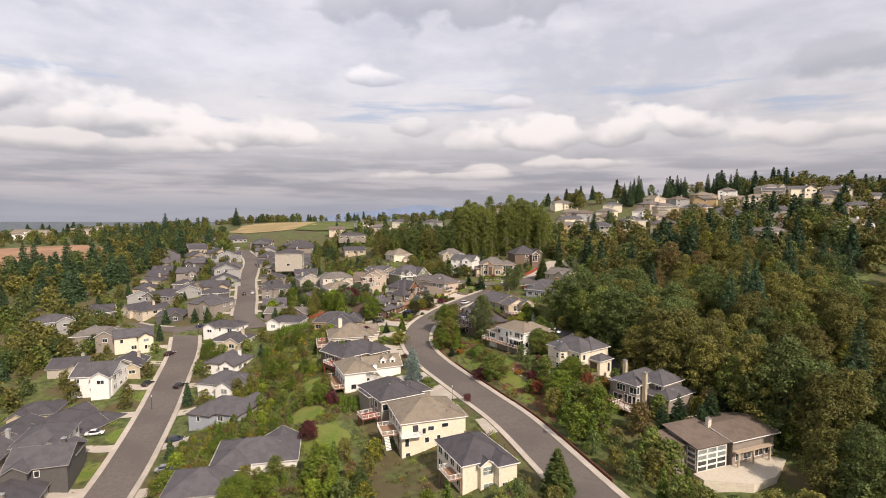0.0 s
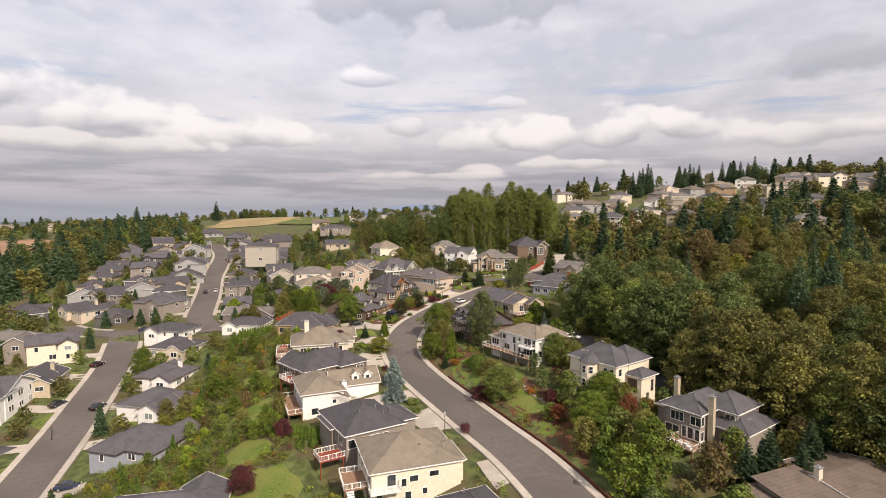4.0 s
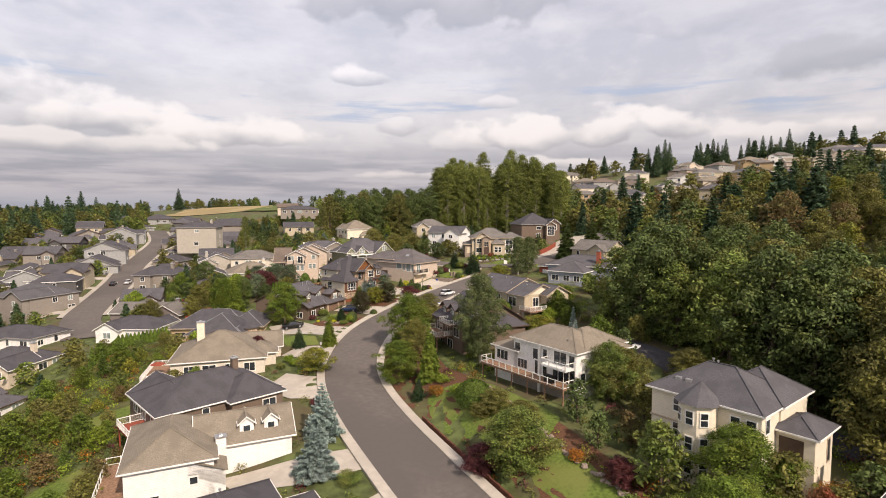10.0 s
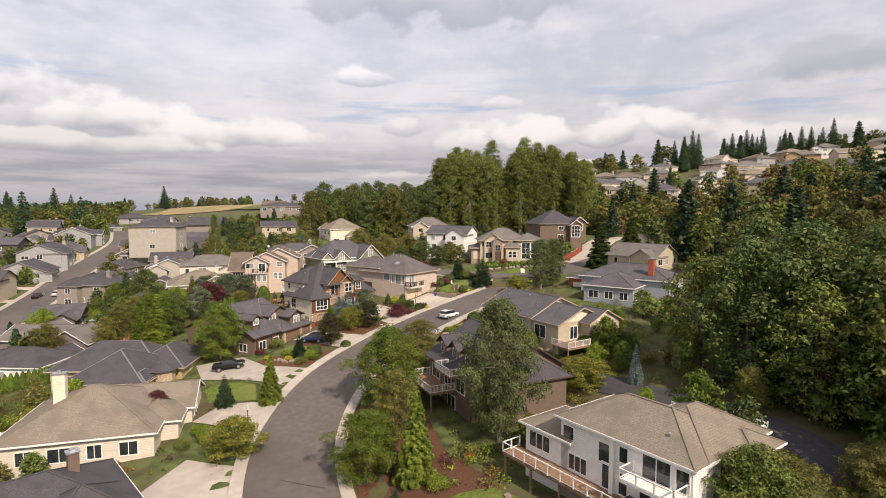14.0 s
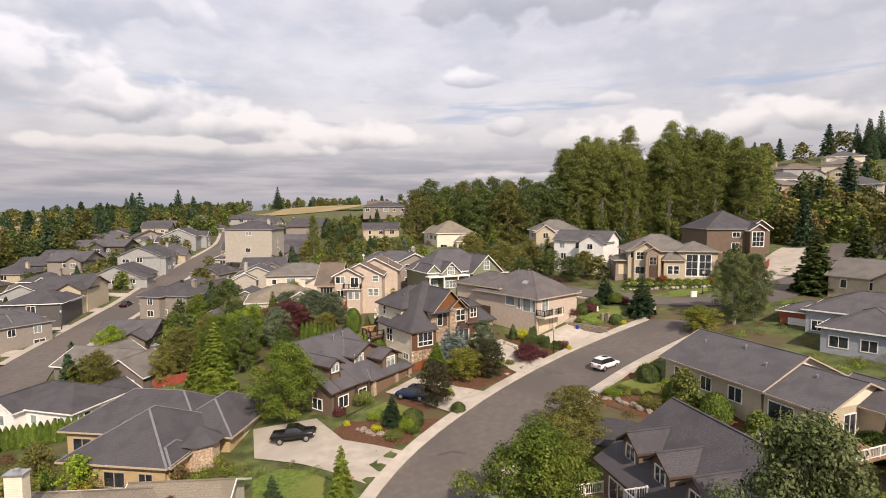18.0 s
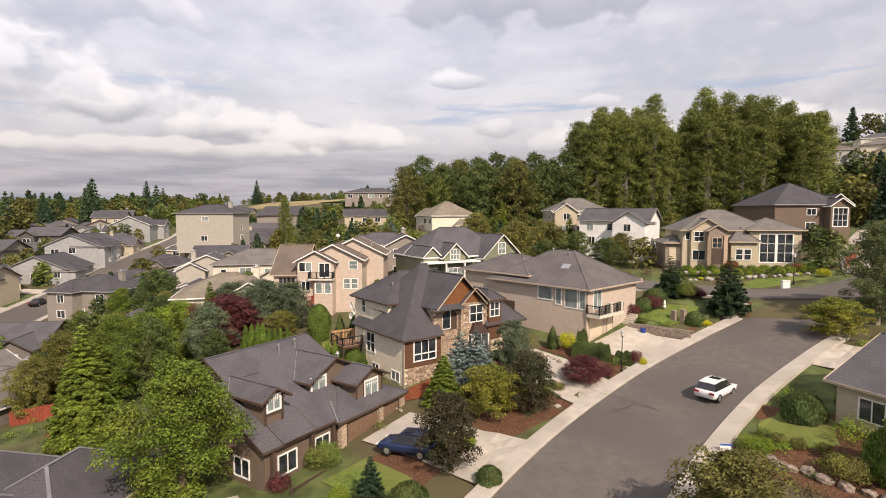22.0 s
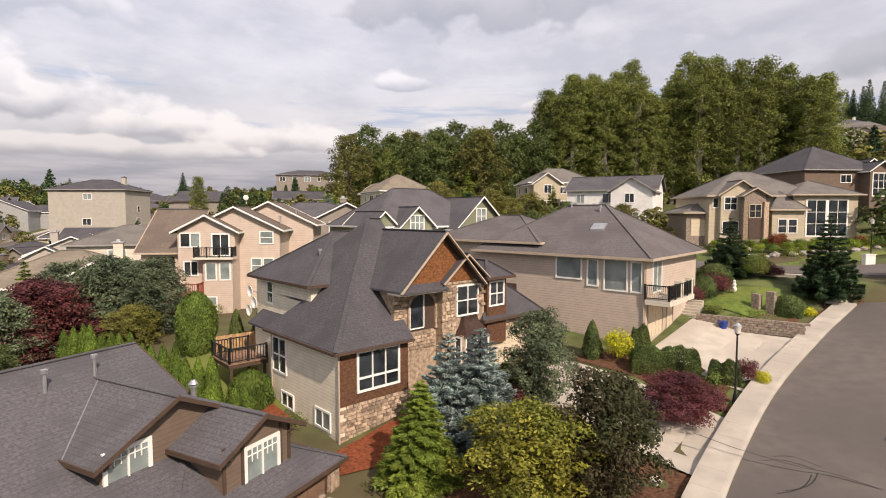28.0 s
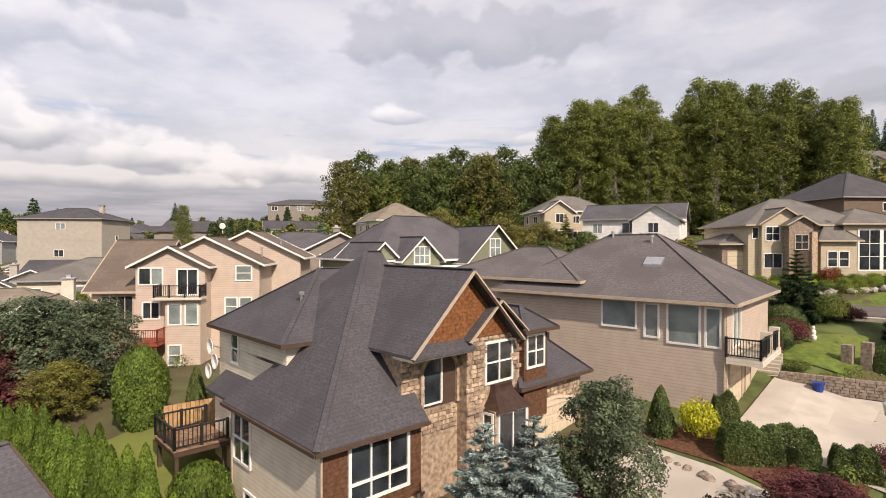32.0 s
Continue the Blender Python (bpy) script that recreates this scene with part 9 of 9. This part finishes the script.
bushes("thuja", "thuja in a hedge beside the white house", [(-28.6 + k * 0.8, 146.0 - k * 0.12, 3.4, 1.4) for k in range(10)], "thuja", "thuja hedge")
bushes("ball", "round clipped topiary ball below the hedge", [(-24.0, 143.0, 1.9, 1.9), (-26.6, 142.4, 1.8, 1.9)])
bushes("thuja_y", "dark narrow thuja below the green gable", [(-9.5 + k * 1.1, 269.8 + k * 0.8, 3.4, 1.2) for k in range(6)], "thuja", "thuja hedge")
bushes("thuja_y", "small conical evergreen beside the beige house", [(-3.4, 251.6, 2.6, 1.4), (-30, 256.5, 2.4, 1.2), (-28.4, 257.0, 2.2, 1.2), (-26.8, 257.5, 2.4, 1.2)], "thuja")
bushes("ball", "round clipped green hedge ball", [(-24.9, 246.9, 2.2, 2.6), (11.6, 174.6, 3.5, 5.4), (33.0, 219.0, 2.6, 5.4), (28.4, 222.4, 2.4, 5.0), (16.5, 227.4, 3.4, 3.4), (19.7, 224.9, 3.0, 3.4), (23.0, 221.4, 2.6, 3.0)])
bushes("ball_dark", "dark clipped evergreen shrub beside the drive", [(-9.4, 247.3, 1.7, 2.0), (13.9, 259.5, 1.7, 2.4), (10.6, 265.4, 2.0, 3.0), (8.6, 262.8, 1.8, 2.2), (14.8, 235.3, 2.2, 3.0), (-13.7, 223.4, 2.0, 2.6), (-8.8, 226.6, 1.4, 1.8)])
bushes("maroon", "maroon rounded shrub in a bed", [(-9.8, 243.9, 1.9, 2.8), (4.8, 247.7, 1.5, 1.5), (16.6, 266.6, 1.2, 2.0), (6.5, 261, 1.8, 3.2), (-13.0, 178.6, 1.7, 2.2), (6.6, 141.9, 2.6, 2.4), (-23.5, 225.4, 1.4, 2.0), (1.5, 244.8, 1.2, 1.6)])
bushes("yellow", "golden-yellow leafy shrub in a bed", [(-1.8, 250.9, 2.3, 2.2), (15.0, 259.1, 1.0, 1.9), (-17.6, 221.6, 0.9, 1.6), (38.0, 279.4, 1.5, 2.4), (5.4, 247.0, 1.0, 1.0), (-21.6, 222.8, 0.8, 1.0)])
bushes("lime", "lime-green low shrub in a bed", [(-14.0, 221.9, 1.9, 2.3), (-18.6, 224.0, 1.2, 1.8), (-11.4, 231.2, 1.3, 3.0), (9.8, 231.0, 1.2, 2.8), (-22.0, 197.2, 1.6, 2.2), (-20.6, 195.4, 1.4, 2.0), (9.6, 178.2, 1.8, 3.6), (-4.8, 240.6, 1.2, 2.0), (7.2, 183.6, 1.6, 2.6), (-38, 152, 1.6, 3), (-41, 146, 1.4, 2.4)])
bushes("olive", "feathery ornamental grass clump", [(13.7, 227.4, 1.6, 3.2), (11.6, 231.8, 0.9, 1.4), (12.6, 231.0, 0.9, 1.4), (13.8, 230.2, 0.9, 1.2), (-3.4, 241.6, 1.0, 1.6)])
bushes("green", "rounded green garden shrub in a bed", [(-21.4, 228.5, 1.9, 3.2), (-15.0, 220.0, 1.4, 2.4), (-13.2, 221.6, 1.3, 2.0), (-4.5, 156.6, 1.7, 3.4), (-3.4, 151.6, 1.6, 2.4), (15.4, 267.1, 1.9, 2.8), (-22.6, 194.0, 1.4, 2.2), (11.0, 232.8, 0.9, 1.2), (18.2, 236.4, 1.2, 1.6), (9.0, 257.4, 0.7, 1.8), (10.4, 256.4, 0.7, 1.8), (7.6, 258.6, 0.8, 1.8)])
bushes("red", "bright red-leaved shrub in a bed", [(26.8, 284.8, 2.2, 2.6), (28.2, 151.0, 1.2, 2.2), (36.5, 284, 1.6, 2.0)])
bushes("orange", "orange autumn shrub on the bank", [(6.0, 180.2, 1.8, 3.0), (22.5, 157.5, 1.4, 2.4), (45, 146, 3.2, 3.6), (-40, 131, 2.4, 3.2)])
# terraced garden above the side street: boulders, clipped balls and hedges in rows
bank = lambda t, up: (18.5 + 19.0 * t + 0.55 * up, 283.8 - 5.2 * t + 3.6 * t * t - 0.6 * math.sin(math.pi * t) + up)
for k in range(13):
    x, y = bank(k / 12, 1.5 + 0.2 * (k % 2))
    bushes("lime" if k % 4 else "hedge", "clipped box ball on the rock bank", [(x, y, 1.35, 1.75)], group="clipped box balls")
for k in range(11):
    x, y = bank(k / 10, 4.4)
    bushes("hedge" if k % 3 else "lime", "low clipped hedge above the rock bank", [(x, y, 1.1, 2.1)], group="clipped hedges")
for k in range(9):
    x, y = bank(k / 8 + 0.03, 0.5)
    bushes("yellow" if k % 3 == 1 else "olive", "small golden ground-cover shrub among boulders", [(x, y, 0.6, 1.0)], group="rock bank shrubs")
rocks("rockery", [bank(k / 6, 0.2) for k in range(7)], "grey boulder bank below the clipped garden", 12, 0.62, GREY_STONE)
rocks("rockery", [bank(k / 6, 2.9) for k in range(7)], "upper row of grey boulders in the terraced garden", 13, 0.55, GREY_STONE)
bushes("green", "small round-headed shrub tree on the corner lawn", [(14.6, 266.6, 2.4, 3.0)])
bushes("maroon", "dark maroon dome shrub on the corner bed", [(16.4, 267.6, 1.5, 2.2), (9.8, 263.2, 1.9, 3.0), (-9.7, 244.6, 1.8, 2.9)])


def hedge_run(x0, y0, x1, y1, w, h, seed, label):
    """A straight clipped hedge: small leaves laid thickly over a slightly uneven block."""
    rng = np.random.default_rng(seed)
    L = math.hypot(x1 - x0, y1 - y0)
    n = int(900 * (L * w + 2 * (L + w) * h))
    face = rng.choice(5, n, p=np.array([L * w, L * h, L * h, w * h, w * h]) / (L * w + 2 * (L + w) * h))
    c = rng.uniform(-0.5, 0.5, (n, 3)) * np.array([L, w, h]) + np.array([0, 0, h / 2])
    nrm = np.zeros((n, 3))
    for k, (ax, v) in enumerate(((2, h), (1, -w / 2), (1, w / 2), (0, -L / 2), (0, L / 2))):
        m = face == k
        c[m, ax] = v + 0.04 * np.sin(c[m, (ax + 1) % 3] * 5 + k) - np.abs(rng.normal(size=m.sum())) * 0.06 * (1 if v > 0 else -1)
        nrm[m, ax] = 1 if v > 0 else -1
    t = np.clip(c[:, 2] / h, 0, 1) ** 3
    dent = 0.07 * np.sin(c[:, 0] * 3.1 + seed) + 0.05 * np.sin(c[:, 0] * 7.3) + rng.normal(size=n) * 0.03
    c[:, 1] *= 1 - 0.30 * t + dent
    c[:, 0] *= 1 - 0.35 / L * t
    c[:, 2] *= 1 - 0.16 * np.abs(c[:, 1] / w * 2) ** 2 + dent
    nrm += rng.normal(size=(n, 3)) * 0.6
    a = np.cross(nrm, rng.normal(size=(n, 3)))
    a /= np.linalg.norm(a, axis=1)[:, None]
    b = np.cross(nrm, a)
    b /= np.linalg.norm(b, axis=1)[:, None]
    q = 0.055 * rng.uniform(0.6, 1.3, n)[:, None]
    V = np.stack([c - a * q, c - b * q * 0.5, c + a * q, c + b * q * 0.5], axis=1).reshape(-1, 3)
    me = bpy.data.meshes.new("hedge")
    me.from_pydata(V.tolist(), [], np.arange(4 * n).reshape(-1, 4).tolist())
    me.materials.append(LEAF["dark"])
    o = new("hedge", me)
    x, y = (x0 + x1) / 2, (y0 + y1) / 2
    o.matrix_world = pose(x, y, gz(x, y) - 0.05, 0, 0, math.degrees(math.atan2(y1 - y0, x1 - x0)))
    tagged(o, label, "hedge")


hedge_run(-1.5, 249.4, 2.5, 248.9, 1.5, 1.6, 5, "long dark clipped laurel hedge beside the driveway")
hedge_run(2.9, 248.5, 4.5, 247.7, 1.4, 1.4, 6, "short dark clipped laurel hedge beside the driveway")
hedge_run(35.2, 227.0, 37.4, 215.5, 2.0, 2.6, 8, "tall dark clipped hedge beside the lane")
hedge_run(-0.8, 251.8, 0.4, 251.5, 1.2, 1.9, 7, "short dark clipped hedge beside the house wall")

scatter_done = []


def scatter(n, x0, x1, y0, y1, keys, label, seed, gap=4.0, pad=1.5, ok=None, sc=(0.8, 1.2), group=""):
    q = random.Random(seed)
    got = 0
    for _ in range(n * 25):
        if got >= n:
            break
        x, y = q.uniform(x0, x1), q.uniform(y0, y1)
        if ok and not ok(x, y):
            continue
        if any((x - a) ** 2 + (y - b) ** 2 < gap * gap for a, b in scatter_done) or not clear(x, y, pad):
            continue
        scatter_done.append((x, y))
        got += 1
        plant(q.choice(keys), x, y, label, "tree", q.uniform(*sc), group=group)


def east_wood(x, y):
    """The wooded bank east of the street."""
    lim = 66 if y < 125 else 66 - (y - 125) * 0.1 if y < 165 else 62 - (y - 165) * 0.28
    return x > max(lim, 36) and (y < 218 or x > 66 + (y - 218) * 1.3)


scatter(46, 40, 92, 108, 252, ("wood0", "wood1", "wood3", "wood2", "wood3"), "large leafy tree at the edge of the hillside wood", 30, 4.6, 2.5, lambda x, y: y < 212 and 54 + max(0, 150 - y) * 0.35 - max(0, y - 172) * 0.30 < x < 74 + max(0, 150 - y) * 0.35, (1.1, 1.45), "wood on the bank")
scatter(18, 22, 54, 190, 229, ("garden1", "garden2", "garden6", "garden3", "garden0"), "low yellow-green garden tree behind the lane", 31, 3.0, 1.0, None, (0.35, 0.75), "bank trees")
G = ("gardn0", "gardn1", "gardn2", "gardn7", "gardn8", "gardn6")
scatter(150, 36, 150, 92, 262, ("wood0", "wood3", "wood1", "wood2", "wood3", "wood4", "wood5", "wood0"), "broadleaved tree in early autumn green in the hillside wood", 3, 5.4, 2, east_wood, (0.85, 1.2), "wood on the bank")
scatter(24, 80, 160, 100, 280, ("fir0", "fir1"), "tall dark fir in the hillside wood", 4, 5.0, 2, east_wood, (0.8, 1.1), "wood on the bank")
scatter(66, 8, 66, 336, 374, ("poplar0", "poplar1", "poplar2"), "tall cottonwood in a dense grove behind the houses", 6, 3.3, 1, lambda x, y: y > 350 - 0.35 * (x - 20) and y < 378 - 0.3 * x, (0.84, 1.2), "cottonwood grove")
scatter(24, -42, 8, 342, 368, ("wood1", "wood1", "wood0", "wood2"), "dark broadleaved tree behind the houses", 7, 5.0, 1, None, (1.05, 1.35), "grove behind the houses")
scatter(24, 150, 250, 448, 490, ("fir0", "fir0", "fir1"), "tall fir on the ridge", 9, 3.2, 0, lambda x, y: math.sin(x * 0.16) > -0.1, (0.6, 0.95), "ridge firs")
scatter(120, -66, -33, 100, 212, G + ("gardn3", "gardn1", "gardn0", "cedr", "cedr", "gardn2", "gardn8"), "small garden tree on the bank between the house rows", 10, 2.7, 0.8, None, (0.35, 0.75), "bank garden trees")
scatter(46, -82, -36, 222, 312, ("garden0", "garden1", "garden2", "garden7", "garden3", "spruce", "cedar", "garden0"), "garden tree between the houses", 12, 3.4, 1.2, lambda x, y: not (-46 < x < -22 and 238 < y < 258) and not (-58 < x < -30 and 220 < y < 241), (0.6, 1.1), "garden trees")
scatter(40, 14, 64, 96, 235, G, "garden tree on the bank", 15, 4.2, 1.5, lambda x, y: x > 20 + max(0, 160 - y) * 0.25 or y > 180, (0.5, 1.0), "bank trees")
scatter(34, -28, 24, 84, 122, G + ("gardn3", "cedr", "gardn1"), "garden tree below the cream houses", 21, 3.6, 1.2, lambda x, y: not (-14 < x < 20 and 94 < y < 122), (0.6, 1.1), "bank trees")
scatter(40, 28, 84, 84, 150, ("gardn0", "gardn2", "gardn7", "gardn1", "gardn8", "cedr"), "leafy tree beside the modern house", 22, 3.4, 1.0, lambda x, y: not (48 < x < 76 and 90 < y < 107), (0.8, 1.35), "bank trees")


for x, y, hh in ((-288, 557, 23), (-281, 566, 18), (-244, 454, 19), (-236, 447, 17), (-250, 462, 20), (-254, 660, 22), (-206, 388, 17), (-198, 380, 13), (-228, 420, 14), (-270, 480, 17)):
    plant("fir1" if hh % 2 else "fir0", x, y, "tall dark fir standing above the western woods", h=hh, w=hh * 0.42, group="western skyline firs")


def undergrowth():
    """Low mixed planting over the gardens and the wood's floor, joined by colour."""
    q = random.Random(77)
    sets = {k: [] for k in ("green", "dark", "olive", "lime", "gold", "maroon", "rust", "orange")}
    wts = ("green",) * 10 + ("dark",) * 2 + ("olive",) * 8 + ("lime",) * 8 + ("gold",) * 5 + ("maroon",) * 2 + ("rust",) * 6 + ("orange",) * 2
    for n, x0, x1, y0, y1, s0, s1 in ((3000, -68, -28, 92, 215, 0.5, 1.4), (1100, 8, 70, 92, 240, 0.5, 1.5), (1100, -180, -62, 95, 330, 0.4, 1.2), (700, -80, 60, 225, 330, 0.4, 1.1),
                                      (700, -30, 30, 88, 215, 0.4, 1.0), (400, 60, 150, 95, 270, 1.2, 2.4), (500, -190, 120, 320, 460, 1.0, 2.2)):
        for _ in range(n):
            x, y = q.uniform(x0, x1), q.uniform(y0, y1)
            if not clear(x, y, 0.5):
                continue
            s = q.uniform(s0, s1)
            sets[q.choice(wts)].append((x, y, s))
    near = lambda r: r[1] > 205 and -62 < r[0] < 50
    for fine, (k, rows) in ((b, it) for b in (True, False) for it in sets.items()):
        rows = [r for r in rows if near(r) == fine and not (-46 < r[0] < -22 and 240 < r[1] < 257)]
        if not rows:
            continue
        z = ground([r[0] for r in rows], [r[1] for r in rows])
        cl = []
        for (x, y, s), h in zip(rows, z):
            cl.append((x, y, h + s * 0.35, s, s * 0.75))
            cl.append((x + s * q.uniform(-.6, .6), y + s * q.uniform(-.6, .6), h + s * 0.5, s * 0.6, s * 0.6))
        tagged(new("undergrowth", crown_mesh("undergrowth", cl, 0.075 if fine else 0.15, 260 if fine else 66, LEAF[k], 3)), "low mixed garden shrubs and ground cover", "undergrowth", kind="stuff")


undergrowth()


def spread(n, x0, x1, y0, y1, seed, gap, ok=None, pad=2.0):
    """Places for joined trees, kept apart and clear of houses and streets."""
    q = random.Random(seed)
    got, cell = [], {}
    for _ in range(n * 8):
        if len(got) >= n:
            break
        x, y = q.uniform(x0, x1), q.uniform(y0, y1)
        k = (int(x / gap), int(y / gap))
        if 425 < y < 700 and -0.53 * (y - 115) < x < -0.27 * (y - 115):
            continue
        if k in cell or (ok and not ok(x, y)) or not clear(x, y, pad):
            continue
        if any(((x - a) / b) ** 2 + ((y - c) / d) ** 2 < 1 for a, c, b, d in ((-195, 625, 60, 80), (-122, 575, 40, 68), (-330, 395, 78, 62))):
            continue
        cell[k] = True
        got.append((x, y))
    return got


def far_woods():
    """Woods too far or too thick to count: western firs, far slopes, the eastern hillside."""
    FIRS, MIX = ("cfir0", "cwood3", "cfir2", "cwood0", "cwood1"), ("cwood0", "cwood1", "cwood2", "cwood3", "cfir2")
    joined_wood("fir_wood", spread(260, -340, -165, 215, 440, 1, 5.5, lambda x, y: x < -186 - max(0, 240 - y) * 0.5), FIRS, "dense dark firs of the western wood", 1, (0.75, 1.15))
    joined_wood("valley_wood", spread(150, -240, -116, 80, 245, 2, 5.0, lambda x, y: x < -116 - max(0, y - 170) * 0.25), ("cwood0", "cwood1", "cwood2", "cwood3", "cwood1"), "leafy wood below the lower street", 2, (0.6, 1.0))
    joined_wood("far_woods", spread(520, -620, -190, 400, 900, 3, 9.0) + spread(160, -330, -150, 400, 560, 4, 6.0) + spread(160, -900, -480, 250, 900, 5, 12) + spread(200, -300, 150, 470, 900, 6, 8), MIX, "distant mixed woods on the far slopes", 3, (0.6, 1.05))
    joined_wood("hillside_wood", spread(420, 66, 330, 240, 480, 7, 5.6, lambda x, y: y < 402 - 0.1 * x or x > 260) + spread(120, 140, 260, 90, 260, 8, 6.0) + spread(130, 120, 520, 470, 800, 9, 9.0), ("cwood0", "cwood0", "cwood3", "cwood2", "cwood1", "cfir1", "cwood4"), "thick mixed wood on the eastern hillside", 4, (0.8, 1.25))


far_woods()
joined_wood("garden_planting", spread(280, -180, -60, 228, 470, 11, 4.0, None, 0.8) + spread(90, -60, 60, 285, 340, 12, 4.5, None, 1.2) + spread(60, -60, 60, 375, 470, 14, 5.0) + spread(130, -170, -66, 96, 240, 13, 3.6, None, 0.8),
            ("cwood0", "cwood1", "cwood2", "cwood3", "cwood2", "cfir2", "cwood0"), "small trees among the houses of the lower streets", 6, (0.32, 0.62))
